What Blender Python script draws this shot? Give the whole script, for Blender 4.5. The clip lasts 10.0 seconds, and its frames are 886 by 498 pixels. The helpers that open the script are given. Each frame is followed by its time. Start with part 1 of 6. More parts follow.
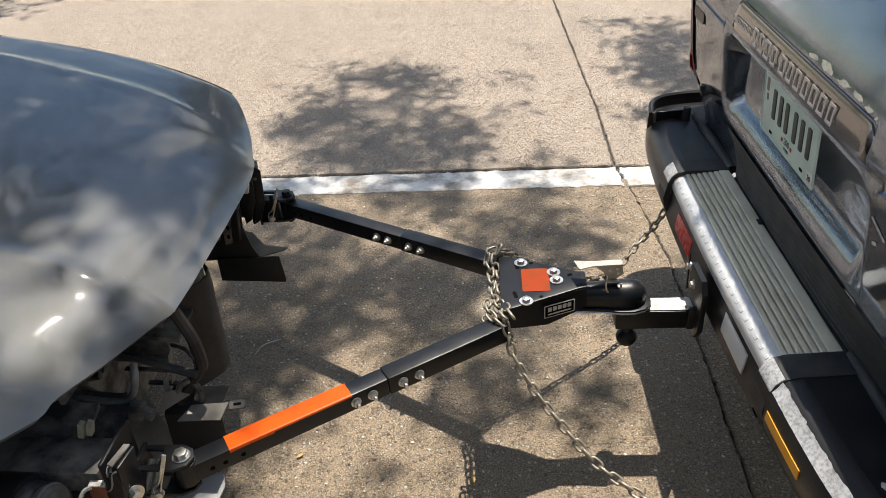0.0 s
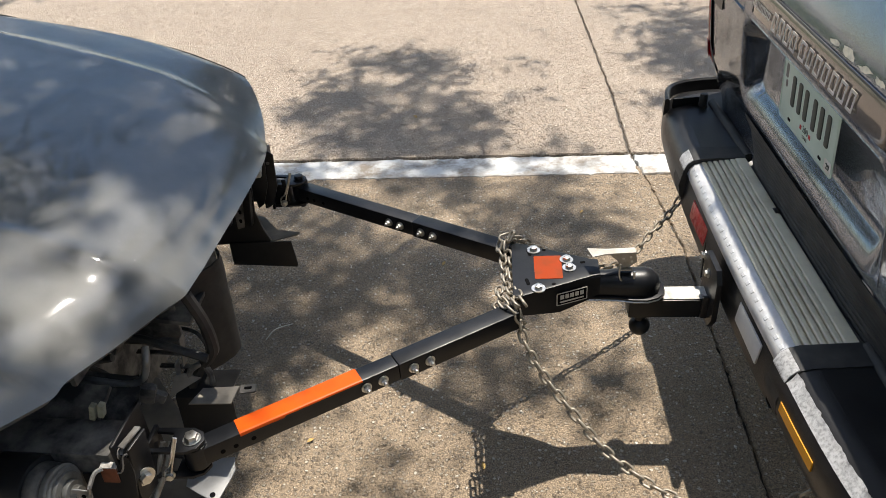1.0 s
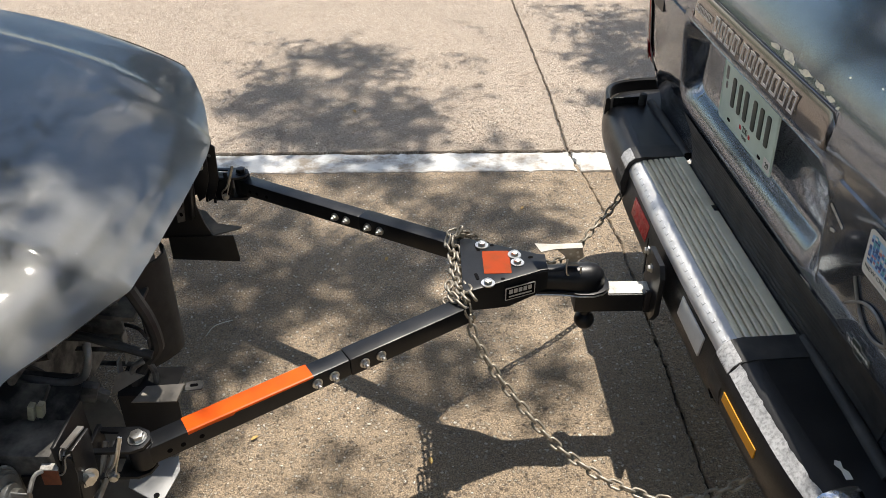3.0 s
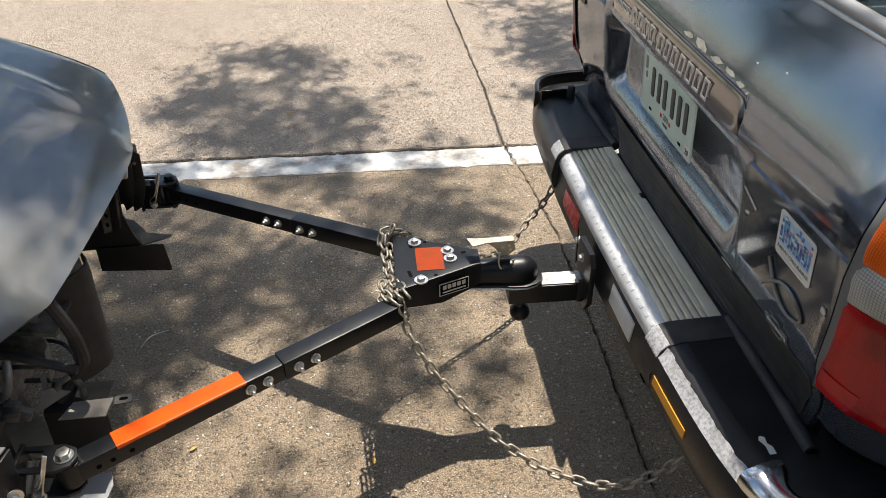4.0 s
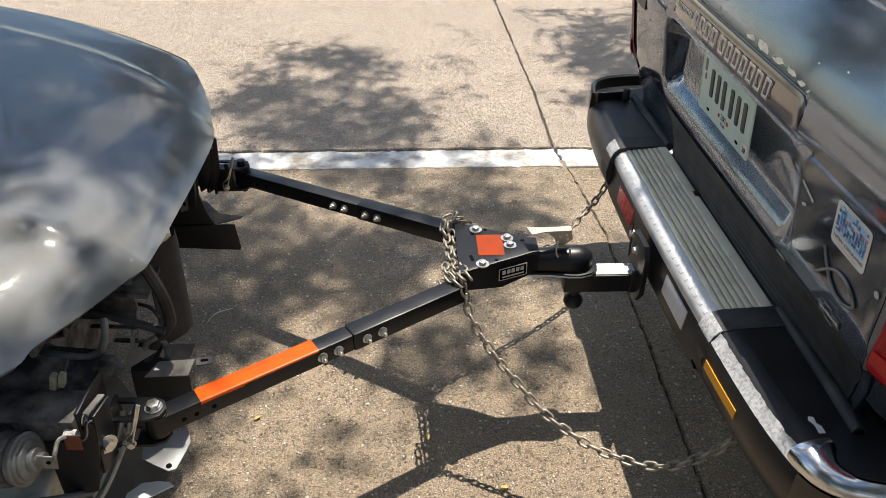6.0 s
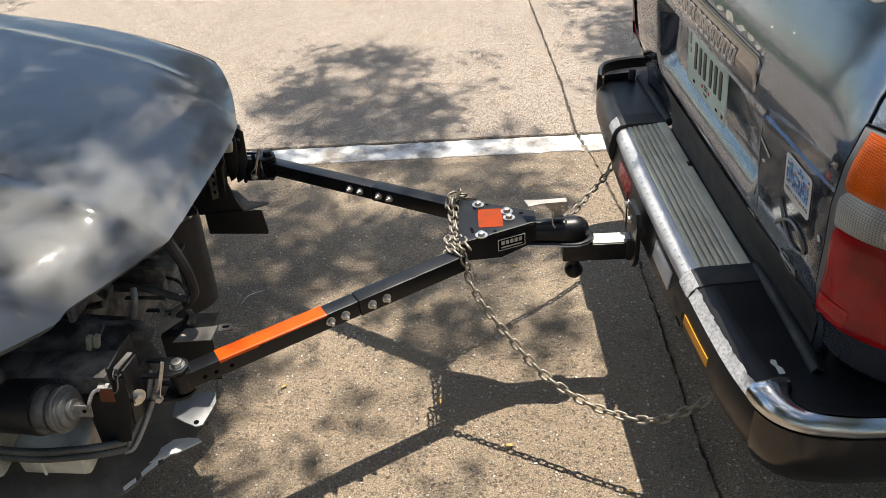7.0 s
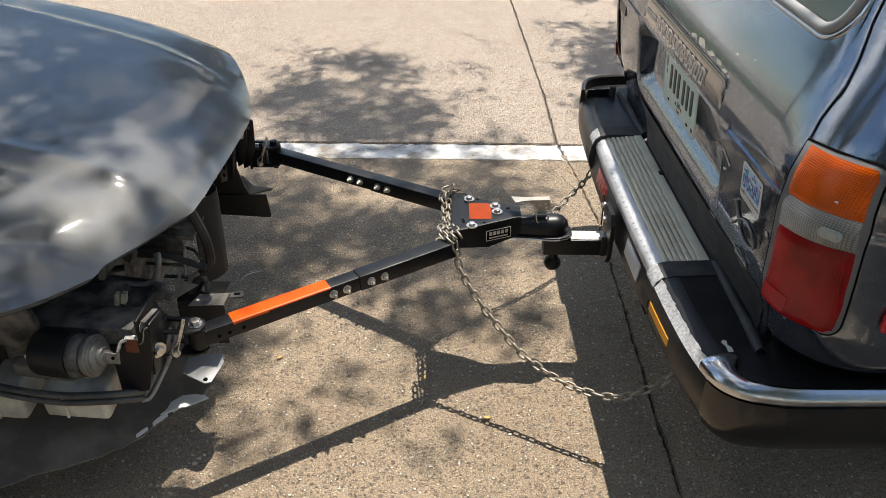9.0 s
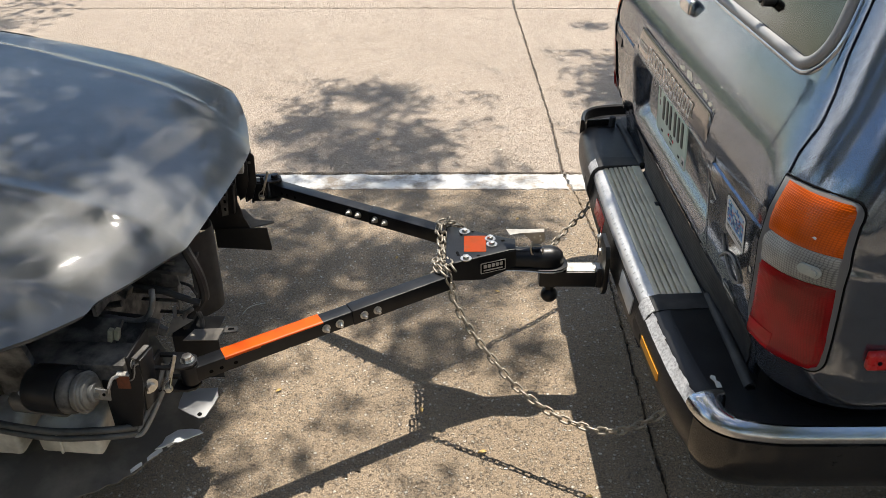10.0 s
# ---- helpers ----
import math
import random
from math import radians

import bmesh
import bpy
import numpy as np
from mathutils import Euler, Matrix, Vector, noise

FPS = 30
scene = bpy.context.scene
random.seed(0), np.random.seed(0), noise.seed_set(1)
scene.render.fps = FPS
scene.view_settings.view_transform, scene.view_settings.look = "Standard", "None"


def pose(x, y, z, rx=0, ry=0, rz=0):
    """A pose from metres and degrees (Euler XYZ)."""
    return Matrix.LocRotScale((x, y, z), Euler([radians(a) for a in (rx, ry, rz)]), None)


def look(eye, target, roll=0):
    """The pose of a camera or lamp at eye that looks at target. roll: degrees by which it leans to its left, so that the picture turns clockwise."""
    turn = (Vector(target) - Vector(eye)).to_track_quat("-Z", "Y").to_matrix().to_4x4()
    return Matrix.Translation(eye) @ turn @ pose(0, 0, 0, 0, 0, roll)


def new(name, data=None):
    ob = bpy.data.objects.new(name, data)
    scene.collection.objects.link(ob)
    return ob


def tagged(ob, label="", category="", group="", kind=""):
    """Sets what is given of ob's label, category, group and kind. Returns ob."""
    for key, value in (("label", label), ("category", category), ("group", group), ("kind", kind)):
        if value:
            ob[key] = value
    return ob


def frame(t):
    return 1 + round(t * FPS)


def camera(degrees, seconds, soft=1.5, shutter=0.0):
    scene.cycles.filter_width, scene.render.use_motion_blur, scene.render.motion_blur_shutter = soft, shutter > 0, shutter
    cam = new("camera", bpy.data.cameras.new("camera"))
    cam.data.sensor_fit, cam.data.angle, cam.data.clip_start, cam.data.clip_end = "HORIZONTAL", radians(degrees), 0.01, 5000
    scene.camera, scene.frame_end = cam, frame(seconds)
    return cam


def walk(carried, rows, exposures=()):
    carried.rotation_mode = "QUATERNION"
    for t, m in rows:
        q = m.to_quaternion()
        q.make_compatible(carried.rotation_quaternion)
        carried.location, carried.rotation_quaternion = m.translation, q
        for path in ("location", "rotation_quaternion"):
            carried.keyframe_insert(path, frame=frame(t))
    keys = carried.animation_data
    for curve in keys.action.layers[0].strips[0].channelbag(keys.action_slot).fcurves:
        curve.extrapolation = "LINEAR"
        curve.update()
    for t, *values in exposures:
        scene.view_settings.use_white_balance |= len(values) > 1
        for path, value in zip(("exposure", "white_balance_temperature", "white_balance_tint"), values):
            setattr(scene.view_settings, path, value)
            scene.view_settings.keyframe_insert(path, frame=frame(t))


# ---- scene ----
cam = camera(58.2, 10.0, soft=0.6)
PATH = [
    (0, (-0.067, -1.605, 1.532), (-0.183, 0.063, 0.435), -3.7),
    (0.5, (-0.056, -1.606, 1.538), (-0.185, 0.064, 0.444), -4.3),
    (1, (-0.066, -1.597, 1.525), (-0.215, 0.051, 0.402), -3.8),
    (1.5, (-0.098, -1.599, 1.526), (-0.295, 0.015, 0.361), -2.8),
    (2, (-0.12, -1.609, 1.527), (-0.344, 0.011, 0.376), -2.7),
    (2.5, (-0.132, -1.611, 1.53), (-0.294, 0.023, 0.388), -2.2),
    (3, (-0.113, -1.6, 1.523), (-0.083, 0.046, 0.388), -0.1),
    (3.2, (-0.089, -1.599, 1.522), (0.019, 0.048, 0.393), 0.6),
    (4.3, (-0.069, -1.608, 1.519), (0.083, 0.028, 0.379), -0.3),
    (4.5, (-0.08, -1.619, 1.53), (0.053, 0.021, 0.394), -0.3),
    (5, (-0.126, -1.628, 1.525), (-0.031, 0.026, 0.406), 0.2),
    (5.5, (-0.183, -1.645, 1.523), (-0.076, 0.005, 0.398), 0.8),
    (6.8, (-0.023, -1.836, 1.531), (-0.083, -0.167, 0.43), -3.0),
    (7, (-0.002, -1.862, 1.533), (-0.087, -0.198, 0.428), -4.2),
    (7.5, (-0.026, -1.945, 1.575), (-0.072, -0.263, 0.494), -3.7),
    (8, (-0.104, -2.029, 1.578), (-0.042, -0.347, 0.498), 0.1),
    (8.5, (-0.116, -2.065, 1.594), (-0.047, -0.387, 0.508), 1.4),
    (9, (-0.06, -2.069, 1.594), (-0.067, -0.389, 0.51), 0.4),
    (9.5, (-0.006, -2.072, 1.602), (-0.041, -0.382, 0.534), 0.4),
    (10, (0.022, -2.059, 1.617), (-0.046, -0.348, 0.585), -1.1),
]
walk(cam, [(t, look(eye, target, roll)) for t, eye, target, roll in PATH],
     exposures=[(0.0, 0.73), (2.0, 0.76), (3.2, 0.75), (5.0, 0.81), (7.5, 0.85), (8.5, 0.83), (10.0, 0.79)])

# ---- light ----
SUN_DIR = Vector((0.155, 0.36, 1.0)).normalized()
world = bpy.data.worlds.new("sky")
scene.world = world
world.use_nodes = True
wn = world.node_tree.nodes
sky = wn.new("ShaderNodeTexSky")
sky.sky_type = "NISHITA"
sky.sun_disc = False
sky.air_density, sky.dust_density, sky.ozone_density = 1.2, 0.4, 4.0
sky.sun_elevation = math.asin(SUN_DIR.z)
sky.sun_rotation = math.atan2(SUN_DIR.x, SUN_DIR.y)
wn["Background"].inputs[1].default_value = 0.096
# fair-weather clouds spread over the whole sky
wdir = wn.new("ShaderNodeTexCoord")
cloud = wn.new("ShaderNodeTexNoise")
cloud.inputs["Scale"].default_value, cloud.inputs["Detail"].default_value, cloud.inputs["Roughness"].default_value = 3.6, 7.0, 0.58
cover = wn.new("ShaderNodeValToRGB")
cover.color_ramp.elements[0].position, cover.color_ramp.elements[1].position = 0.50, 0.66
blend = wn.new("ShaderNodeMix")
blend.data_type = "RGBA"
blend.inputs[7].default_value = (13.4, 12.6, 11.6, 1.0)
wl = world.node_tree.links
wl.new(wdir.outputs["Generated"], cloud.inputs["Vector"])
wl.new(cloud.outputs["Fac"], cover.inputs[0])
wl.new(cover.outputs[0], blend.inputs[0])
wl.new(sky.outputs[0], blend.inputs[6])
wl.new(blend.outputs[2], wn["Background"].inputs[0])
sun = new("sun", bpy.data.lights.new("sun", "SUN"))
sun.data.energy = 4.6
sun.data.angle = radians(0.55)
sun.data.color = (1.0, 0.925, 0.825)
sun.matrix_world = look(SUN_DIR * 30, (0, 0, 0))


# ---- materials ----
def rgba(c):
    return (*c, 1.0)


class Mat:
    """A small builder for one node material."""

    def __init__(self, name, base, rough=0.5, metal=0.0, **more):
        self.m = bpy.data.materials.new(name)
        self.m.use_nodes = True
        self.t = self.m.node_tree
        self.b = self.t.nodes["Principled BSDF"]
        self.set(base=base, rough=rough, metal=metal)
        for k, v in more.items():
            self.b.inputs[k].default_value = v
        self.pos = self.n("ShaderNodeTexCoord").outputs["Object"]

    def n(self, kind, **values):
        node = self.t.nodes.new(kind)
        for k, v in values.items():
            node.inputs[k].default_value = v
        return node

    def link(self, a, b):
        self.t.links.new(a, b)

    def set(self, base=None, rough=None, metal=None):
        for key, v in (("Base Color", base), ("Roughness", rough), ("Metallic", metal)):
            if v is None:
                continue
            if hasattr(v, "links"):
                self.link(v, self.b.inputs[key])
            else:
                self.b.inputs[key].default_value = rgba(v) if key == "Base Color" else v
        return self

    def noise(self, scale, detail=4, rough=0.6, vec=None, stretch=None):
        node = self.n("ShaderNodeTexNoise", Scale=scale, Detail=detail, Roughness=rough)
        src = vec or self.pos
        if stretch:
            mp = self.n("ShaderNodeMapping")
            mp.inputs["Scale"].default_value = stretch
            self.link(src, mp.inputs[0])
            src = mp.outputs[0]
        self.link(src, node.inputs["Vector"])
        return node.outputs["Fac"]

    def ramp(self, fac, stops):
        node = self.n("ShaderNodeValToRGB")
        e = node.color_ramp.elements
        while len(e) < len(stops):
            e.new(0.5)
        for el, (p, c) in zip(e, stops):
            el.position = p
            el.color = rgba(c) if hasattr(c, "__len__") else (c, c, c, 1)
        self.link(fac, node.inputs[0])
        return node.outputs[0]

    def mix(self, fac, a, b, mode="MIX"):
        node = self.n("ShaderNodeMix")
        node.data_type, node.blend_type = "RGBA", mode
        for sock, v in ((node.inputs[0], fac), (node.inputs[6], a), (node.inputs[7], b)):
            if hasattr(v, "links"):
                self.link(v, sock)
            else:
                sock.default_value = rgba(v) if hasattr(v, "__len__") else v
        return node.outputs[2]

    def math(self, op, a, b=0.0):
        node = self.n("ShaderNodeMath")
        node.operation = op
        for sock, v in zip(node.inputs, (a, b)):
            if hasattr(v, "links"):
                self.link(v, sock)
            else:
                sock.default_value = v
        return node.outputs[0]

    def bump(self, height, strength=0.3, distance=0.002):
        node = self.n("ShaderNodeBump", Strength=strength, Distance=distance)
        self.link(height, node.inputs["Height"])
        if self.b.inputs["Normal"].links:
            self.link(self.b.inputs["Normal"].links[0].from_socket, node.inputs["Normal"])
        self.link(node.outputs[0], self.b.inputs["Normal"])
        return self

    def worn(self, base, dirt, amount=0.5, scale=9.0, rough=(0.35, 0.6), fine=220.0, depth=0.25):
        """Base colour with a dirtier tone in patches, uneven gloss and fine grain."""
        big = self.noise(scale, 5)
        mask = self.math("MULTIPLY", self.ramp(big, [(0.42, 0.0), (0.7, 1.0)]), amount)
        self.set(base=self.mix(mask, base, dirt))
        r = self.n("ShaderNodeMapRange")
        r.inputs[3].default_value, r.inputs[4].default_value = rough
        self.link(self.noise(scale * 2.3, 4), r.inputs[0])
        self.link(r.outputs[0], self.b.inputs["Roughness"])
        if depth:
            self.bump(self.noise(fine, 3), depth, 0.0008)
        return self


def aggregate(name, cement, pebbles, stain, size=95.0, bump=0.6, show=0.5, grit=0.5, relief=1.0, polish=0.6, rim=0.35):
    """Exposed-aggregate concrete: pebbles of uneven size and colour in worn cement, with stains."""
    m = Mat(name, cement, 0.85)
    wob = m.n("ShaderNodeTexNoise", Scale=34.0, Detail=2.0)
    m.link(m.pos, wob.inputs["Vector"])
    warp = m.n("ShaderNodeVectorMath")
    warp.operation = "MULTIPLY_ADD"
    m.link(wob.outputs["Color"], warp.inputs[0])
    warp.inputs[1].default_value = (0.014, 0.014, 0.014)
    m.link(m.pos, warp.inputs[2])
    surf = m.mix(m.ramp(m.noise(300, 4, 0.7), [(0.36, 0.0), (0.62, 1.0)]), tuple(c * (1 - grit) for c in cement), tuple(min(1, c * (1 + grit * 0.55)) for c in cement))
    masks = []
    for scale, keep in ((size, show), (size * 1.9, show * 0.8)):
        v = m.n("ShaderNodeTexVoronoi", Scale=scale)
        m.link(warp.outputs[0], v.inputs["Vector"])
        tone = m.n("ShaderNodeSeparateColor")
        m.link(v.outputs["Color"], tone.inputs[0])
        stone = m.ramp(tone.outputs[0], pebbles)
        apart = m.math("ADD", v.outputs["Distance"], m.math("MULTIPLY", m.math("SUBTRACT", m.noise(scale * 2.6, 3, 0.7), 0.5), 0.75))
        edge = m.ramp(apart, [(0.28, 1.0), (0.40, 0.0)])
        gap = m.ramp(apart, [(0.34, 0.0), (0.43, 1.0), (0.58, 0.0)])
        pick = m.ramp(tone.outputs[1], [(1 - keep, 0.0), (1 - keep + 0.06, 1.0)])
        surf = m.mix(m.math("MULTIPLY", m.math("MULTIPLY", gap, pick), rim), surf, tuple(c * 0.3 for c in cement))
        mask = m.math("MULTIPLY", edge, pick)
        masks.append(mask)
        surf = m.mix(mask, surf, stone)
    blot = m.ramp(m.noise(1.1, 6, 0.65), [(0.35, 0.0), (0.72, 0.75)])
    surf = m.mix(blot, surf, stain, "MULTIPLY")
    pale = m.ramp(m.noise(4.2, 5, 0.7), [(0.50, 0.0), (0.70, 0.5)])
    surf = m.mix(pale, surf, (1 + 0.8 * (1 - relief),) * 3, "MULTIPLY")
    spot = m.ramp(m.noise(7.0, 6, 0.75), [(0.52, 0.0), (0.72, 0.45)])
    surf = m.mix(spot, surf, (0.55, 0.5, 0.44), "MULTIPLY")
    mid = m.ramp(m.noise(70, 5, 0.8), [(0.31, 1.0 - 0.55 * relief), (0.43, 1.0), (0.68, 1.1)])
    surf = m.mix(1.0, surf, mid, "MULTIPLY")
    fine = m.ramp(m.noise(190, 3, 0.75), [(0.34, 0.62), (0.47, 1.0), (0.55, 1.0), (0.68, 1.45)])
    m.set(base=m.mix(1.0, surf, fine, "MULTIPLY"))
    worn = m.n("ShaderNodeMapRange")
    worn.inputs[3].default_value, worn.inputs[4].default_value = 0.86, polish
    m.link(m.math("MAXIMUM", *masks), worn.inputs[0])
    m.link(worn.outputs[0], m.b.inputs["Roughness"])
    m.bump(m.noise(120, 5, 0.75), 1.0, 0.007 * relief)
    m.bump(m.math("ADD", *masks), bump, 0.009)
    return m.m


M_NEAR = aggregate("lane_concrete", (0.392, 0.306, 0.212), [(0.0, (0.12, 0.085, 0.06)), (0.2, (0.27, 0.21, 0.15)), (0.6, (0.41, 0.34, 0.26)), (0.9, (0.54, 0.48, 0.38)), (1.0, (0.82, 0.77, 0.68))], (0.62, 0.60, 0.57), size=80.0, show=0.62, bump=0.85, grit=0.70, relief=0.92, polish=0.34, rim=0.34)
M_FAR = aggregate("slab_concrete", (0.49, 0.41, 0.33), [(0.0, (0.16, 0.095, 0.06)), (0.35, (0.40, 0.30, 0.21)), (0.7, (0.58, 0.48, 0.37)), (1.0, (0.80, 0.73, 0.62))], (0.88, 0.86, 0.84), size=76.0, bump=0.9, show=0.66, grit=0.85, relief=1.15, polish=0.55, rim=0.5)


def road_paint():
    m = Mat("road_paint", (0.75, 0.75, 0.73), 0.75)
    wear = m.ramp(m.math("ADD", m.noise(7, 8, 0.75), m.math("MULTIPLY", m.noise(60, 3), 0.16)), [(0.53, 0.0), (0.72, 1.0)])
    xyz = m.n("ShaderNodeSeparateXYZ")
    m.link(m.pos, xyz.inputs[0])
    edge = m.math("ADD", m.math("MULTIPLY", m.math("SUBTRACT", xyz.outputs[1], 1.10), 8.0), m.math("MULTIPLY", m.math("ADD", m.noise(45, 5, 0.8), m.noise(9, 3)), 0.55))
    rubbed = m.ramp(edge, [(0.76, 1.0), (1.0, 0.0)])
    grime = m.mix(m.ramp(m.noise(3.5, 6), [(0.3, 0.0), (0.72, 0.9)]), (0.70, 0.71, 0.70), (0.36, 0.36, 0.345))
    m.set(base=m.mix(m.math("MAXIMUM", wear, rubbed), grime, (0.25, 0.21, 0.165)))
    m.bump(m.noise(200, 4), 0.4, 0.002)
    return m.m


M_PAINT_LINE = road_paint()
M_DIRT = Mat("joint_dirt", (0.05, 0.042, 0.034), 0.95).worn((0.040, 0.034, 0.027), (0.15, 0.12, 0.09), 0.9, 40).m
M_GROUND = aggregate("ground_concrete", (0.33, 0.29, 0.23), [(0, (0.2, 0.15, 0.1)), (1, (0.5, 0.45, 0.36))], (0.8, 0.8, 0.78))


def car_paint(name, base, dust, rough=(0.08, 0.16), amount=0.25, metal=0.35, coat=1.0, scale=2.5):
    m = Mat(name, base, 0.2, metal)
    m.b.inputs["Coat Weight"].default_value = coat
    m.b.inputs["Coat Roughness"].default_value = 0.04
    m.worn(base, dust, amount, scale, rough, 900, 0.0)
    speck = m.ramp(m.noise(140, 2), [(0.72, 0.0), (0.78, 0.35)])
    m.link(m.mix(speck, m.b.inputs["Base Color"].links[0].from_socket, dust), m.b.inputs["Base Color"])
    m.bump(m.noise(14, 2), 0.04, 0.002)
    return m


M_SUV = car_paint("suv_paint", (0.35, 0.40, 0.485), (0.38, 0.41, 0.45), (0.07, 0.12), metal=0.85).m
M_GARNISH = car_paint("garnish_paint", (0.15, 0.14, 0.14), (0.2, 0.19, 0.18), (0.12, 0.2), metal=0.9).m
M_SUV_IN = Mat("shut_line", (0.004, 0.004, 0.0045), 0.8).m
M_SUV_IN.node_tree.nodes["Principled BSDF"].inputs["Specular IOR Level"].default_value = 0.05


def hood_paint():
    m = car_paint("hood_paint", (0.215, 0.220, 0.215), (0.38, 0.372, 0.355), (0.46, 0.54), 0.45, 0.0, 1.0, 3.0)
    m.b.inputs["Coat Roughness"].default_value = 0.045
    m.b.inputs["Coat IOR"].default_value = 2.1
    chip = m.ramp(m.noise(33, 2), [(0.78, 0.0), (0.8, 1.0)])
    m.link(m.mix(chip, m.b.inputs["Base Color"].links[0].from_socket, (0.5, 0.48, 0.44)), m.b.inputs["Base Color"])
    return m.m


M_HOOD = hood_paint()
M_BLACK = Mat("black_plastic", (0.018, 0.018, 0.019), 0.4).worn((0.011, 0.011, 0.012), (0.034, 0.034, 0.034), 0.5, 8, (0.25, 0.45), 500, 0.35).m
M_GRIME = Mat("grimy_plastic", (0.02, 0.02, 0.02), 0.7).worn((0.028, 0.0275, 0.027), (0.25, 0.232, 0.205), 0.9, 13, (0.5, 0.8), 300, 0.3).m
for dull in (M_BLACK, M_GRIME):
    dull.node_tree.nodes["Principled BSDF"].inputs["Specular IOR Level"].default_value = 0.35
M_RUBBER = Mat("rubber", (0.02, 0.02, 0.021), 0.65).worn((0.02, 0.02, 0.021), (0.09, 0.085, 0.075), 0.5, 12, (0.5, 0.75), 400, 0.3).m
M_GREY = Mat("grey_trim", (0.30, 0.305, 0.31), 0.5).worn((0.30, 0.305, 0.31), (0.27, 0.27, 0.26), 0.5, 14, (0.35, 0.6)).m
M_POWDER = Mat("black_powder_coat", (0.008, 0.009, 0.011), 0.3).worn((0.006, 0.007, 0.009), (0.018, 0.018, 0.020), 0.5, 16, (0.25, 0.45), 350, 0.2).m
M_POWDER.node_tree.nodes["Principled BSDF"].inputs["Specular IOR Level"].default_value = 0.32
M_ORANGE = Mat("orange_decal", (0.66, 0.090, 0.004), 0.4).worn((0.66, 0.090, 0.004), (0.46, 0.055, 0.006), 0.6, 20, (0.3, 0.45), 500, 0.12).m
M_FADED = Mat("faded_orange", (0.5, 0.1, 0.02), 0.4).worn((0.29, 0.036, 0.003), (0.19, 0.040, 0.008), 0.9, 30, (0.3, 0.5), 400, 0.15).m
for decal in (M_ORANGE, M_FADED):
    decal.node_tree.nodes["Principled BSDF"].inputs["Specular IOR Level"].default_value = 0.15
M_ZINC = Mat("zinc_bolt", (0.62, 0.62, 0.6), 0.3, 1.0).worn((0.64, 0.64, 0.62), (0.35, 0.34, 0.31), 0.6, 60, (0.2, 0.42), 300, 0.15).m
M_CHAIN = Mat("chain_steel", (0.34, 0.30, 0.24), 0.5, 0.45).worn((0.36, 0.325, 0.265), (0.12, 0.095, 0.065), 0.8, 45, (0.32, 0.6), 300, 0.3).m
M_TREAD = Mat("worn_tread", (0.84, 0.78, 0.59), 0.6, 0.0).worn((0.84, 0.78, 0.60), (0.60, 0.54, 0.39), 0.7, 9, (0.5, 0.68), 260, 0.25).m
M_GLOSSBLACK = Mat("gloss_black", (0.012, 0.012, 0.012), 0.12).worn((0.010, 0.010, 0.010), (0.05, 0.045, 0.04), 0.4, 7, (0.08, 0.25), 300, 0.05).m
M_LIP = Mat("brushed_lip", (0.6, 0.6, 0.6), 0.42, 0.3).worn((0.63, 0.63, 0.63), (0.42, 0.42, 0.42), 0.7, 22, (0.28, 0.5), 320, 0.3).m
M_GALV = Mat("galvanised_lever", (0.42, 0.40, 0.36), 0.42, 0.75).worn((0.42, 0.40, 0.36), (0.27, 0.25, 0.21), 0.7, 45, (0.35, 0.55), 300, 0.15).m
M_CHROME = Mat("chrome", (0.75, 0.76, 0.78), 0.08, 1.0).worn((0.62, 0.64, 0.66), (0.4, 0.4, 0.4), 0.4, 6, (0.12, 0.26), 300, 0.06).m
M_WORNWHITE = Mat("worn_white_paint", (0.6, 0.59, 0.55), 0.6).worn((0.66, 0.65, 0.6), (0.14, 0.12, 0.1), 0.9, 38, (0.4, 0.7)).m
M_PLATE = Mat("plate_mint", (0.55, 0.68, 0.6), 0.4).worn((0.58, 0.70, 0.62), (0.42, 0.55, 0.47), 0.6, 9, (0.3, 0.45), 300, 0.05).m
M_INK = Mat("dark_ink", (0.02, 0.035, 0.03), 0.45).m
M_WHITE = Mat("white_plastic", (0.68, 0.68, 0.65), 0.45).worn((0.7, 0.7, 0.67), (0.45, 0.42, 0.36), 0.5, 14, (0.35, 0.6)).m
M_BLUE = Mat("blue_ink", (0.06, 0.2, 0.5), 0.45).m
M_TEXTGREY = Mat("letter_grey", (0.58, 0.55, 0.51), 0.45).m
# pale tone for scuffs and for sunlight on the black bumper's edge
M_SCUFFLIT = Mat("scuffed_lit_edge", (0.5, 0.5, 0.5), 0.5).worn((0.52, 0.52, 0.52), (0.12, 0.12, 0.12), 0.75, 150, (0.35, 0.6), 320, 0.5).m
M_GLASS = Mat("tinted_glass", (0.4, 0.44, 0.44), 0.02)
M_GLASS.b.inputs["Transmission Weight"].default_value = 1.0
M_GLASS = M_GLASS.m
M_DARKGLASS = Mat("dark_glass", (0.01, 0.012, 0.012), 0.05).m
M_REDREF = Mat("red_reflector", (0.55, 0.02, 0.02), 0.25).worn((0.55, 0.02, 0.02), (0.35, 0.02, 0.02), 0.5, 30, (0.2, 0.35)).m
M_YELREF = Mat("amber_reflector", (0.85, 0.42, 0.01), 0.3).worn((0.8, 0.35, 0.008), (0.6, 0.26, 0.015), 0.5, 30, (0.25, 0.4)).m
M_WHITEREF = Mat("white_reflector", (0.60, 0.60, 0.58), 0.3).worn((0.60, 0.60, 0.58), (0.46, 0.46, 0.43), 0.5, 30, (0.25, 0.4)).m
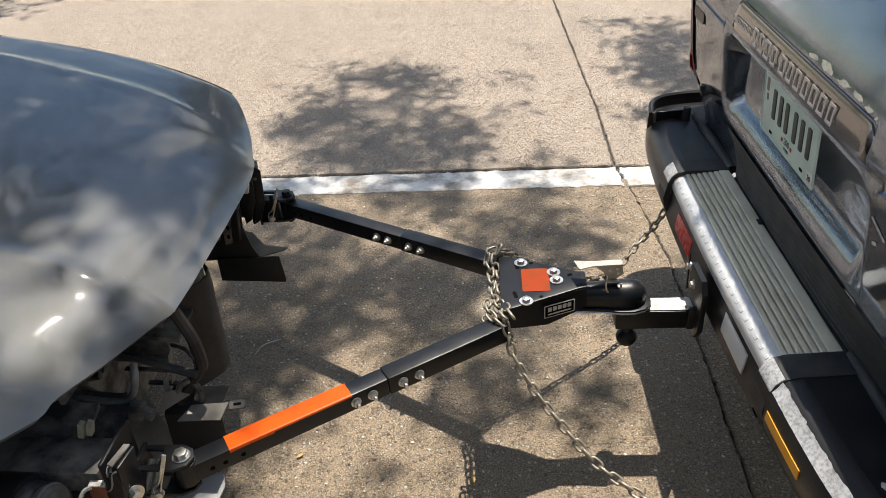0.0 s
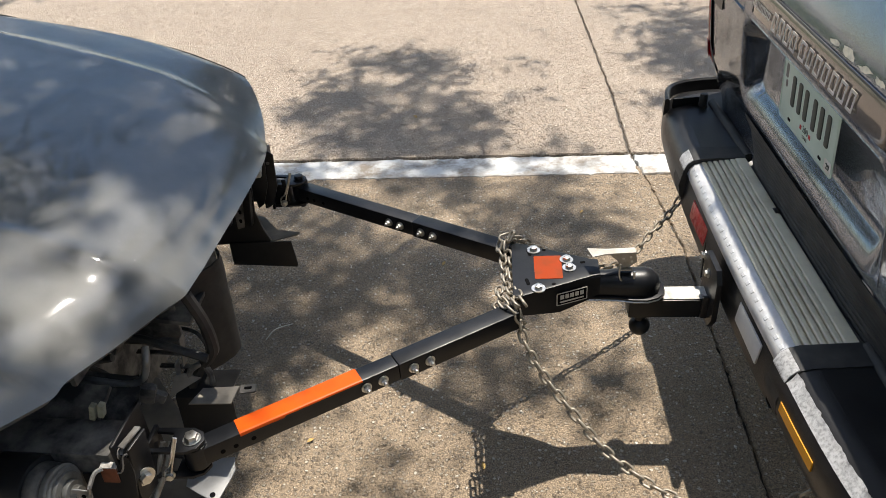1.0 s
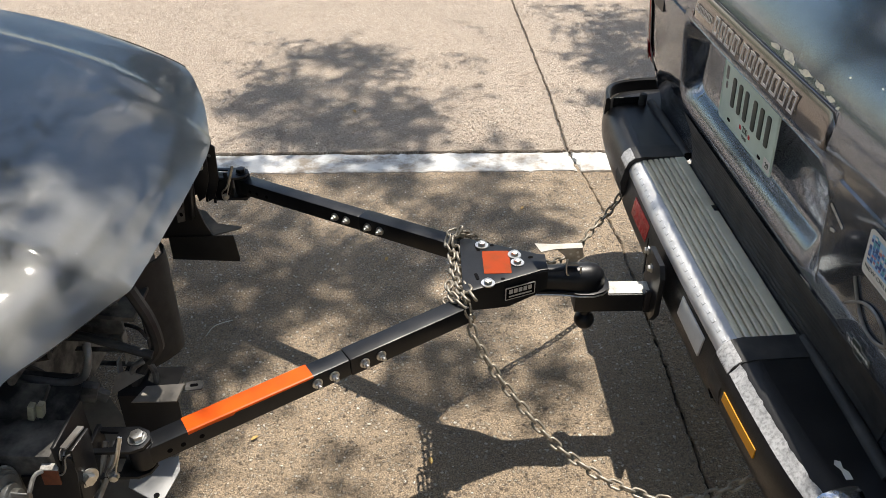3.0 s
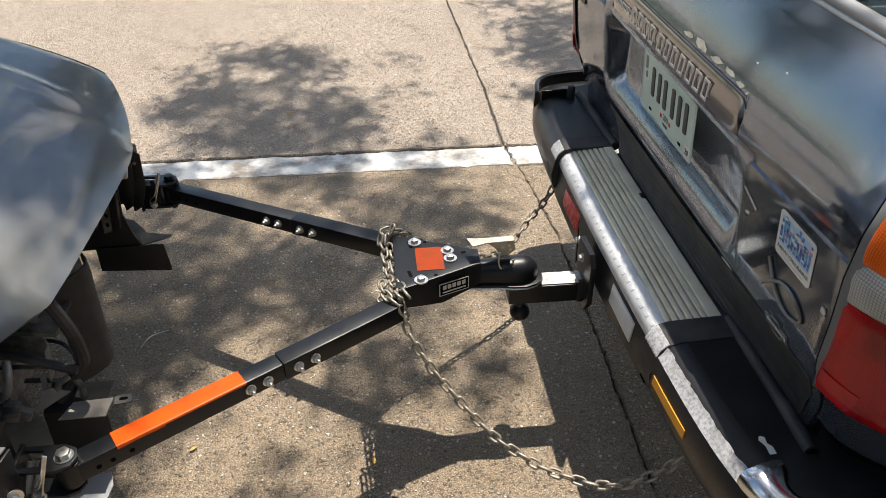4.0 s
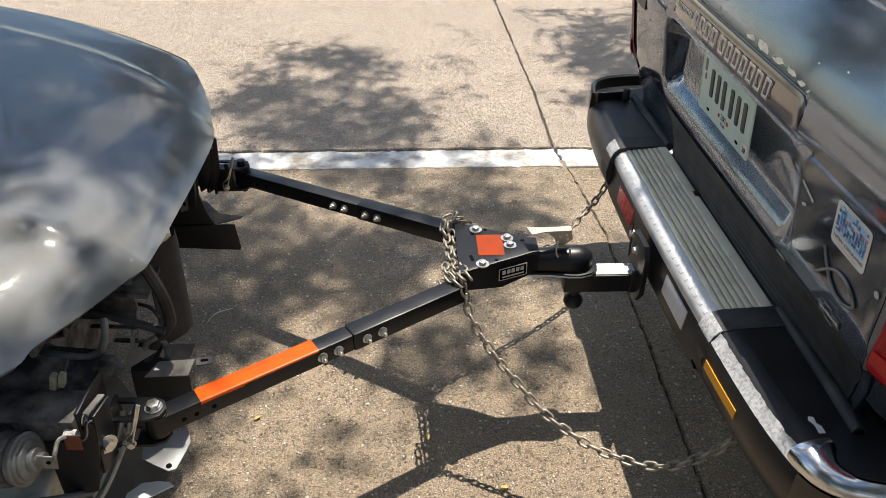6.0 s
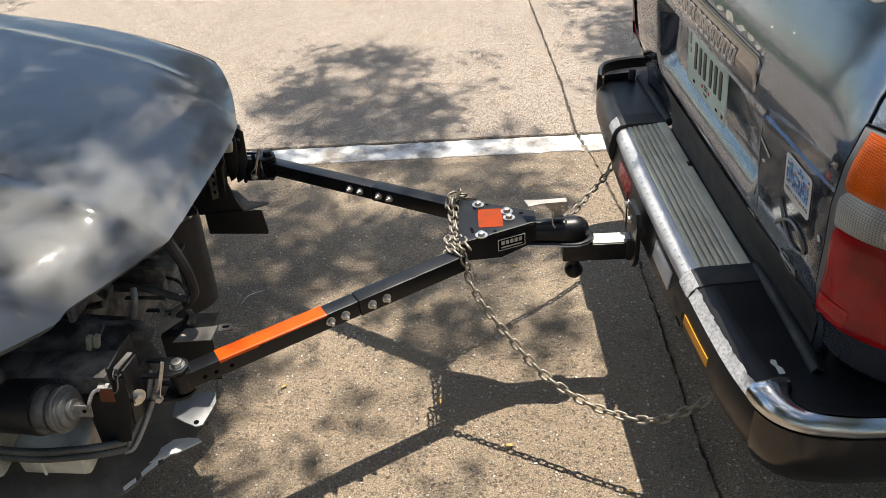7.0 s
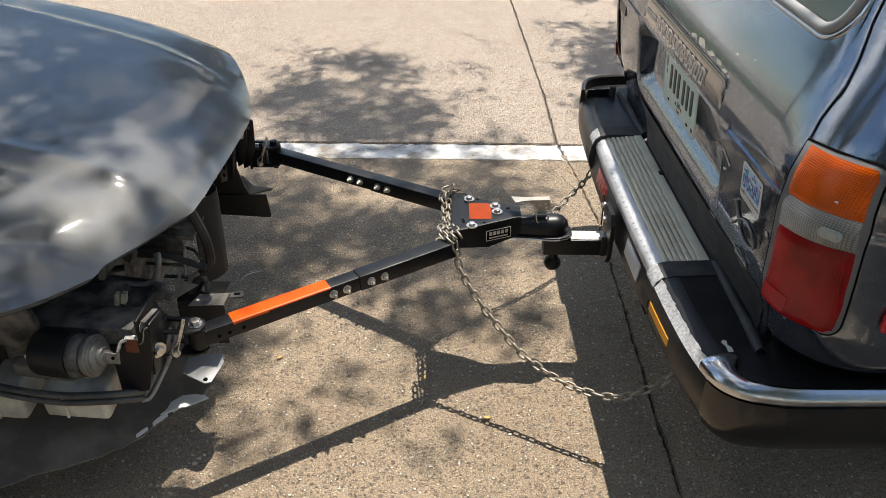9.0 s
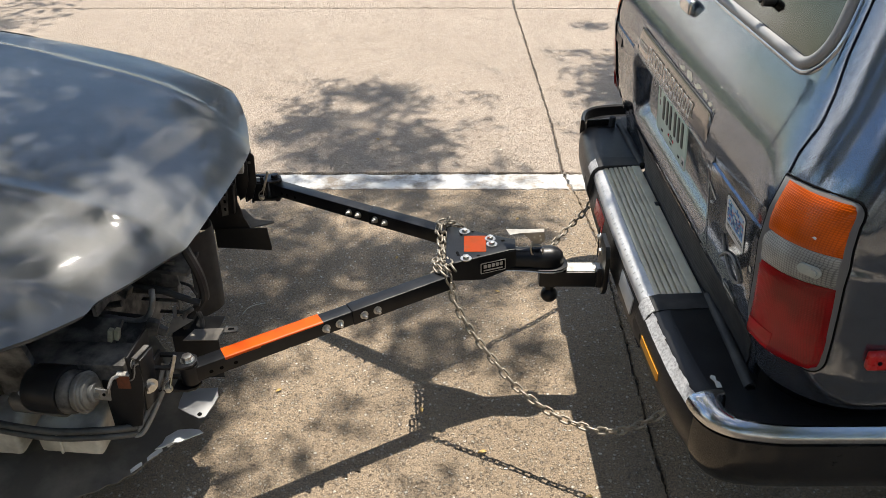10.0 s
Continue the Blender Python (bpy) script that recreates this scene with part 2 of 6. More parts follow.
M_RUST = Mat("rusty_tab", (0.2, 0.07, 0.03), 0.7).worn((0.17, 0.05, 0.02), (0.06, 0.025, 0.015), 0.8, 40, (0.6, 0.85)).m
M_HOSE = Mat("dusty_hose", (0.07, 0.072, 0.066), 0.5).worn((0.06, 0.062, 0.058), (0.15, 0.145, 0.13), 0.7, 18, (0.35, 0.6)).m
M_TRAY = Mat("dusty_tray", (0.15, 0.13, 0.105), 0.8).worn((0.125, 0.108, 0.086), (0.27, 0.235, 0.185), 0.8, 8, (0.7, 0.9)).m
M_HORN = Mat("horn_metal", (0.2, 0.2, 0.19), 0.5, 0.3).worn((0.2, 0.2, 0.185), (0.1, 0.085, 0.06), 0.8, 25, (0.4, 0.65)).m
M_TANK = Mat("cloudy_tank", (0.72, 0.70, 0.60), 0.55).worn((0.74, 0.72, 0.62), (0.2, 0.18, 0.13), 0.7, 9, (0.45, 0.65)).m
M_METAL = Mat("dull_metal", (0.3, 0.3, 0.29), 0.5, 0.6).worn((0.3, 0.3, 0.29), (0.13, 0.11, 0.09), 0.8, 18, (0.4, 0.65)).m
M_DUSTY = Mat("dusty_panel", (0.09, 0.08, 0.068), 0.7).worn((0.16, 0.146, 0.125), (0.33, 0.30, 0.255), 0.8, 10, (0.75, 0.95)).m
M_DUSTBROWN = Mat("brown_dusty_plastic", (0.05, 0.042, 0.035), 0.7).worn((0.012, 0.0112, 0.0105), (0.036, 0.033, 0.030), 0.8, 14, (0.55, 0.8)).m
M_SEAT = Mat("seat_cloth", (0.2, 0.17, 0.13), 0.9).worn((0.2, 0.17, 0.13), (0.12, 0.10, 0.075), 0.6, 8, (0.8, 0.95)).m


def lens(name, base, dark, cell=0.006):
    """Moulded lamp plastic with a square prism grid."""
    m = Mat(name, base, 0.12)
    m.b.inputs["Specular IOR Level"].default_value = 0.2
    m.b.inputs["Coat Weight"].default_value = 0.25
    m.b.inputs["Coat Roughness"].default_value = 0.05
    waves = []
    for axis in ("Y", "Z"):
        w = m.n("ShaderNodeTexWave", Scale=0.314 / cell)
        w.bands_direction, w.wave_profile = axis, "SIN"
        m.link(m.pos, w.inputs["Vector"])
        waves.append(w.outputs["Fac"])
    h = m.math("MULTIPLY", *waves)
    m.set(base=m.mix(m.ramp(h, [(0.0, 0.0), (0.16, 1.0)]), dark, base))
    m.bump(h, 0.25, 0.002)
    # uneven bulb glow, multiplied into the lens colour
    glow = m.ramp(m.noise(7.0, 2), [(0.35, 0.55), (0.65, 1.25)])
    m.link(m.mix(1.0, m.b.inputs["Base Color"].links[0].from_socket, glow, "MULTIPLY"), m.b.inputs["Base Color"])
    return m.m


M_AMBER = lens("amber_lens", (0.66, 0.105, 0.003), (0.50, 0.072, 0.002), 0.0040)
M_CLEAR = lens("clear_lens", (0.46, 0.46, 0.43), (0.26, 0.26, 0.245), 0.0044)
M_BOSS = Mat("clear_boss", (0.36, 0.39, 0.36), 0.12).worn((0.38, 0.41, 0.38), (0.26, 0.28, 0.26), 0.5, 40, (0.08, 0.2)).m
M_REDCORNER = lens("red_corner_lens", (0.44, 0.005, 0.010), (0.37, 0.004, 0.008), 0.0030)
M_RED = lens("red_lens", (0.36, 0.002, 0.006), (0.28, 0.0016, 0.0045), 0.0036)


def leaf_mat():
    m = Mat("oak_leaf", (0.06, 0.09, 0.03), 0.5)
    rnd = m.n("ShaderNodeNewGeometry").outputs["Random Per Island"]
    m.set(base=m.ramp(rnd, [(0, (0.035, 0.06, 0.018)), (0.6, (0.06, 0.1, 0.028)), (1, (0.12, 0.14, 0.045))]))
    return m.m


M_LEAF = leaf_mat()
M_BARK = Mat("oak_bark", (0.12, 0.1, 0.08), 0.9).worn((0.12, 0.1, 0.08), (0.06, 0.05, 0.04), 0.8, 12, (0.8, 0.95), 60, 0.8).m


# ---- mesh helpers ----
def thing(name, at, label, category, group="", kind=""):
    ob = new(name)
    ob.location = at
    ob["at"] = list(at)
    return tagged(ob, label, category, group, kind)


def part(name, bm, material, parent=None, label="", smooth=True, kind=""):
    """Links a bmesh, built in world coordinates, as one mesh object under its parent."""
    me = bpy.data.meshes.new(name)
    at = Vector((0, 0, 0))
    top = parent
    while top is not None:
        at += Vector(top.location)
        top = top.parent
    bm.normal_update()
    bmesh.ops.translate(bm, verts=bm.verts, vec=-at)
    for f in bm.faces:
        f.smooth = smooth
    if smooth:
        for e in bm.edges:
            if len(e.link_faces) == 2 and e.calc_face_angle(0) > radians(38):
                e.smooth = False
    bm.to_mesh(me)
    bm.free()
    for m in material if isinstance(material, (list, tuple)) else [material]:
        me.materials.append(m)
    ob = new(name, me)
    ob.parent = parent
    return tagged(ob, label, kind=kind)


def box(bm, c, size, rot=None, bevel=0.0, seg=2):
    """A box with rounded edges; rot is a 3x3 or 4x4 turn."""
    m = Matrix.Translation(c) @ (rot.to_4x4() if rot else Matrix()) @ Matrix.Diagonal((*size, 1))
    vs = bmesh.ops.create_cube(bm, size=1.0, matrix=m)["verts"]
    if bevel:
        es = list({e for v in vs for e in v.link_edges})
        bmesh.ops.bevel(bm, geom=es, offset=bevel, segments=seg, affect="EDGES", profile=0.6)
    return bm


def cyl(bm, a, b, r1, r2=None, n=20, bevel=0.0):
    a, b = Vector(a), Vector(b)
    d = b - a
    m = Matrix.Translation((a + b) / 2) @ d.to_track_quat("Z", "Y").to_matrix().to_4x4()
    vs = bmesh.ops.create_cone(bm, cap_ends=True, segments=n, radius1=r1, radius2=r1 if r2 is None else r2, depth=d.length, matrix=m)["verts"]
    if bevel:
        es = [e for e in {e for v in vs for e in v.link_edges} if any(len(f.verts) > 4 for f in e.link_faces)]
        bmesh.ops.bevel(bm, geom=es, offset=bevel, segments=2, affect="EDGES", profile=0.6)
    return bm


def smooth_path(pts, n=8):
    """Catmull-Rom points through pts."""
    p = [Vector(q) for q in pts]
    p = [2 * p[0] - p[1], *p, 2 * p[-1] - p[-2]]
    out = []
    for i in range(1, len(p) - 2):
        for k in range(n):
            t = k / n
            a, b, c, d = p[i - 1:i + 3]
            out.append(0.5 * (2 * b + (c - a) * t + (2 * a - 5 * b + 4 * c - d) * t * t + (3 * b - a - 3 * c + d) * t ** 3))
    return out + [p[-2]]


def tube(bm, pts, r, n=10, closed=False, taper=None):
    """A round tube along pts."""
    pts = [Vector(p) for p in pts]
    rings, up = [], Vector((0.13, 0.21, 1))
    for i, p in enumerate(pts):
        a = pts[i - 1] if i or closed else p
        b = pts[(i + 1) % len(pts)] if i < len(pts) - 1 or closed else p
        d = (b - a).normalized()
        s = d.cross(up).normalized()
        u = s.cross(d)
        up = u
        rr = r if taper is None else r * (1 + (taper - 1) * i / (len(pts) - 1))
        rings.append([bm.verts.new(p + rr * (math.cos(w) * s + math.sin(w) * u)) for w in (2 * math.pi * k / n for k in range(n))])
    loops = list(zip(rings, rings[1:])) + ([(rings[-1], rings[0])] if closed else [])
    for r0, r1 in loops:
        for k in range(n):
            bm.faces.new((r0[k], r0[(k + 1) % n], r1[(k + 1) % n], r1[k]))
    if not closed:
        bm.faces.new(rings[0][::-1])
        bm.faces.new(rings[-1])
    return bm


def grid(bm, rows, flip=False, closed=False):
    """A skin over rows of points; None leaves a hole."""
    vs = [[bm.verts.new(p) if p is not None else None for p in row] for row in rows]
    for a, b in zip(vs, vs[1:]):
        m = len(a)
        for i in range(m if closed else m - 1):
            q = [a[i], a[(i + 1) % m], b[(i + 1) % m], b[i]]
            if None not in q:
                bm.faces.new(q[::-1] if flip else q)
    return vs


def thicken(bm, t):
    bmesh.ops.recalc_face_normals(bm, faces=bm.faces)
    bmesh.ops.solidify(bm, geom=bm.faces[:], thickness=t)
    return bm


def prism(bm, outline, frame_m, depth, bevel=0.0):
    """A flat outline (x, y pairs) pushed to a thickness, laid by the pose frame_m."""
    vs = [bm.verts.new(frame_m @ Vector((x, y, 0))) for x, y in outline]
    f = bm.faces.new(vs)
    ex = bmesh.ops.extrude_face_region(bm, geom=[f])["geom"]
    up = (frame_m.to_3x3() @ Vector((0, 0, 1))).normalized() * depth
    top = [v for v in ex if isinstance(v, bmesh.types.BMVert)]
    bmesh.ops.translate(bm, verts=top, vec=up)
    bmesh.ops.recalc_face_normals(bm, faces=bm.faces)
    if bevel:
        tf = [g for g in ex if isinstance(g, bmesh.types.BMFace)]
        es = list({e for g in tf for e in g.edges})
        bmesh.ops.bevel(bm, geom=es, offset=bevel, segments=2, affect="EDGES", profile=0.6)
    return bm


def rounded(w, h, r, n=5):
    """The outline of a rounded rectangle about the origin."""
    out = []
    for cx, cy, a0 in ((w / 2 - r, h / 2 - r, 0), (-w / 2 + r, h / 2 - r, 90), (-w / 2 + r, -h / 2 + r, 180), (w / 2 - r, -h / 2 + r, 270)):
        out += [(cx + r * math.cos(radians(a0 + 90 * k / n)), cy + r * math.sin(radians(a0 + 90 * k / n))) for k in range(n + 1)]
    return out


def axes(o, x, y):
    """A pose at o whose first two axes run along x and y."""
    x = Vector(x).normalized()
    z = x.cross(Vector(y)).normalized()
    y = z.cross(x)
    m = Matrix((x, y, z)).transposed().to_4x4()
    m.translation = o
    return m


def sweep(bm, path, section):
    """Carries a closed section of (out, z) pairs along a path of (x, y, outward normal)."""
    rings = [[Vector((x + nx * o, y + ny * o, z)) for o, z in section] for x, y, nx, ny in path]
    vs = grid(bm, rings, closed=True)
    bm.faces.new(vs[0])
    bm.faces.new(vs[-1][::-1])
    bmesh.ops.recalc_face_normals(bm, faces=bm.faces)
    return bm


def lerp(table, x):
    """Linear reading of a table of (x, value)."""
    if x <= table[0][0]:
        return table[0][1]
    for (a, va), (b, vb) in zip(table, table[1:]):
        if x <= b:
            return va + (vb - va) * (x - a) / (b - a)
    return table[-1][1]


def eased(table, n=6):
    """The same table with smooth bends between its entries."""
    return [(p.x, p.y) for p in smooth_path([(a, b, 0) for a, b in table], n)]


def text(name, body, size, frame_m, material, parent, extrude=0.0004):
    cu = bpy.data.curves.new(name, "FONT")
    cu.body, cu.size, cu.extrude, cu.align_x, cu.align_y = body, size, extrude, "CENTER", "CENTER"
    tmp = bpy.data.objects.new(name, cu)
    me = bpy.data.meshes.new_from_object(tmp)
    bpy.data.objects.remove(tmp)
    bm = bmesh.new()
    bm.from_mesh(me)
    bpy.data.meshes.remove(me)
    bmesh.ops.transform(bm, matrix=frame_m, verts=bm.verts)
    return part(name, bm, material, parent, smooth=False)


def hexbolt(bm, at, axis, r=0.011, h=0.008, washer=0.016, shank=0.0):
    at, axis = Vector(at), Vector(axis).normalized()
    cyl(bm, at, at + axis * 0.0025, washer, n=20)
    cyl(bm, at + axis * 0.0025, at + axis * (0.0025 + h), r, r * 0.97, n=6, bevel=0.0008)
    if shank:
        cyl(bm, at + axis * h, at + axis * (h + shank), r * 0.55, n=12, bevel=0.001)
    return bm


# ---- ground ----
def slab(name, corners, material, parent, top=0.0, step=0.06, ragged=0.004, seed=0.0):
    """A cast slab with slightly broken edges."""
    ring = []
    for (x0, y0), (x1, y1) in zip(corners, corners[1:] + corners[:1]):
        n = max(1, min(700, int(math.hypot(x1 - x0, y1 - y0) / step)))
        for k in range(n):
            x, y = x0 + (x1 - x0) * k / n, y0 + (y1 - y0) * k / n
            jog = [0.5 * noise.noise((x * 7, y * 7, seed + q)) + noise.noise((x * 38, y * 38, seed + q)) + 0.8 * noise.noise((x * 95, y * 95, seed + q)) for q in (0, 7)]
            ring.append((x + ragged * jog[0], y + ragged * jog[1]))
    cx, cy = sum(p[0] for p in ring) / len(ring), sum(p[1] for p in ring) / len(ring)

    def inset(p, d):
        v = Vector((cx - p[0], cy - p[1]))
        return p[0] + math.copysign(d, v.x), p[1] + math.copysign(d, v.y)
    bm = bmesh.new()
    rows = [[(x, y, -0.045) for x, y in ring], [(x, y, top - 0.006) for x, y in ring], [(*inset(p, 0.004), top) for p in ring]]
    vs = grid(bm, rows, closed=True)
    bm.faces.new(vs[-1])
    bmesh.ops.recalc_face_normals(bm, faces=bm.faces)
    return part(name, bm, material, parent, smooth=False)


bm = bmesh.new()
grid(bm, [[(x, y, -0.022) for x in (-400, -20, -8, 0, 8, 20, 400)] for y in (-400, -20, -8, 0, 8, 20, 400)])
ground = part("ground", bm, M_GROUND, label="bare dusty ground reaching to the horizon", kind="structure")
ground["category"] = "ground"

road = thing("road", (0, 0, 0), "sunlit exposed-aggregate concrete road with dark open joints", "road", kind="structure")
J0, J1 = 0.5305, 0.5365
slab("slab", [(-16, -7), (J0, -7), (J0, 0.66), (0.474, 1.20), (-16, 1.20)], M_NEAR, road, seed=1, step=0.012, ragged=0.006)
slab("slab", [(J1, -7), (9, -7), (9, 1.17), (0.482, 1.17), (J1, 0.66)], M_NEAR, road, seed=2, top=-0.004, step=0.012, ragged=0.006)
slab("slab", [(-16, 1.318), (0.446, 1.316), (0.447, 1.9), (0.388, 3.63), (0.363, 4.285), (-16, 4.84)], M_FAR, road, seed=3, ragged=0.007, step=0.018)
slab("slab", [(0.456, 1.309), (9, 1.255), (9, 3.75), (0.372, 4.285), (0.396, 3.63), (0.455, 1.9)], M_FAR, road, seed=4, ragged=0.007, step=0.018)
slab("slab", [(-16, 4.86), (0.36, 4.3), (0.20, 13.0), (-16, 13.0)], M_FAR, road, seed=5)
slab("slab", [(0.375, 4.3), (9, 3.77), (9, 13.0), (0.215, 13.0)], M_FAR, road, seed=6)
slab("edge_line", [(-16, 1.136), (0.466, 1.136), (0.458, 1.292), (-16, 1.300)], M_PAINT_LINE, road, top=0.003, seed=8, ragged=0.010, step=0.018)
slab("edge_line", [(0.476, 1.134), (9, 1.10), (9, 1.24), (0.468, 1.290)], M_PAINT_LINE, road, top=0.003, seed=9, ragged=0.010, step=0.018)
bm = bmesh.new()
grid(bm, [[(x, y, -0.014) for x in (-16, 9)] for y in (-7, 13.0)])
joint_fill = part("joint_fill", bm, M_DIRT, road)


# ---- the towing vehicle ----
CY = -0.107
XB = [(0.48, 0.566), (0.56, 0.563), (0.62, 0.556), (0.69, 0.537), (0.80, 0.526), (0.882, 0.517), (0.899, 0.5165), (0.9025, 0.5205), (0.914, 0.520), (0.93, 0.519), (0.945, 0.5205), (0.96, 0.523), (0.98, 0.528), (1.0, 0.5342), (1.015, 0.5393), (1.03, 0.5448), (1.045, 0.5506), (1.06, 0.5566), (1.075, 0.5628), (1.09, 0.569), (1.105, 0.5752), (1.12, 0.5814), (1.145, 0.592), (1.20, 0.612), (1.5, 0.70), (1.68, 0.76), (1.76, 0.83), (1.80, 0.93)]
WZ = [(0.52, 0.93), (0.585, 0.955), (0.61, 0.975), (0.66, 0.99), (0.75, 1.0), (1.05, 1.0), (1.15, 0.985), (1.70, 0.86), (1.80, 0.80)]


def skin(z, s, out=0.0, side=-1):
    """A point of the body's skin at height z, s metres from the middle round the rear corner."""
    def flat(u):
        bow = 0.004 * (min(u, 0.66) / 0.6) ** 2
        s0 = lerp([(0.78, 0.665), (0.90, 0.66), (1.0, 0.63), (1.3, 0.60)], z)
        if u <= s0:
            off, add = u, 0.0
        elif u <= 1.0:
            a = (u - s0) / (1 - s0) * math.pi / 2
            off, add = s0 + (0.86 - s0) * math.sin(a), 0.17 * (1 - math.cos(a))
        else:
            off, add = 0.86, 0.17 + (u - 1.0)
        tuck = lerp([(0.56, 0.020), (0.62, 0.013), (0.662, 0.003), (0.69, 0.0)], z) * max(0, min(1, (0.76 - u) / 0.10))
        return Vector((lerp(XB, z) + bow + add + tuck, CY + side * off * lerp(WZ, z), z))
    p = flat(s)
    if out:
        t = flat(s + 0.004) - flat(max(s - 0.004, 0))
        n = Vector((-abs(t.y), side * abs(t.x), 0)).normalized() if t.length else Vector((-1, 0, 0))
        p = p + n * out
    return p


suv = thing("off_road_vehicle", (0.6, CY, 0.0), "dark blue-grey off-road vehicle parked on the concrete, glossy dusty paint", "car")
SEAM = [(0.5, 0.70), (0.90, 0.70), (1.0, 0.696), (1.045, 0.687), (1.072, 0.690), (1.098, 0.696), (1.147, 0.684), (1.2, 0.668), (1.3, 0.664), (1.7, 0.662), (1.8, 0.66)]
ZROWS = [0.52, 0.54, 0.56, 0.60, 0.64, 0.662, 0.69, 0.73, 0.78, 0.84, 0.882, 0.899, 0.9025, 0.914, 0.93, 0.945, 0.96, 0.98, 1.0, 1.015, 1.03, 1.045, 1.06, 1.075, 1.09, 1.105, 1.12, 1.145, 1.20, 1.30, 1.40, 1.52, 1.60, 1.66, 1.70, 1.74, 1.77, 1.79]


def both(z, k, out=0.0):
    """The gate's skin: k from -1 to 1 across, between its seams."""
    return skin(z, abs(k) * lerp(SEAM, z), out, -1 if k < 0 else 1)


KS = [-1, -0.9965, -0.985, -0.92, -0.85, -0.75, -0.68, -0.62, -0.58, -0.53, -0.48, -0.4, -0.2, 0, 0.2, 0.4, 0.48, 0.53, 0.58, 0.62, 0.68, 0.75, 0.85, 0.92, 0.985, 0.9965, 1]
bm = bmesh.new()


def gate_point(z, k):
    if abs(k) < 0.57 and 0.67 < z < 0.91:
        return None
    if abs(k) < 0.9 and 1.16 < z < 1.62:
        return None
    edge = 0.012 if abs(k) == 1 else 0.001 if abs(k) == 0.9965 else 0.0
    return both(z, k, -edge)


grid(bm, [[gate_point(z, k) for k in KS] for z in ZROWS])
thicken(bm, 0.0)
tailgate = part("tailgate", bm, M_SUV, suv, "glossy dark blue-grey tailgate with scuffs and pale scrapes")
# plate recess: a flush rounded rim, a broad sloping frame and a flat back
bm = bmesh.new()


def recess_point(x, z, depth):
    p = skin(z, abs(x), 0.0, 1 if x > 0 else -1)
    back = 0.574 + 0.02 * (z - 0.80)
    return Vector((p.x + (back - p.x) * depth, p.y, z))


rings = [(0.822, 0.256, 0.004, -0.012, -0.0145), (0.8165, 0.251, 0.019, -0.012, -0.014), (0.811, 0.246, 0.034, -0.012, -0.0137), (0.8055, 0.241, 0.049, -0.012, -0.0133), (0.800, 0.236, 0.064, -0.012, -0.013), (0.790, 0.226, 0.060, -0.008, -0.013), (0.782, 0.218, 0.058, 0.02, -0.013),
         (0.764, 0.202, 0.052, 0.16, -0.009), (0.706, 0.156, 0.040, 0.78, -0.001), (0.692, 0.146, 0.036, 0.92, 0.001), (0.676, 0.134, 0.032, 1.0, 0.002)]
loops = [[recess_point(x, 0.803 + up + z, d) for x, z in rounded(w, h, r, 9)] for w, h, r, d, up in rings]
vs = grid(bm, loops, closed=True)
bm.faces.new(vs[-1])
thicken(bm, 0.0)
part("plate_recess", bm, M_SUV, suv, "rounded recess pressed into the tailgate for the plate")


def quarter(side):
    bm = bmesh.new()
    rows = []
    for z in [0.585, 0.592] + [q for q in ZROWS if q >= 0.60]:
        s0 = lerp(SEAM, z) + 0.0055
        row = [skin(z, s0, -0.012, side), skin(z, s0, -0.001, side)]
        row += [skin(z, s0 + (1.0 - s0) * k / 9, 0, side) for k in range(1, 10)]
        for x in (0.05, 0.2, 0.4, 0.55, 0.62, 0.8, 1.0, 1.3, 1.5, 1.75, 1.95, 2.3, 2.8, 3.2, 3.45, 3.6, 3.8, 4.0, 4.05):
            row.append(None if (0.56 < x < 1.4 and z < 0.70 + 0.25 * (1 - ((x - 1.0) / 0.45) ** 2) and z < 0.86) or (3.0 < x < 3.7 and z < 0.8) or (1.16 < z < 1.62 and (0.5 < x < 1.4 or 1.5 < x < 2.3 or 2.4 < x < 3.1)) or (z > 1.1 and x > 3.2) else skin(z, 1.0 + x, 0, side))
        rows.append(row)
    grid(bm, rows)
    thicken(bm, 0.0)
    return part("body_side", bm, M_SUV, suv)


for side in (-1, 1):
    quarter(side)
    bm = bmesh.new()
    grid(bm, [[skin(z, 0.69 + 0.05 * k, -0.035, side) for k in range(26)] for z in (0.47, 0.53, 0.60, 0.64)])
    thicken(bm, 0.004)
    part("inner_sill", bm, M_SUV_IN, suv)
# roof, front, hood and floor close the shell
bm = bmesh.new()
grid(bm, [[(x, CY + y, 1.80 + 0.03 * (1 - (y / 0.68) ** 2)) for y in (-0.68, -0.5, -0.25, 0, 0.25, 0.5, 0.68)] for x in (0.86, 1.0, 2.0, 3.0, 3.6)])
grid(bm, [[(x, CY + y, z) for y in (-0.8, -0.4, 0, 0.4, 0.8)] for x, z in ((3.6, 1.81), (3.9, 1.5), (4.2, 1.14))])
grid(bm, [[(x, CY + y, z + 0.02 * (1 - (y / 0.84) ** 2)) for y in (-0.84, -0.4, 0, 0.4, 0.84)] for x, z in ((4.0, 1.10), (4.6, 1.08), (4.75, 1.02), (4.78, 0.6))])
thicken(bm, 0.02)
part("roof", bm, M_SUV, suv)
bm = bmesh.new()
box(bm, (2.7, CY, 0.47), (4.1, 1.55, 0.06), bevel=0.01)
part("underbody", bm, M_GRIME, suv)
for side in (-1, 1):
    bm = bmesh.new()
    grid(bm, [[skin(z, lerp(SEAM, z) - 0.012, -0.012, side), skin(z, lerp(SEAM, z) + 0.018, -0.012, side)] for z in ZROWS])
    part("seam_seal", bm, M_SUV_IN, suv)

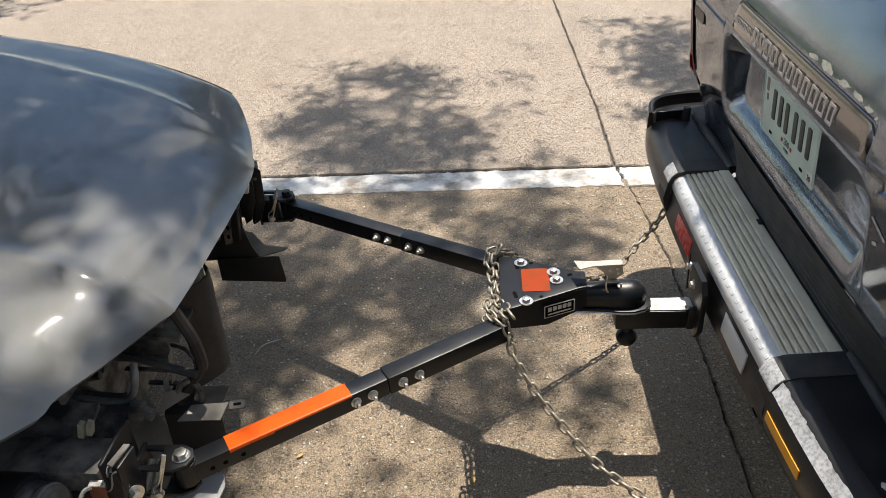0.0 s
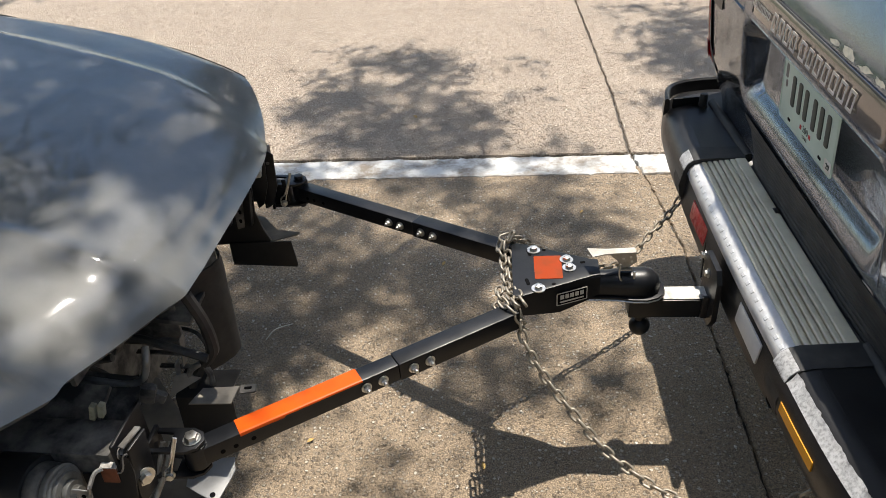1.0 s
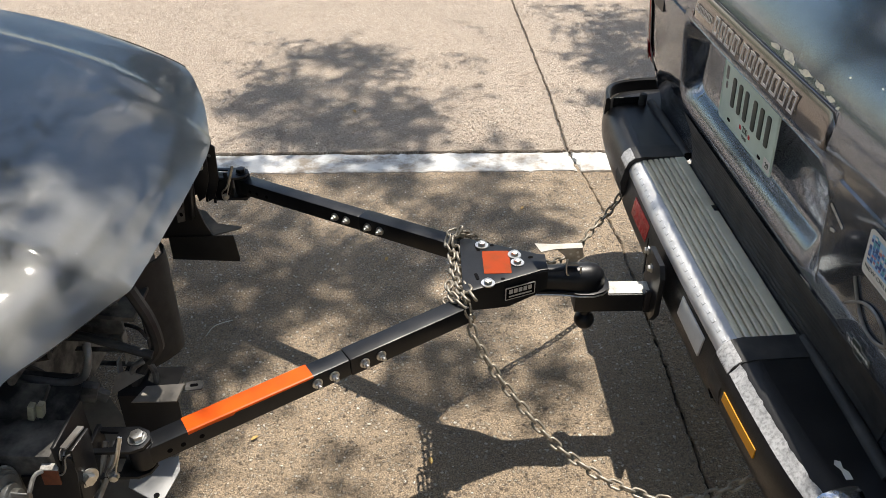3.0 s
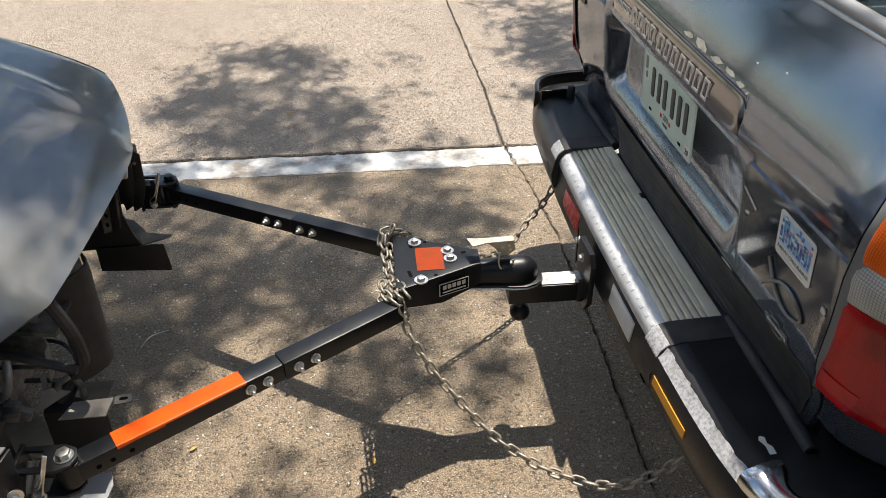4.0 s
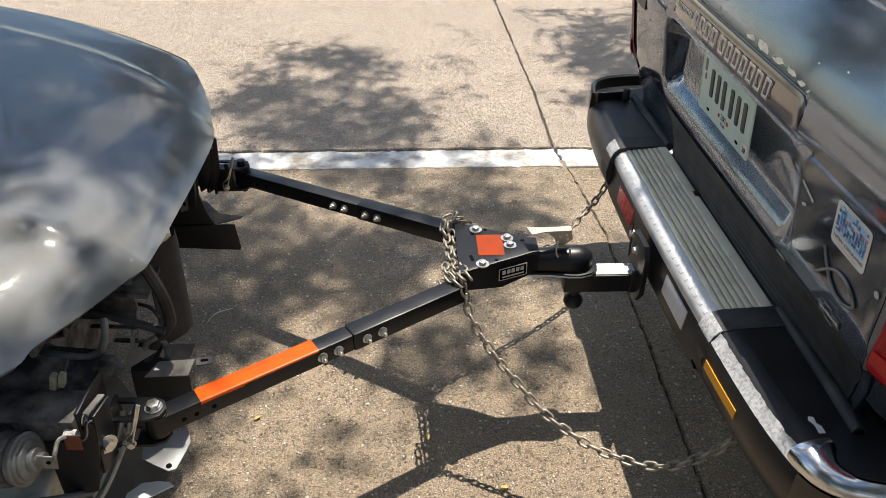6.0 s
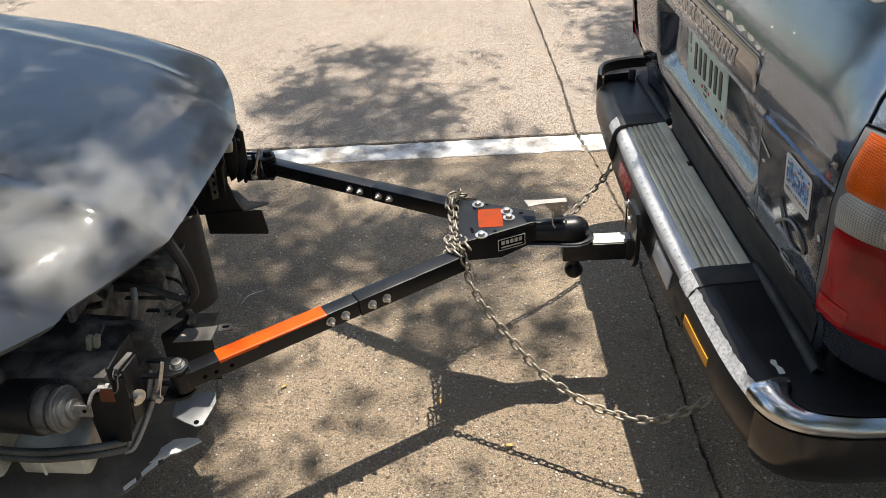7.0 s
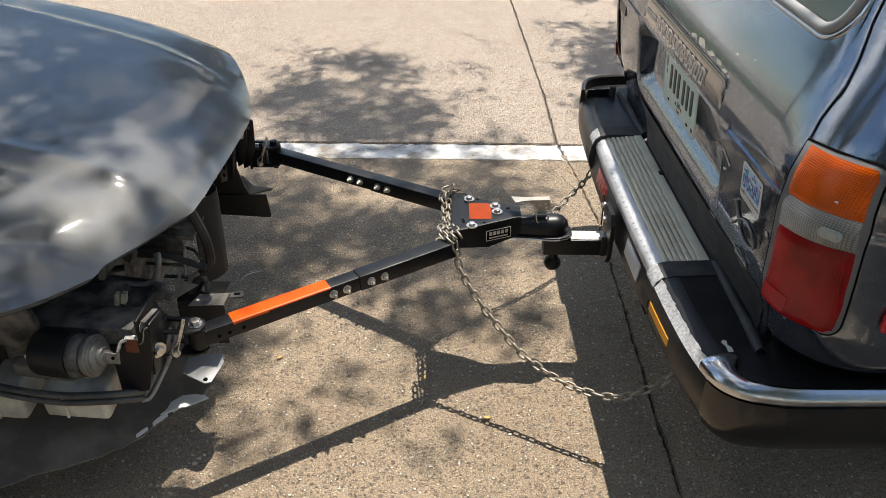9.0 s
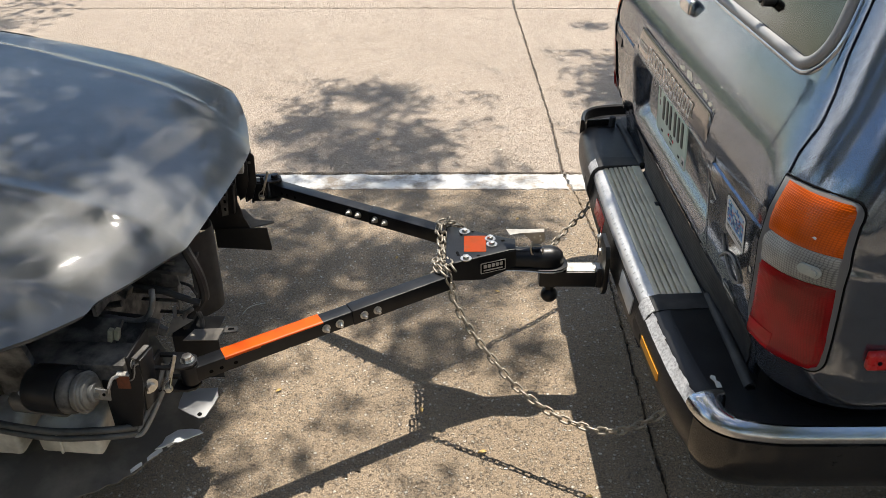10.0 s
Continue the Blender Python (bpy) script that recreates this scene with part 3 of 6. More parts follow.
# rear window: rubber seal, chrome bead, pane, and the cabin seen through it
loop = []
for x, z in rounded(1.255, 0.455, 0.085, 8):
    loop.append(skin(1.385 + z, abs(x), 0.004, 1 if x > 0 else -1))
bm = tube(bmesh.new(), loop, 0.011, 10, closed=True)
part("window_seal", bm, M_GREY, suv, "grey rubber window seal")
loop2 = [skin(1.385 + z, abs(x), -0.004, 1 if x > 0 else -1) for x, z in rounded(1.285, 0.485, 0.098, 8)]
bm = tube(bmesh.new(), loop2, 0.008, 10, closed=True)
part("window_surround", bm, M_SUV, suv)
bm = bmesh.new()
ring = [[skin(1.385 + z, abs(x), -0.0015, 1 if x > 0 else -1) for x, z in rounded(w, h, r, 8)] for w, h, r in ((1.25, 0.45, 0.085), (1.285, 0.485, 0.098), (1.30, 0.56, 0.04))]
grid(bm, ring, closed=True)
thicken(bm, 0.0)
part("window_frame", bm, M_SUV, suv)
bm = bmesh.new()
grid(bm, [[skin(z, abs(k), -0.006, 1 if k > 0 else -1) for k in (-0.625, -0.55, -0.4, -0.2, 0, 0.2, 0.4, 0.55, 0.625)] for z in (1.155, 1.25, 1.35, 1.5, 1.615)])
thicken(bm, 0.004)
glass = part("rear_window", bm, M_GLASS, suv, "tinted rear window pane")
glass.visible_shadow = False
bm = bmesh.new()
for y in (-0.42, 0.22):
    box(bm, (1.5, CY + y, 1.05), (0.16, 0.5, 0.75), Euler((0, radians(12), 0)).to_matrix(), 0.05, 3)
    box(bm, (1.62, CY + y, 1.5), (0.09, 0.26, 0.2), None, 0.035, 3)
part("rear_seat", bm, M_SEAT, suv, "tan cloth rear seats")
bm = bmesh.new()
grid(bm, [[(x, CY + y, z) for y, z in ((-0.74, 0.75), (-0.74, 1.12), (-0.66, 1.66), (-0.55, 1.74), (0.55, 1.74), (0.66, 1.66), (0.74, 1.12), (0.74, 0.75))] for x in (0.88, 1.4, 2.0, 2.6, 3.2)])
bm.faces.new([bm.verts.new((3.2, CY + y, z)) for y, z in ((-0.74, 0.75), (-0.66, 1.7), (0.66, 1.7), (0.74, 0.75))])
thicken(bm, 0.006)
part("interior_trim", bm, M_SEAT, suv, "dark tan cabin lining")
bm = box(bmesh.new(), (1.9, CY, 0.72), (2.5, 1.5, 0.05), None, 0.01)
part("cargo_floor", bm, M_SEAT, suv)
for side in (-1, 1):
    for x0, x1 in ((0.45, 1.45), (1.45, 2.35), (2.35, 3.15)):
        bm = bmesh.new()
        grid(bm, [[skin(z, 1.0 + x0 + (x1 - x0) * k / 3, -0.008, side) for k in range(4)] for z in (1.13, 1.3, 1.45, 1.64)])
        part("side_window", bm, M_DARKGLASS, suv, "dark tinted side window")
# wiper pivot and gate handle
bm = bmesh.new()
cyl(bm, skin(1.21, 0.33, -0.01, -1), skin(1.21, 0.33, 0.022, -1), 0.010, n=16, bevel=0.002)
tube(bm, smooth_path([skin(1.21, 0.33, 0.026, -1), skin(1.225, 0.25, 0.030, -1), skin(1.26, 0.05, 0.022, -1)], 4), 0.0035, 8)
part("wiper", bm, M_BLACK, suv, "black rear wiper arm")
bm = bmesh.new()
box(bm, skin(1.105, 0.08, 0.008, 1), (0.022, 0.085, 0.036), None, 0.008, 3)
part("gate_handle", bm, M_CHROME, suv, "bright tailgate handle")

# garnish over the plate, with worn lettering drawn as plain blocks
bm = bmesh.new()
rows = []
for k in range(-44, 45):
    y = k / 44 * 0.345
    s = abs(y)
    end = math.sqrt(max(0.0, 1 - max(0, (s - 0.322) / 0.0235) ** 2)) * 0.72 + 0.28
    prof = [(0.030, 0.913), (0.003, 0.9135), (-0.003, 0.916), (-0.0045, 0.945), (-0.0045, 0.970), (-0.003, 0.979), (0.006, 0.983)]
    rows.append([Vector((lerp(XB, z) + 0.004 * (s / 0.6) ** 2 + o + 0.004 * (1 - end), CY + y, 0.948 + (z - 0.948) * (end if z > 0.948 else 1))) for o, z in prof])
grid(bm, rows)
thicken(bm, 0.003)
garnish = part("garnish", bm, M_GARNISH, suv, "bronze-tinted garnish strip above the plate")
bm = tube(bmesh.new(), [r[-2] + Vector((-0.001, 0, 0.001)) for r in rows[::2]] + [rows[-1][2] + Vector((-0.001, 0, 0))], 0.0022, 7)
part("garnish_edge", bm, M_BLACK, garnish)


def garn(y, z):
    """A point on the garnish face, a little proud."""
    return Vector((lerp(XB, z) + 0.004 * (abs(y) / 0.6) ** 2 - 0.0052, CY + y, z))


rnd = random.Random(5)
ys = 0.325
for word, w, h, gap in ((6, 0.0140, 0.0155, 0.0045), (4, 0.030, 0.037, 0.0085), (7, 0.030, 0.037, 0.0085)):
    for i in range(word):
        ys -= w / 2
        ww = w * rnd.uniform(0.80, 1.0)
        fm = axes(garn(ys, 0.943) + Vector((-0.0012, 0, 0)), (0, -1, 0), Vector((0.004, 0, 0.045)))
        thick_w = 0.0052 if h > 0.02 else 0.003
        bm = bmesh.new()
        for ox, oy, bw, bh in ((-(ww - thick_w) / 2, 0, thick_w, h), ((ww - thick_w) / 2, 0, thick_w, h), (0, (h - thick_w) / 2, ww - 2 * thick_w, thick_w), (0, -(h - thick_w) / 2, ww - 2 * thick_w, thick_w)):
            prism(bm, [(-bw / 2, -bh / 2), (bw / 2, -bh / 2), (bw / 2, bh / 2), (-bw / 2, bh / 2)], fm @ pose(ox, oy, 0), 0.0007)
        part("letter_block", bm, M_TEXTGREY, garnish, smooth=False)
        ys -= w / 2 + gap
    ys -= 0.013

# number plate
pm = axes(Vector((0.5505, CY + 0.0225, 0.817)), (0, -1, 0), (-0.06, 0, 1))
plate = part("number_plate", prism(bmesh.new(), rounded(0.305, 0.152, 0.012), pm, 0.0014, 0.0005), M_PLATE, suv, "pale mint number plate with dark green characters")
bm = bmesh.new()
for (x0, y0), (x1, y1) in zip(rounded(0.295, 0.142, 0.010), rounded(0.295, 0.142, 0.010)[1:] + rounded(0.295, 0.142, 0.010)[:1]):
    a, b = pm @ Vector((x0, y0, 0.0014)), pm @ Vector((x1, y1, 0.0014))
    if (a - b).length > 1e-5:
        cyl(bm, a, b, 0.0012, n=6)
part("plate_rim", bm, M_PLATE, plate)
for i, x in enumerate((-0.082, -0.045, -0.010, 0.036, 0.072, 0.108)):
    fm = pm @ pose(x, 0.006, 0.0014)
    part("character_bar", prism(bmesh.new(), rounded(0.019, 0.066, 0.005, 3), fm, 0.0016, 0.0006), M_INK, plate)
for x, y, w, h in ((-0.128, 0.035, 0.014, 0.03), (-0.125, 0.008, 0.01, 0.016)):
    part("emblem_block", prism(bmesh.new(), rounded(w, h, 0.003, 2), pm @ pose(x, y, 0.0014), 0.0004), M_HORN, plate, smooth=False)
text("plate_year", "200", 0.020, pm @ pose(0.004, -0.044, 0.0016), M_INK, plate)
text("plate_year", "YEARS", 0.0095, pm @ pose(0.004, -0.060, 0.0016), M_INK, plate)
text("plate_tab", "20", 0.017, pm @ pose(0.130, -0.058, 0.0024), M_INK, plate)
part("tab_sticker", prism(bmesh.new(), rounded(0.034, 0.026, 0.003, 2), pm @ pose(0.130, -0.058, 0.0014), 0.0006), M_WHITE, plate, smooth=False)
for x in (-0.088, 0.088):
    part("plate_hole", prism(bmesh.new(), rounded(0.017, 0.007, 0.0034, 4), pm @ pose(x, -0.060, 0.0013), 0.0004), M_SUV_IN, plate, smooth=False)
for x in (-0.022, 0.028):
    part("emblem_block", prism(bmesh.new(), rounded(0.010, 0.009, 0.001, 2), pm @ pose(x, -0.046, 0.0014), 0.0004), M_REDREF, plate, smooth=False)


# tail lamps: a grey surround with a black seal, and three lenses in one rounded outline
def lens_left(z):
    return lerp([(0.668, 0.690), (0.76, 0.701), (0.85, 0.709), (0.914, 0.712), (1.002, 0.709)], z)


def lens_right(z):
    u = lerp(LENS_RIGHT, z)
    for zc, r, sg in ((0.706, 0.032, -1), (0.994, 0.020, 1)):
        t = (z - zc) * sg / r
        if t > 0:
            u -= r * 0.9 * (1 - math.sqrt(max(0.0, 1 - min(t, 1) ** 2)))
    return u


LENS_RIGHT = eased([(0.66, 0.879), (0.717, 0.881), (0.80, 0.885), (0.865, 0.886), (0.924, 0.879), (0.969, 0.869), (1.01, 0.860)])
RIM_RIGHT = eased([(0.64, 0.889), (0.708, 0.890), (0.787, 0.894), (0.88, 0.898), (0.942, 0.890), (0.992, 0.876), (1.02, 0.868)])


def rim_outline(grow=0.0, n=7):
    """The surround's outline as (z, u), anticlockwise from the lower inner corner."""
    out = [(0.648 - grow, 0.677 - grow)]
    for zc, r, a0 in ((0.712, 0.038, -90), (0.983, 0.035, 0)):
        for k in range(n + 1):
            a = radians(a0 + 90 * k / n)
            z = zc + (r + grow) * math.sin(a)
            out.append((z, lerp(RIM_RIGHT, zc) - r + (r + grow) * math.cos(a)))
        if a0 < 0:
            out += [(z, lerp(RIM_RIGHT, z) + grow) for z in (0.76, 0.82, 0.87, 0.91, 0.94)]
    out += [(1.014 + grow, 0.76), (1.009 + grow, 0.695 - grow)]
    out += [(z, u - grow) for z, u in ((0.95, 0.698), (0.88, 0.698), (0.80, 0.692), (0.72, 0.684))]
    return out


def lamp(side):
    def patch(name, lo, hi, out, mat, label, ns=16, nz=10):
        bm = bmesh.new()
        rows = []
        for j in range(nz + 1):
            row = []
            for i in range(ns + 1):
                f, g = i / ns, j / nz
                z = lo(f) + (hi(f) - lo(f)) * g
                a, b = lens_left(z), lens_right(z)
                dome = 0.003 * math.sin(math.pi * f)
                row.append(skin(z, a + (b - a) * f, out + dome - (0.003 if i in (0, ns) or j in (0, nz) else 0), side))
            rows.append(row)
        grid(bm, rows)
        thicken(bm, 0.005)
        return part(name, bm, mat, body, label)
    rim = rim_outline()
    mid_z, mid_u = 0.83, 0.78
    bm = bmesh.new()
    rings = []
    for f, out in ((1.008, -0.006), (1.0, 0.002), (0.99, 0.0035), (0.80, 0.0035), (0.4, 0.002), (0.05, 0.002)):
        rings.append([skin(mid_z + (z - mid_z) * f, mid_u + (u - mid_u) * f, out, side) for z, u in rim])
    vs = grid(bm, rings, closed=True)
    bm.faces.new(vs[-1])
    thicken(bm, 0.0)
    body = part("tail_lamp", bm, M_GREY, suv, "tail lamp in a satin grey surround")
    loop = [skin(z, u, 0.001, side) for z, u in rim_outline(0.001)]
    part("lamp_seal", tube(bmesh.new(), loop, 0.0024, 8, closed=True), M_SUV_IN, body, "black rubber lamp seal")
    ac = lambda f: 0.914 + 0.009 * f
    cr = lambda f: 0.850 + 0.015 * f
    patch("amber_lens", lambda f: ac(f), lambda f: 1.006 + 0.006 * f, 0.006, M_AMBER, "ribbed amber indicator lens")
    patch("clear_lens", lambda f: cr(f), lambda f: ac(f) - 0.0006, 0.0055, M_CLEAR, "clear prismatic reversing lens")
    patch("red_lens", lambda f: 0.664 + 0.006 * f + 0.010 * f * f, lambda f: cr(f) - 0.0006, 0.006, M_RED, "deep red stop lens", nz=16)
    bm = bmesh.new()
    rows = []
    for z in (0.676, 0.690, 0.704, 0.718):
        a, b = lens_left(z), lens_right(z)
        rows.append([skin(z + 0.004 * f, a + (b - a) * f, 0.0082, side) for f in (0.05, 0.15, 0.25, 0.35, 0.43)])
    grid(bm, rows)
    thicken(bm, 0.0015)
    part("red_reflector", bm, M_REDCORNER, body, "brighter red reflector in the corner of the lens")
    bm = bmesh.new()
    c = skin(0.888, 0.834, 0.009, side)
    tx = skin(0.888, 0.844, 0.009, side) - skin(0.888, 0.824, 0.009, side)
    prism(bm, rounded(0.042, 0.020, 0.0098, 6), axes(c, tx if side < 0 else -tx, (0, 0, 1)), 0.004, 0.0018)
    prism(bm, rounded(0.018, 0.012, 0.0058, 5), axes(c, tx if side < 0 else -tx, (0, 0, 1)) @ pose(0.006, 0, 0.004), 0.003, 0.0012)
    part("lens_boss", bm, M_BOSS, body, "smooth clear bulb boss")
    part("chip", prism(bmesh.new(), [(-0.004, 0), (0.003, -0.002), (0.004, 0.002), (0, 0.0035)], axes(skin(0.945, 0.82, 0.0108, side), tx if side < 0 else -tx, (0, 0, 1)), 0.0004), M_WHITE, body, smooth=False)
    bm = bmesh.new()
    box(bm, skin(0.738, 1.018, 0.007, side), (0.10, 0.016, 0.036), None, 0.006, 3)
    mk = part("side_marker", bm, M_REDREF, suv, "red side marker lamp")
    cyl(bm := bmesh.new(), skin(0.738, 0.985, 0.013, side), skin(0.738, 0.985, 0.017, side), 0.004, n=10)
    part("screw", bm, M_SUV_IN, mk)


lamp(-1)
lamp(1)

# ribbed rubber apron between the step and the recess
bm = bmesh.new()
rows = []
for j in range(0, 55):
    z = 0.522 + 0.139 * j / 54
    o = (0.003 + 0.0032 * abs(math.sin(math.pi * j / 5)) ** 0.6) * min(1, (54 - j) / 4)
    rows.append([skin(z, abs(y), 0.002 + o * max(0, min(1, (0.47 - y) / 0.20, (y + 0.37) / 0.03)), 1 if y < 0 else -1) for y in [-0.362 + 1.03 * i / 26 for i in range(27)]])
rows.insert(0, [p + Vector((-0.030, 0, -0.008)) for p in rows[0]])
grid(bm, rows)
thicken(bm, 0.002)
part("ribbed_apron", bm, M_RUBBER, suv, "black ribbed rubber apron below the plate")


# sticker, fish outline and chrome badge
def on_gate(y, z, out=0.001):
    s = abs(y - CY)
    o = skin(z, s, out, -1)
    return axes(o, skin(z, s + 0.02, out, -1) - skin(z, s - 0.02, out, -1), skin(z + 0.02, s, out, -1) - skin(z - 0.02, s, out, -1))


sm = on_gate(-0.682, 0.846) @ pose(0, 0, 0, 0, 0, -2) @ Matrix.Diagonal((1.26, 0.96, 1, 1))
sticker = part("window_sticker", prism(bmesh.new(), rounded(0.082, 0.084, 0.008, 4), sm, 0.0008), M_WHITE, suv, "white sticker with a blue town picture", smooth=False)
part("sticker_field", prism(bmesh.new(), rounded(0.070, 0.052, 0.003, 3), sm @ pose(0, 0.008, 0.0008), 0.0003), Mat("pale_sky_ink", (0.35, 0.55, 0.75), 0.45).m, sticker, smooth=False)
INKS = [M_BLUE, Mat("deep_blue_ink", (0.02, 0.06, 0.22), 0.45).m, Mat("teal_ink", (0.10, 0.33, 0.42), 0.45).m, M_WHITE, Mat("rose_ink", (0.5, 0.2, 0.22), 0.45).m]
rnd = random.Random(14)
for c in range(11):
    x, y = -0.0325 + 0.0065 * c, -0.015
    while y < 0.024 + 0.009 * math.sin(c * 1.3):
        h = rnd.uniform(0.003, 0.0065)
        w = rnd.uniform(0.0035, 0.0062)
        part("picture_block", prism(bmesh.new(), rounded(w, h * 0.86, 0.0008, 2), sm @ pose(x + rnd.uniform(-0.0008, 0.0008), y + h / 2 + 0.002, 0.0011), 0.0003), rnd.choice(INKS[:2] + INKS[:2] + INKS), sticker, smooth=False)
        y += h
text("sticker_text", "NEW ORLEANS", 0.0105, sm @ pose(0, -0.026, 0.001), M_INK, sticker, 0.0002)
part("sticker_bar", prism(bmesh.new(), rounded(0.05, 0.004, 0.001, 2), sm @ pose(0, -0.036, 0.0008), 0.0003), M_TEXTGREY, sticker, smooth=False)
fm = on_gate(-0.677, 0.750) @ pose(0, 0, 0, 0, 0, -8)
fish = [(-0.062, 0.030), (-0.045, 0.010), (-0.020, -0.013), (0.008, -0.022), (0.036, -0.016), (0.054, 0.0), (0.036, 0.016), (0.008, 0.022), (-0.020, 0.013), (-0.045, -0.010), (-0.062, -0.030)]
bm = tube(bmesh.new(), smooth_path([fm @ Vector((x, y, 0.002)) for x, y in fish], 4), 0.0027, 8)
part("fish_outline", bm, M_METAL, suv, "dull chrome fish outline badge")
fm = on_gate(-0.672, 0.678)
bow = [(-0.034, -0.009), (-0.016, -0.009), (-0.013, -0.018), (0.010, -0.019), (0.015, -0.009), (0.034, -0.008), (0.036, 0.010), (0.015, 0.010), (0.011, 0.019), (-0.012, 0.018), (-0.016, 0.009), (-0.034, 0.009)]
badge = part("dealer_badge", prism(bmesh.new(), bow, fm, 0.0025, 0.0006), M_INK, suv, "small dark badge with a bright outline")
part("outline", tube(bmesh.new(), [fm @ Vector((x, y, 0.0026)) for x, y in bow], 0.0011, 6, closed=True), M_METAL, badge)
for k in range(7):
    part("letter_block", prism(bmesh.new(), rounded(0.0062, 0.0085 - 0.0012 * (k % 3), 0.001, 2), fm @ pose(-0.027 + 0.0092 * k, 0.0, 0.0026), 0.0006), M_WHITE, badge, smooth=False)
for dy, dz, w, h, a in ((-0.47, 0.66, 0.045, 0.016, 0.2), (-0.535, 0.845, 0.05, 0.006, -0.4), (-0.53, 0.815, 0.015, 0.006, 0.3), (-0.775, 0.80, 0.012, 0.012, 0.1)):
    bm = prism(bmesh.new(), rounded(w, h, h * 0.3, 2), on_gate(dy, dz) @ pose(0, 0, 0, 0, 0, math.degrees(a)), 0.0005)
    part("scrape", bm, M_WORNWHITE, suv, "pale scrape in the paint", smooth=False)
M_FILLER = Mat("bare_filler", (0.5, 0.47, 0.37), 0.7).worn((0.6, 0.57, 0.46), (0.3, 0.29, 0.26), 0.8, 60, (0.5, 0.7)).m
for y, z, w, h, a in ((-0.175, 0.992, 0.05, 0.012, 6), (-0.235, 0.994, 0.07, 0.018, -6), (-0.305, 0.992, 0.05, 0.014, 6), (-0.362, 0.991, 0.045, 0.012, -8), (-0.405, 0.988, 0.034, 0.010, 4), (-0.435, 0.985, 0.012, 0.006, 30), (-0.42, 1.03, 0.006, 0.004, 10), (-0.50, 1.045, 0.007, 0.003, -20)):
    jag = [(w * 0.5 * math.cos(t) * (0.75 + 0.5 * noise.noise((y * 90, t * 2.1, z))), h * 0.5 * math.sin(t) * (0.8 + 0.6 * noise.noise((t * 2.7, y * 70, z)))) for t in (2 * math.pi * k / 14 for k in range(14))]
    bm = prism(bmesh.new(), jag, on_gate(y, z, 0.0008) @ pose(0, 0, 0, 0, 0, a), 0.0002)
    part("paint_chip", bm, M_FILLER, suv, "cream filler showing through chipped paint", smooth=False)
bm = bmesh.new()
prism(bm, rounded(0.09, 0.028, 0.004, 3), axes(skin(0.86, 0.62, 0.003, 1), skin(0.86, 0.63, 0, 1) - skin(0.86, 0.61, 0, 1), (0, 0, 1)), 0.004, 0.001)
part("model_badge", bm, M_BLACK, suv, "small dark model badge")

suv.rotation_euler.z = radians(1.7)

# ---- rear bumper ----
bumper = thing("rear_bumper", (0.48, CY, 0.36), "black rear step bumper with ribbed metal tread and chrome corners", "bumper")


def bumper_path(o0, o1, n=40, side=-1):
    """Plan of the bumper's outer face by distance along it."""
    pts = [(0.407, 0.0), (0.408, 0.20), (0.411, 0.35), (0.415, 0.50), (0.422, 0.62), (0.432, 0.70), (0.447, 0.765), (0.468, 0.800), (0.503, 0.823), (0.55, 0.835), (0.61, 0.841), (0.80, 0.843), (1.10, 0.843)]
    sm = smooth_path([(x, y, 0) for x, y in pts], 8)
    acc, out = [0.0], []
    for a, b in zip(sm, sm[1:]):
        acc.append(acc[-1] + (b - a).length)
    for k in range(n + 1):
        d = o0 + (o1 - o0) * k / n
        i = max(j for j in range(len(acc)) if acc[j] <= d + 1e-9)
        i = min(i, len(sm) - 2)
        f = (d - acc[i]) / (acc[i + 1] - acc[i])
        p, t = sm[i].lerp(sm[i + 1], f), (sm[i + 1] - sm[i]).normalized()
        out.append((p.x, CY + side * p.y, -t.y, side * t.x))
    return out


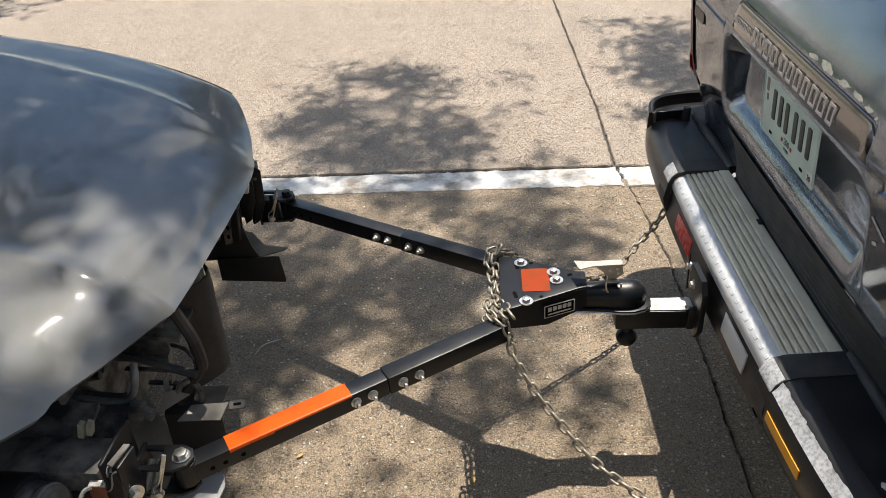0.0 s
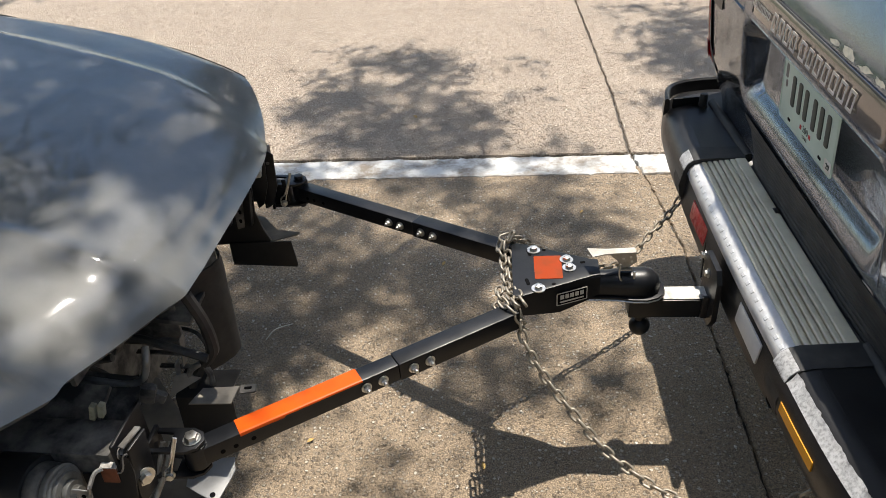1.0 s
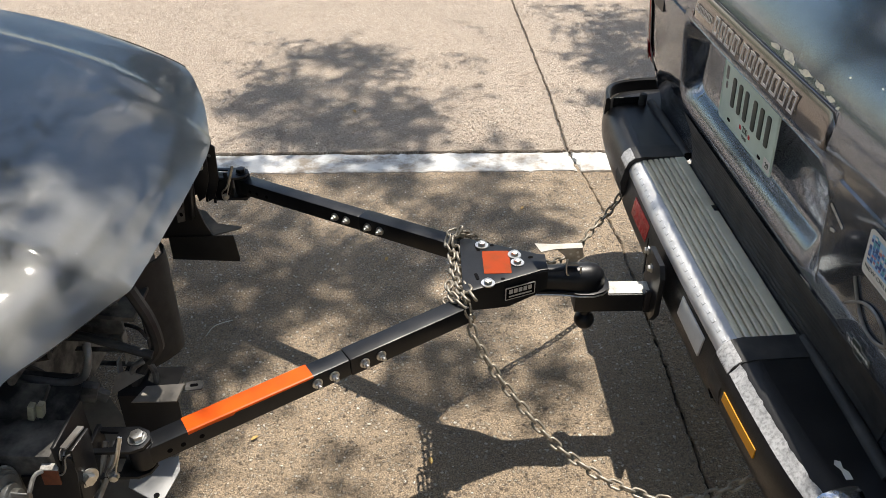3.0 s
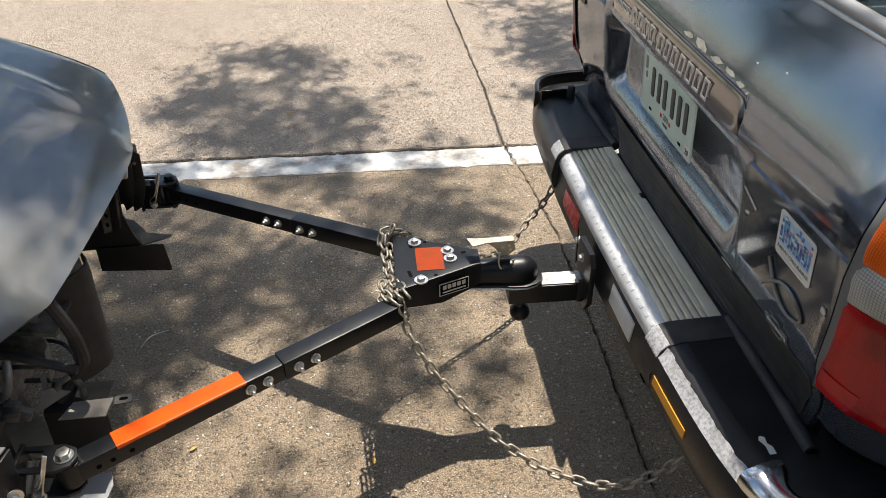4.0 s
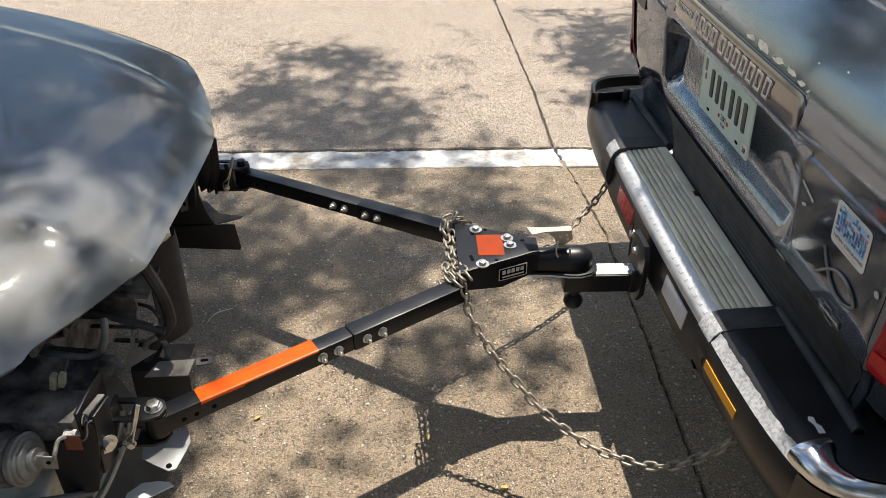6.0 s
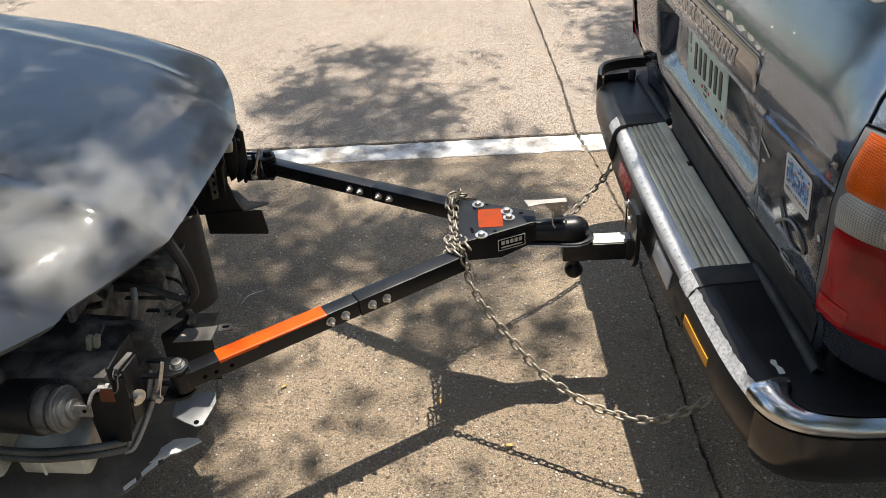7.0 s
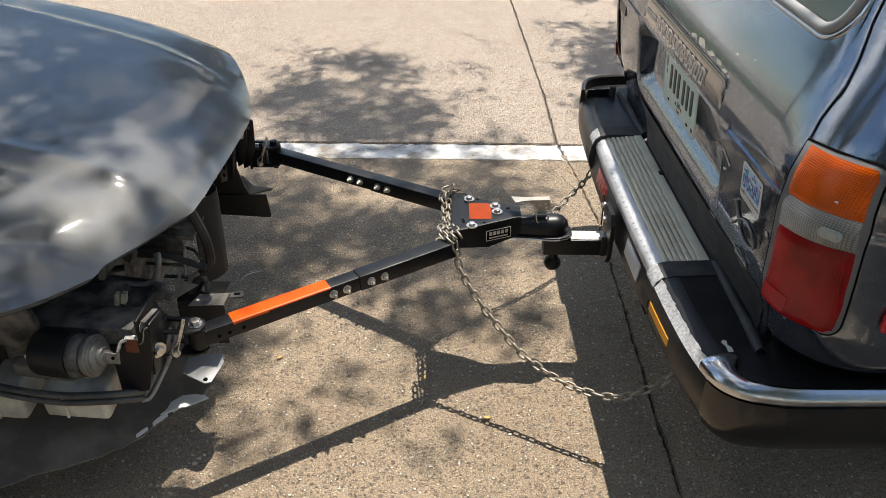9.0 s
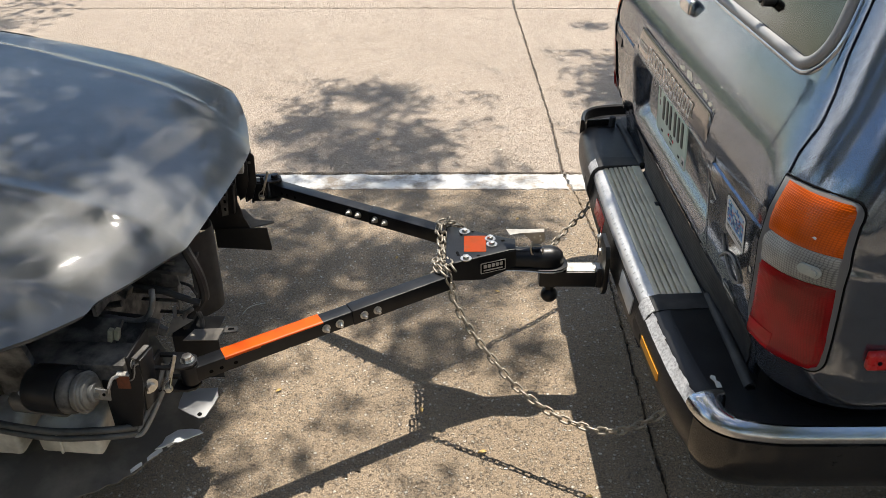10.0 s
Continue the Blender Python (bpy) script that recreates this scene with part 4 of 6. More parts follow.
for side in (-1, 1):
    cap = sweep(bmesh.new(), bumper_path(0.365, 1.32, 60, side), [(-0.060, 0.531), (-0.052, 0.530), (-0.032, 0.526), (-0.017, 0.514), (-0.006, 0.500), (0.0, 0.470), (-0.001, 0.435), (-0.012, 0.400), (-0.036, 0.370), (-0.060, 0.362), (-0.065, 0.40), (-0.062, 0.50)])
    inner = [(x - 0.055 * nx, y - 0.055 * ny) for x, y, nx, ny in bumper_path(0.365, 1.25, 40, side)]
    inner += [(0.9, CY + side * 0.5), (0.580, CY + side * 0.5), (0.575, CY + side * 0.365)]
    prism(cap, inner, Matrix.Translation((0, 0, 0.516)), 0.0145)
    cap = part("end_cap", cap, M_BLACK, bumper, "black moulded bumper end with a scuffed, sunlit edge")
    bm = sweep(bmesh.new(), bumper_path(0.362, 0.425, 6, side), [(-0.16, 0.533), (-0.050, 0.532), (-0.028, 0.527), (-0.013, 0.514), (-0.006, 0.496), (0.003, 0.455), (-0.003, 0.422), (-0.03, 0.390), (-0.10, 0.39), (-0.14, 0.50)])
    part("joint_band", bm, M_RUBBER, cap)
    bm = sweep(bmesh.new(), bumper_path(0.364, 0.423, 6, side), [(-0.0285, 0.5265), (-0.0275, 0.5285), (-0.0125, 0.5160), (-0.0055, 0.4985), (-0.0075, 0.4965), (-0.0150, 0.511)])
    part("worn_lit_edge", bm, M_SCUFFLIT, cap, "rubbed edge of the rubber band, pale as if sunlit")
    ridge = tube(bmesh.new(), smooth_path([(0.579, CY + side * 0.366, 0.527), (0.577, CY + side * 0.47, 0.530), (0.574, CY + side * 0.585, 0.531), (0.571, CY + side * 0.66, 0.531), (0.570, CY + side * 0.700, 0.531)], 6), 0.0125, 12)
    ridge = part("rolled_ridge", ridge, M_RUBBER, bumper, "satin black rolled ridge with an open end")
    part("open_end", cyl(bmesh.new(), (0.570, CY + side * 0.7004, 0.531), (0.570, CY + side * 0.7035, 0.531), 0.0088, n=14), M_SUV_IN, ridge)
    if side > 0:
        bm = sweep(bmesh.new(), bumper_path(0.69, 1.02, 30, side), [(-0.016, 0.52), (-0.014, 0.551), (-0.008, 0.556), (-0.001, 0.552), (0.001, 0.50)])
        part("end_collar", bm, M_BLACK, cap, "raised black collar round the bumper end")
        bm = box(bmesh.new(), (0.497, CY + 0.700, 0.537), (0.085, 0.006, 0.032), Euler((0.1, 0, 0.06)).to_matrix(), 0.002)
        part("collar_web", bm, M_BLACK, cap)
        bm = cyl(bmesh.new(), (0.540, CY + 0.69, 0.520), (0.542, CY + 0.69, 0.566), 0.013, 0.011, 16, 0.004)
        part("rubber_post", bm, M_RUBBER, cap)
        continue
    # scuffed, sunlit edge as a pale strip; its jagged side follows leaf shadow
    bm = sweep(bmesh.new(), bumper_path(0.428, 0.765, 40, side), [(-0.0265, 0.5225), (-0.0255, 0.5245), (-0.016, 0.5145), (-0.0065, 0.5030), (-0.0085, 0.5005), (-0.018, 0.512)])
    bm.verts.ensure_lookup_table()
    for k, v in enumerate(bm.verts):
        if k % 6 < 2:
            v.co += Vector((0.6, 0.2, -0.35)) * 0.012 * (noise.noise((v.co.y * 46, 3.0, 1.0)) + 0.7 * noise.noise((v.co.y * 130, 8.0, 1.0)) - 0.3)
    part("worn_lit_edge", bm, M_SCUFFLIT, cap, "scuffed edge of the black bumper end, pale as if sunlit")
    bm = bmesh.new()
    rings = []
    for k, (x, y, nx, ny) in enumerate(bumper_path(0.737, 1.34, 60, side)):
        f = k / 60
        wide = 0.016 + 0.046 * math.exp(-(f / 0.13) ** 2) + 0.006 * math.exp(-f * 5)
        drop = 0.026 + 0.008 * math.exp(-f * 6)
        tip = (0.75, 0.95, 1)[k] if k < 3 else 1
        up = 0.003 + 0.007 * math.exp(-f * 8)
        rings.append([Vector((x + nx * o, y + ny * o, 0.522 + up + (z - 0.522) * tip)) for o, z in ((-wide, 0.540), (-wide * 0.75, 0.5475), (-wide * 0.4, 0.5495), (-0.004, 0.546), (0.006, 0.536), (0.0095, 0.524), (0.008, 0.546 - drop), (-0.002, 0.510), (-wide, 0.520))])
    vs = grid(bm, rings, closed=True)
    bm.faces.new(vs[0])
    bm.faces.new(vs[-1][::-1])
    bmesh.ops.recalc_face_normals(bm, faces=bm.faces)
    part("chrome_corner", bm, M_CHROME, bumper, "bright chrome corner strip")
    bm = sweep(bmesh.new(), bumper_path(0.762, 1.34, 44, side), [(-0.02, 0.514), (0.005, 0.513), (0.0065, 0.470), (0.004, 0.43), (-0.008, 0.396), (-0.034, 0.364), (-0.05, 0.40)])
    part("corner_skirt", bm, M_GLOSSBLACK, bumper, "glossy black skirt under the chrome corner")
    ref = sweep(bmesh.new(), bumper_path(0.440, 0.580, 10, side), [(-0.008, 0.470), (0.0015, 0.470), (0.0025, 0.449), (-0.008, 0.449)])
    part("reflector", ref, M_YELREF, bumper, "amber reflector strip")
# step: beam, lip with raised studs, ribs
bm = bmesh.new()
rows = []
for k in range(-12, 13):
    y = k / 12 * 0.364
    x0 = 0.425 + 0.010 * (abs(y) / 0.5) ** 2
    rows.append([Vector((x0 + o, CY + y, z)) for o, z in ((0.15, 0.44), (0.15, 0.505), (0.030, 0.508), (0.010, 0.500), (0.0, 0.485), (-0.010, 0.40), (0.0, 0.375), (0.12, 0.372))])
vs = grid(bm, rows, closed=True)
bmesh.ops.recalc_face_normals(bm, faces=bm.faces)
part("step_beam", bm, M_BLACK, bumper, "black painted bumper beam")
bm = bmesh.new()
rows = []
for k in range(-12, 13):
    y = k / 12 * 0.362
    x0 = 0.425 + 0.010 * (abs(y) / 0.5) ** 2
    rows.append([Vector((x0 + o, CY + y, z)) for o, z in ((0.0, 0.478), (-0.003, 0.49), (0.002, 0.506), (0.012, 0.516), (0.030, 0.520), (0.034, 0.518), (0.034, 0.505), (0.004, 0.480))])
grid(bm, rows, closed=True)
bmesh.ops.recalc_face_normals(bm, faces=bm.faces)
lip = part("tread_lip", bm, M_LIP, bumper, "worn bright metal nosing with raised studs")
for k in range(-12, 13):
    y = k * 0.0285
    x0 = 0.425 + 0.010 * (abs(y) / 0.5) ** 2
    bm = box(bmesh.new(), (x0 + 0.0078, CY + y, 0.5102), (0.0095, 0.0115, 0.0042), Euler((0, radians(-45), 0)).to_matrix(), 0.0019, 3)
    part("stud", bm, M_LIP, lip)
bm = box(bmesh.new(), (0.512, CY, 0.5120), (0.112, 0.722, 0.014), Euler((0, radians(-4.6), 0)).to_matrix(), 0.002)
tread = part("tread_plate", bm, M_TREAD, bumper, "pale olive-grey ribbed aluminium step tread")
for k in range(6):
    bm = bmesh.new()
    box(bm, (0.4645 + 0.0142 * k, CY, 0.5188 + 0.00115 * k), (0.0116, 0.720, 0.0105), None, 0.0030, 3)
    part("rib", bm, M_TREAD, tread)
bm = box(bmesh.new(), (0.5560, CY, 0.5258), (0.0270, 0.722, 0.0115), None, 0.004, 3)
part("rear_edge", bm, M_TREAD, tread, "smooth worn rear edge of the tread")
bm = box(bmesh.new(), (0.565, CY + 0.10, 0.5285), (0.013, 0.024, 0.009), None, 0.002)
part("clip", bm, M_BLACK, tread)
for y0, y1, mat, lab in ((0.124, 0.262, M_REDREF, "red reflector strip"), (-0.150, -0.290, M_WHITEREF, "white reflector strip")):
    bm = box(bmesh.new(), (0.4215, CY + (y0 + y1) / 2, 0.445), (0.004, abs(y1 - y0), 0.048), Euler((0, radians(6.7), 0)).to_matrix(), 0.0015)
    part("reflector", bm, mat, bumper, lab)
bm = bmesh.new()
prism(bm, [(-0.007, -0.018), (0.004, -0.020), (0.007, -0.006), (0.0025, 0.0025), (0.007, 0.015), (0.0, 0.020), (-0.006, 0.013), (-0.0025, 0.0)], axes(Vector((0.506, -0.785, 0.531)), (1, 0.2, 0), (0, 1, 0)), 0.0012)
part("paint_fleck", bm, M_WHITE, bumper, "pale flaked spot on the black plastic", smooth=False)


# wheels
def wheel(x, side):
    y = CY + side * 0.72
    bm = bmesh.new()
    prof = [(-0.11, 0.22), (-0.115, 0.30), (-0.10, 0.355), (-0.05, 0.37), (0.05, 0.37), (0.10, 0.355), (0.115, 0.30), (0.11, 0.22)]
    grid(bm, [[Vector((x + r * math.cos(a), y + o, 0.37 + r * math.sin(a))) for o, r in prof] for a in (2 * math.pi * k / 40 for k in range(41))])
    bmesh.ops.remove_doubles(bm, verts=bm.verts, dist=1e-4)
    bmesh.ops.recalc_face_normals(bm, faces=bm.faces)
    w = part("wheel", bm, M_RUBBER, suv, "black tyre")
    bm = cyl(bmesh.new(), (x, y - 0.10, 0.37), (x, y + 0.10, 0.37), 0.225, n=32, bevel=0.015)
    part("rim", bm, M_GREY, w)


for x in (1.70, 4.05):
    for side in (-1, 1):
        wheel(x, side)
bumper.rotation_euler.z = radians(1.7)


# ---- hitch on the bumper ----
TY = -0.128
hitch = thing("ball_mount", (0.33, TY, 0.36), "black ball mount with worn white paint, bolted under the bumper", "tow hitch")
bm = bmesh.new()
box(bm, (0.312, TY, 0.378), (0.185, 0.052, 0.050), None, 0.004)
part("draw_bar", bm, M_POWDER, hitch, "black square draw bar")
bm = box(bmesh.new(), (0.345, TY, 0.4045), (0.10, 0.046, 0.0025), None, 0.001)
part("paint_patch", bm, M_WORNWHITE, hitch, "chipped white paint on top")
bm = bmesh.new()
prism(bm, [(-0.05, 0.07), (0.035, 0.075), (0.055, 0.05), (0.055, -0.05), (0.03, -0.085), (-0.03, -0.085), (-0.055, -0.05), (-0.055, 0.05)], axes(Vector((0.406, TY - 0.012, 0.425)), (0, -1, 0), (0, 0, 1)), 0.012, 0.002)
flange = part("flange_plate", bm, M_POWDER, hitch, "black bolted flange plate")
bm = bmesh.new()
prism(bm, [(-0.004, 0.06), (0.004, 0.07), (0.012, -0.02), (0.004, -0.03)], axes(Vector((0.392, TY + 0.052, 0.440)), (0, -1, 0), (0, 0, 1)), 0.003, 0.001)
part("edge_strip", bm, M_POWDER, flange)
for y, z in ((0.046, 0.478), (0.002, 0.458)):
    part("bolt", hexbolt(bmesh.new(), (0.394, TY + y, z), (-1, 0, 0), 0.0085, 0.007, 0.011), M_ZINC, flange)
bm = bmesh.new()
box(bm, (0.395, TY - 0.028, 0.385), (0.03, 0.01, 0.06), None, 0.003)
part("gusset", bm, M_POWDER, flange)
bm = bmesh.new()
bmesh.ops.create_uvsphere(bm, u_segments=24, v_segments=14, radius=0.0245, matrix=Matrix.Translation((0.252, TY, 0.312)))
cyl(bm, (0.252, TY, 0.325), (0.252, TY, 0.356), 0.0135, n=18)
cyl(bm, (0.252, TY, 0.345), (0.252, TY, 0.356), 0.022, n=6, bevel=0.001)
part("ball", bm, M_POWDER, hitch, "black tow ball hanging below")
hitch.location.z -= 0.012

# ---- tow bar ----
tow = thing("tow_bar", (-0.3, TY, 0.36), "black steel A-frame tow bar with orange decals", "tow bar")
HX = axes(Vector((0, TY, 0.462)), (1, 0, 0.012), (0, 1, 0))
head = [(-0.045, 0.098), (-0.03, 0.104), (0.135, 0.032), (0.15, 0.03), (0.15, -0.03), (0.135, -0.032), (-0.03, -0.104), (-0.045, -0.098)]
bm = prism(bmesh.new(), head, HX, 0.006, 0.0025)
plate_top = part("head_plate", bm, M_POWDER, tow, "black triangular head plate with slotted holes")
bm = bmesh.new()
for sg in (-1, 1):
    rows = []
    for x, y, depth in ((-0.045, 0.104, 0.048), (0.0, 0.0860, 0.060), (0.06, 0.0627, 0.072), (0.135, 0.0335, 0.056), (0.15, 0.031, 0.046)):
        p = Vector((x, sg * y, 0))
        rows.append([HX @ (p + Vector((0, -sg * 0.006, 0.006))), HX @ (p + Vector((0, 0, 0.001))), HX @ (p + Vector((0, 0, -0.012))), HX @ (p + Vector((0, 0, -depth)))])
    grid(bm, rows)
thicken(bm, 0.005)
part("side_flange", bm, M_POWDER, tow, "folded side flanges of the head")
for x, y, w, h in ((-0.005, 0.062, 0.008, 0.028), (-0.012, -0.052, 0.008, 0.024), (0.03, 0.070, 0.009, 0.007), (0.045, -0.062, 0.009, 0.007), (0.115, 0.018, 0.012, 0.007)):
    part("slot", prism(bmesh.new(), rounded(w, h, min(w, h) * 0.48, 4), HX @ pose(x, y, 0.0062, 0, 0, 12), 0.0008), M_SUV_IN, plate_top, smooth=False)
part("decal", prism(bmesh.new(), rounded(0.062, 0.088, 0.003, 2), HX @ pose(0.036, 0.002, 0.006), 0.0008), M_FADED, plate_top, "faded orange warning decal", smooth=False)
for x, y in ((0.006, 0.070), (0.011, -0.078), (0.079, 0.028), (0.083, -0.003)):
    part("bolt", hexbolt(bmesh.new(), HX @ Vector((x, y, 0.006)), (0, 0, 1), 0.0095, 0.008, 0.0155, 0.004), M_ZINC, plate_top, "zinc hex bolt with washer")
# maker's mark as plain blocks on the near flange
fa, fb = HX @ Vector((0.022, -0.0785, -0.026)), HX @ Vector((0.125, -0.0385, -0.026))
mm = axes((fa + fb) / 2 + Vector((0.001, -0.0035, 0)), fb - fa, (0, 0, 1))
mark = part("maker_plate", prism(bmesh.new(), rounded(0.075, 0.034, 0.002, 2), mm @ pose(0.012, -0.006, 0), 0.0006), M_TEXTGREY, tow, "small black and silver maker's label", smooth=False)
part("label_field", prism(bmesh.new(), rounded(0.070, 0.029, 0.001, 2), mm @ pose(0.012, -0.006, 0.0006), 0.0003), M_SUV_IN, mark, smooth=False)
for i in range(5):
    part("letter_block", prism(bmesh.new(), rounded(0.0092, 0.0115, 0.001, 2), mm @ pose(-0.012 + 0.012 * i, -0.001, 0.0009), 0.0003), M_TEXTGREY, mark, smooth=False)
part("label_bar", prism(bmesh.new(), rounded(0.058, 0.004, 0.001, 2), mm @ pose(0.012, -0.014, 0.0009), 0.0003), M_TEXTGREY, mark, smooth=False)

# coupler: channel body, rounded nose over the ball, flange rim, latch
bm = bmesh.new()
rows = []
for x, w, h, z in ((0.095, 0.030, 0.034, 0.433), (0.13, 0.030, 0.034, 0.432), (0.165, 0.030, 0.034, 0.430), (0.195, 0.033, 0.036, 0.430), (0.225, 0.037, 0.040, 0.428), (0.250, 0.0375, 0.041, 0.428), (0.270, 0.031, 0.037, 0.428), (0.283, 0.019, 0.026, 0.428), (0.288, 0.006, 0.010, 0.428)):
    rows.append([Vector((x, TY + w * math.cos(a), z - 0.018 + (h + 0.008) * math.sin(a) ** 0.6)) for a in (math.pi * k / 16 for k in range(17))])
grid(bm, rows)
thicken(bm, 0.004)
coupler = part("coupler", bm, M_POWDER, tow, "black stamped coupler over the ball")
bm = bmesh.new()
rim = [(0.10, 0.036), (0.15, 0.037), (0.19, 0.040), (0.225, 0.047), (0.255, 0.048), (0.280, 0.039), (0.295, 0.022), (0.299, 0.0)]
rim = rim + [(x, -y) for x, y in rim[-2::-1]]
prism(bm, rim, Matrix.Translation((0, TY, 0.404)), 0.006, 0.0015)
part("coupler_rim", bm, M_POWDER, coupler)
rz = [Vector((x, TY + y, 0.4035)) for x, y in rim if y <= 0.0][::-1]
part("rim_edge", tube(bmesh.new(), rz, 0.0022, 6), M_ZINC, coupler)
bm = bmesh.new()
LX = axes(Vector((0.184, TY + 0.002, 0.485)), (1, 0, 0.08), (0, 0, 1))
side_o = [(-0.012, 0.023), (0.045, 0.022), (0.048, -0.002), (0.030, -0.014), (0.012, -0.016), (0.004, 0.006)]
for dy in (-0.009, 0.009):
    prism(bm, side_o, LX @ pose(0, 0, dy - 0.001), 0.002)
prism(bm, [(-0.050, -0.019), (-0.020, -0.011), (0.004, -0.0098), (0.046, -0.0098), (0.046, 0.0098), (-0.02, 0.010), (-0.060, 0.016)], axes(LX @ Vector((0, 0.0235, 0)), (1, 0, 0.04), (0, 1, 0)), 0.002)
box(bm, LX @ Vector((0.022, -0.0165, 0.013)), (0.030, 0.012, 0.003), None, 0.001)
lever = part("latch_lever", bm, M_GALV, coupler, "dull galvanised latch lever")
part("tongue_hole", cyl(bmesh.new(), LX @ Vector((-0.036, 0.0255, 0.0)), LX @ Vector((-0.036, 0.0262, 0.0)), 0.0042, n=12), M_SUV_IN, lever)
bm = bmesh.new()
tube(bm, smooth_path([LX @ Vector((0.010, 0.004, 0.022)), LX @ Vector((0.006, -0.02, 0.026)), LX @ Vector((0.012, -0.04, 0.024)), LX @ Vector((0.036, -0.042, 0.024)), LX @ Vector((0.04, -0.02, 0.022))], 5), 0.0025, 8)
part("latch_pin", bm, M_ZINC, coupler)
for x, y in ((0.018, 0.009), (0.036, 0.0), (0.034, 0.012)):
    part("lever_hole", cyl(bmesh.new(), LX @ Vector((x, y, 0.0096)), LX @ Vector((x, y, 0.0106)), 0.0030, n=12), M_ZINC, lever)


def arm(sg):
    """One leg of the A-frame: outer and inner square tubes, bolts, clevis and pin."""
    a, b = Vector((-0.628, TY + sg * 0.478, 0.404)), Vector((0.010, TY + sg * 0.085, 0.428))
    d = (b - a).normalized()
    m = axes(a, d, Vector((0, 0, 1)).cross(d))
    L = (b - a).length
    lab = "black square steel tube"
    bm = box(bmesh.new(), m @ Vector((0.19 + 0.0, 0, 0)), (0.42, 0.040, 0.042), m.to_3x3(), 0.004)
    inner = part("inner_tube", bm, M_POWDER, tow, lab)
    bm = box(bmesh.new(), m @ Vector(((0.34 + L) / 2, 0, 0)), (L - 0.46, 0.043, 0.045), m.to_3x3(), 0.004)
    outer = part("outer_tube", bm, M_POWDER, tow, lab)
    if sg < 0:
        bm = bmesh.new()
        rows = []
        for x, low in ((0.068, 0.004), (0.10, 0.003), (0.155, 0.004), (0.158, 0.0002), (0.20, 0.0005), (0.32, 0.0005)):
            rows.append([m @ Vector((x, o, z)) for o, z in ((0.0196, 0.0216), (-0.0166, 0.0216), (-0.0196, 0.0206), (-0.0208, 0.0176), (-0.0208, 0.0216 - 0.004 - low))])
        grid(bm, rows)
        thicken(bm, 0.0008)
        part("decal", bm, M_ORANGE, inner, "bright orange reflective decal with a torn edge", smooth=False)
    for x in (0.325, 0.362, 0.43, 0.468):
        tube_o = inner if x < 0.4 else outer
        w = 0.0205 if x < 0.4 else 0.022
        nrm = m.to_3x3() @ Vector((0, -1, 0))
        bm = hexbolt(bmesh.new(), m @ Vector((x, -w, 0.0)), nrm, 0.0078, 0.008, 0.0112, 0.009)
        part("bolt", bm, M_ZINC, tube_o, "zinc bolt with nut and washer")
    for x in (0.03, 0.055, 0.09):
        part("hole", cyl(bmesh.new(), m @ Vector((x, -0.0202, -0.004)), m @ Vector((x, -0.0207, -0.004)), 0.005, n=12), M_SUV_IN, inner)
    # clevis at the car's bracket
    bm = bmesh.new()
    e = Vector((-0.640, TY + sg * 0.486, 0.404))
    cyl(bm, e + Vector((0, 0, -0.026)), e + Vector((0, 0, 0.026)), 0.023, n=20, bevel=0.003)
    part("eye", bm, M_POWDER, inner)
    cx = axes(e + Vector((-0.035, 0, 0)), (1, 0, 0), (0, 1, 0))
    bm = bmesh.new()
    for dz in (-0.036, 0.030):
        prism(bm, [(-0.04, -0.03), (0.03, -0.03), (0.05, -0.02), (0.058, 0), (0.05, 0.02), (0.03, 0.03), (-0.04, 0.03), (-0.04, 0.020), (-0.004, 0.017), (-0.004, -0.017), (-0.04, -0.020)], cx @ pose(0, 0, dz), 0.006, 0.001)
    box(bm, cx @ Vector((-0.042, 0, 0)), (0.008, 0.062, 0.088), None, 0.002)
    if sg > 0:
        box(bm, cx @ Vector((-0.016, 0, -0.004)), (0.05, 0.050, 0.060), None, 0.004)
        box(bm, cx @ Vector((0.0, -0.034, 0.02)), (0.012, 0.004, 0.07), None, 0.001)
    clevis = part("clevis", bm, M_POWDER, tow, "black pivot bracket")
    bm = bmesh.new()
    cyl(bm, e + Vector((0, 0, -0.05)), e + Vector((0, 0, 0.04)), 0.0085, n=16)
    hexbolt(bm, e + Vector((0, 0, 0.036)), (0, 0, 1), 0.013, 0.011, 0.017)
    part("pivot_bolt", bm, M_ZINC if sg < 0 else M_POWDER, clevis, "large hex pivot bolt")
    bm = bmesh.new()
    p0 = e + Vector((-0.035, -0.032, -0.012))
    tube(bm, smooth_path([p0 + Vector((-0.018, -0.003, 0.002)), p0 + Vector((-0.012, -0.005, 0.012)), p0 + Vector((-0.002, -0.006, 0.022)), p0 + Vector((0.010, -0.005, 0.052)), p0 + Vector((0.021, 0.0, 0.088))], 5), 0.0024, 7)
    tube(bm, smooth_path([p0 + Vector((-0.018, -0.003, 0.002)), p0 + Vector((-0.016, -0.004, -0.010)), p0 + Vector((-0.006, -0.004, -0.006)), p0 + Vector((0.002, -0.005, 0.018)), p0 + Vector((0.013, -0.003, 0.050)), p0 + Vector((0.024, 0.001, 0.086))], 5), 0.0020, 7)
    part("clip_pin", bm, M_ZINC, clevis, "bright spring clip")
    part("bolt", hexbolt(bmesh.new(), p0 + Vector((-0.010, 0.0, -0.010)), (0.2, -1, 0), 0.008, 0.008, 0.010), M_ZINC, clevis)


arm(-1)
arm(1)


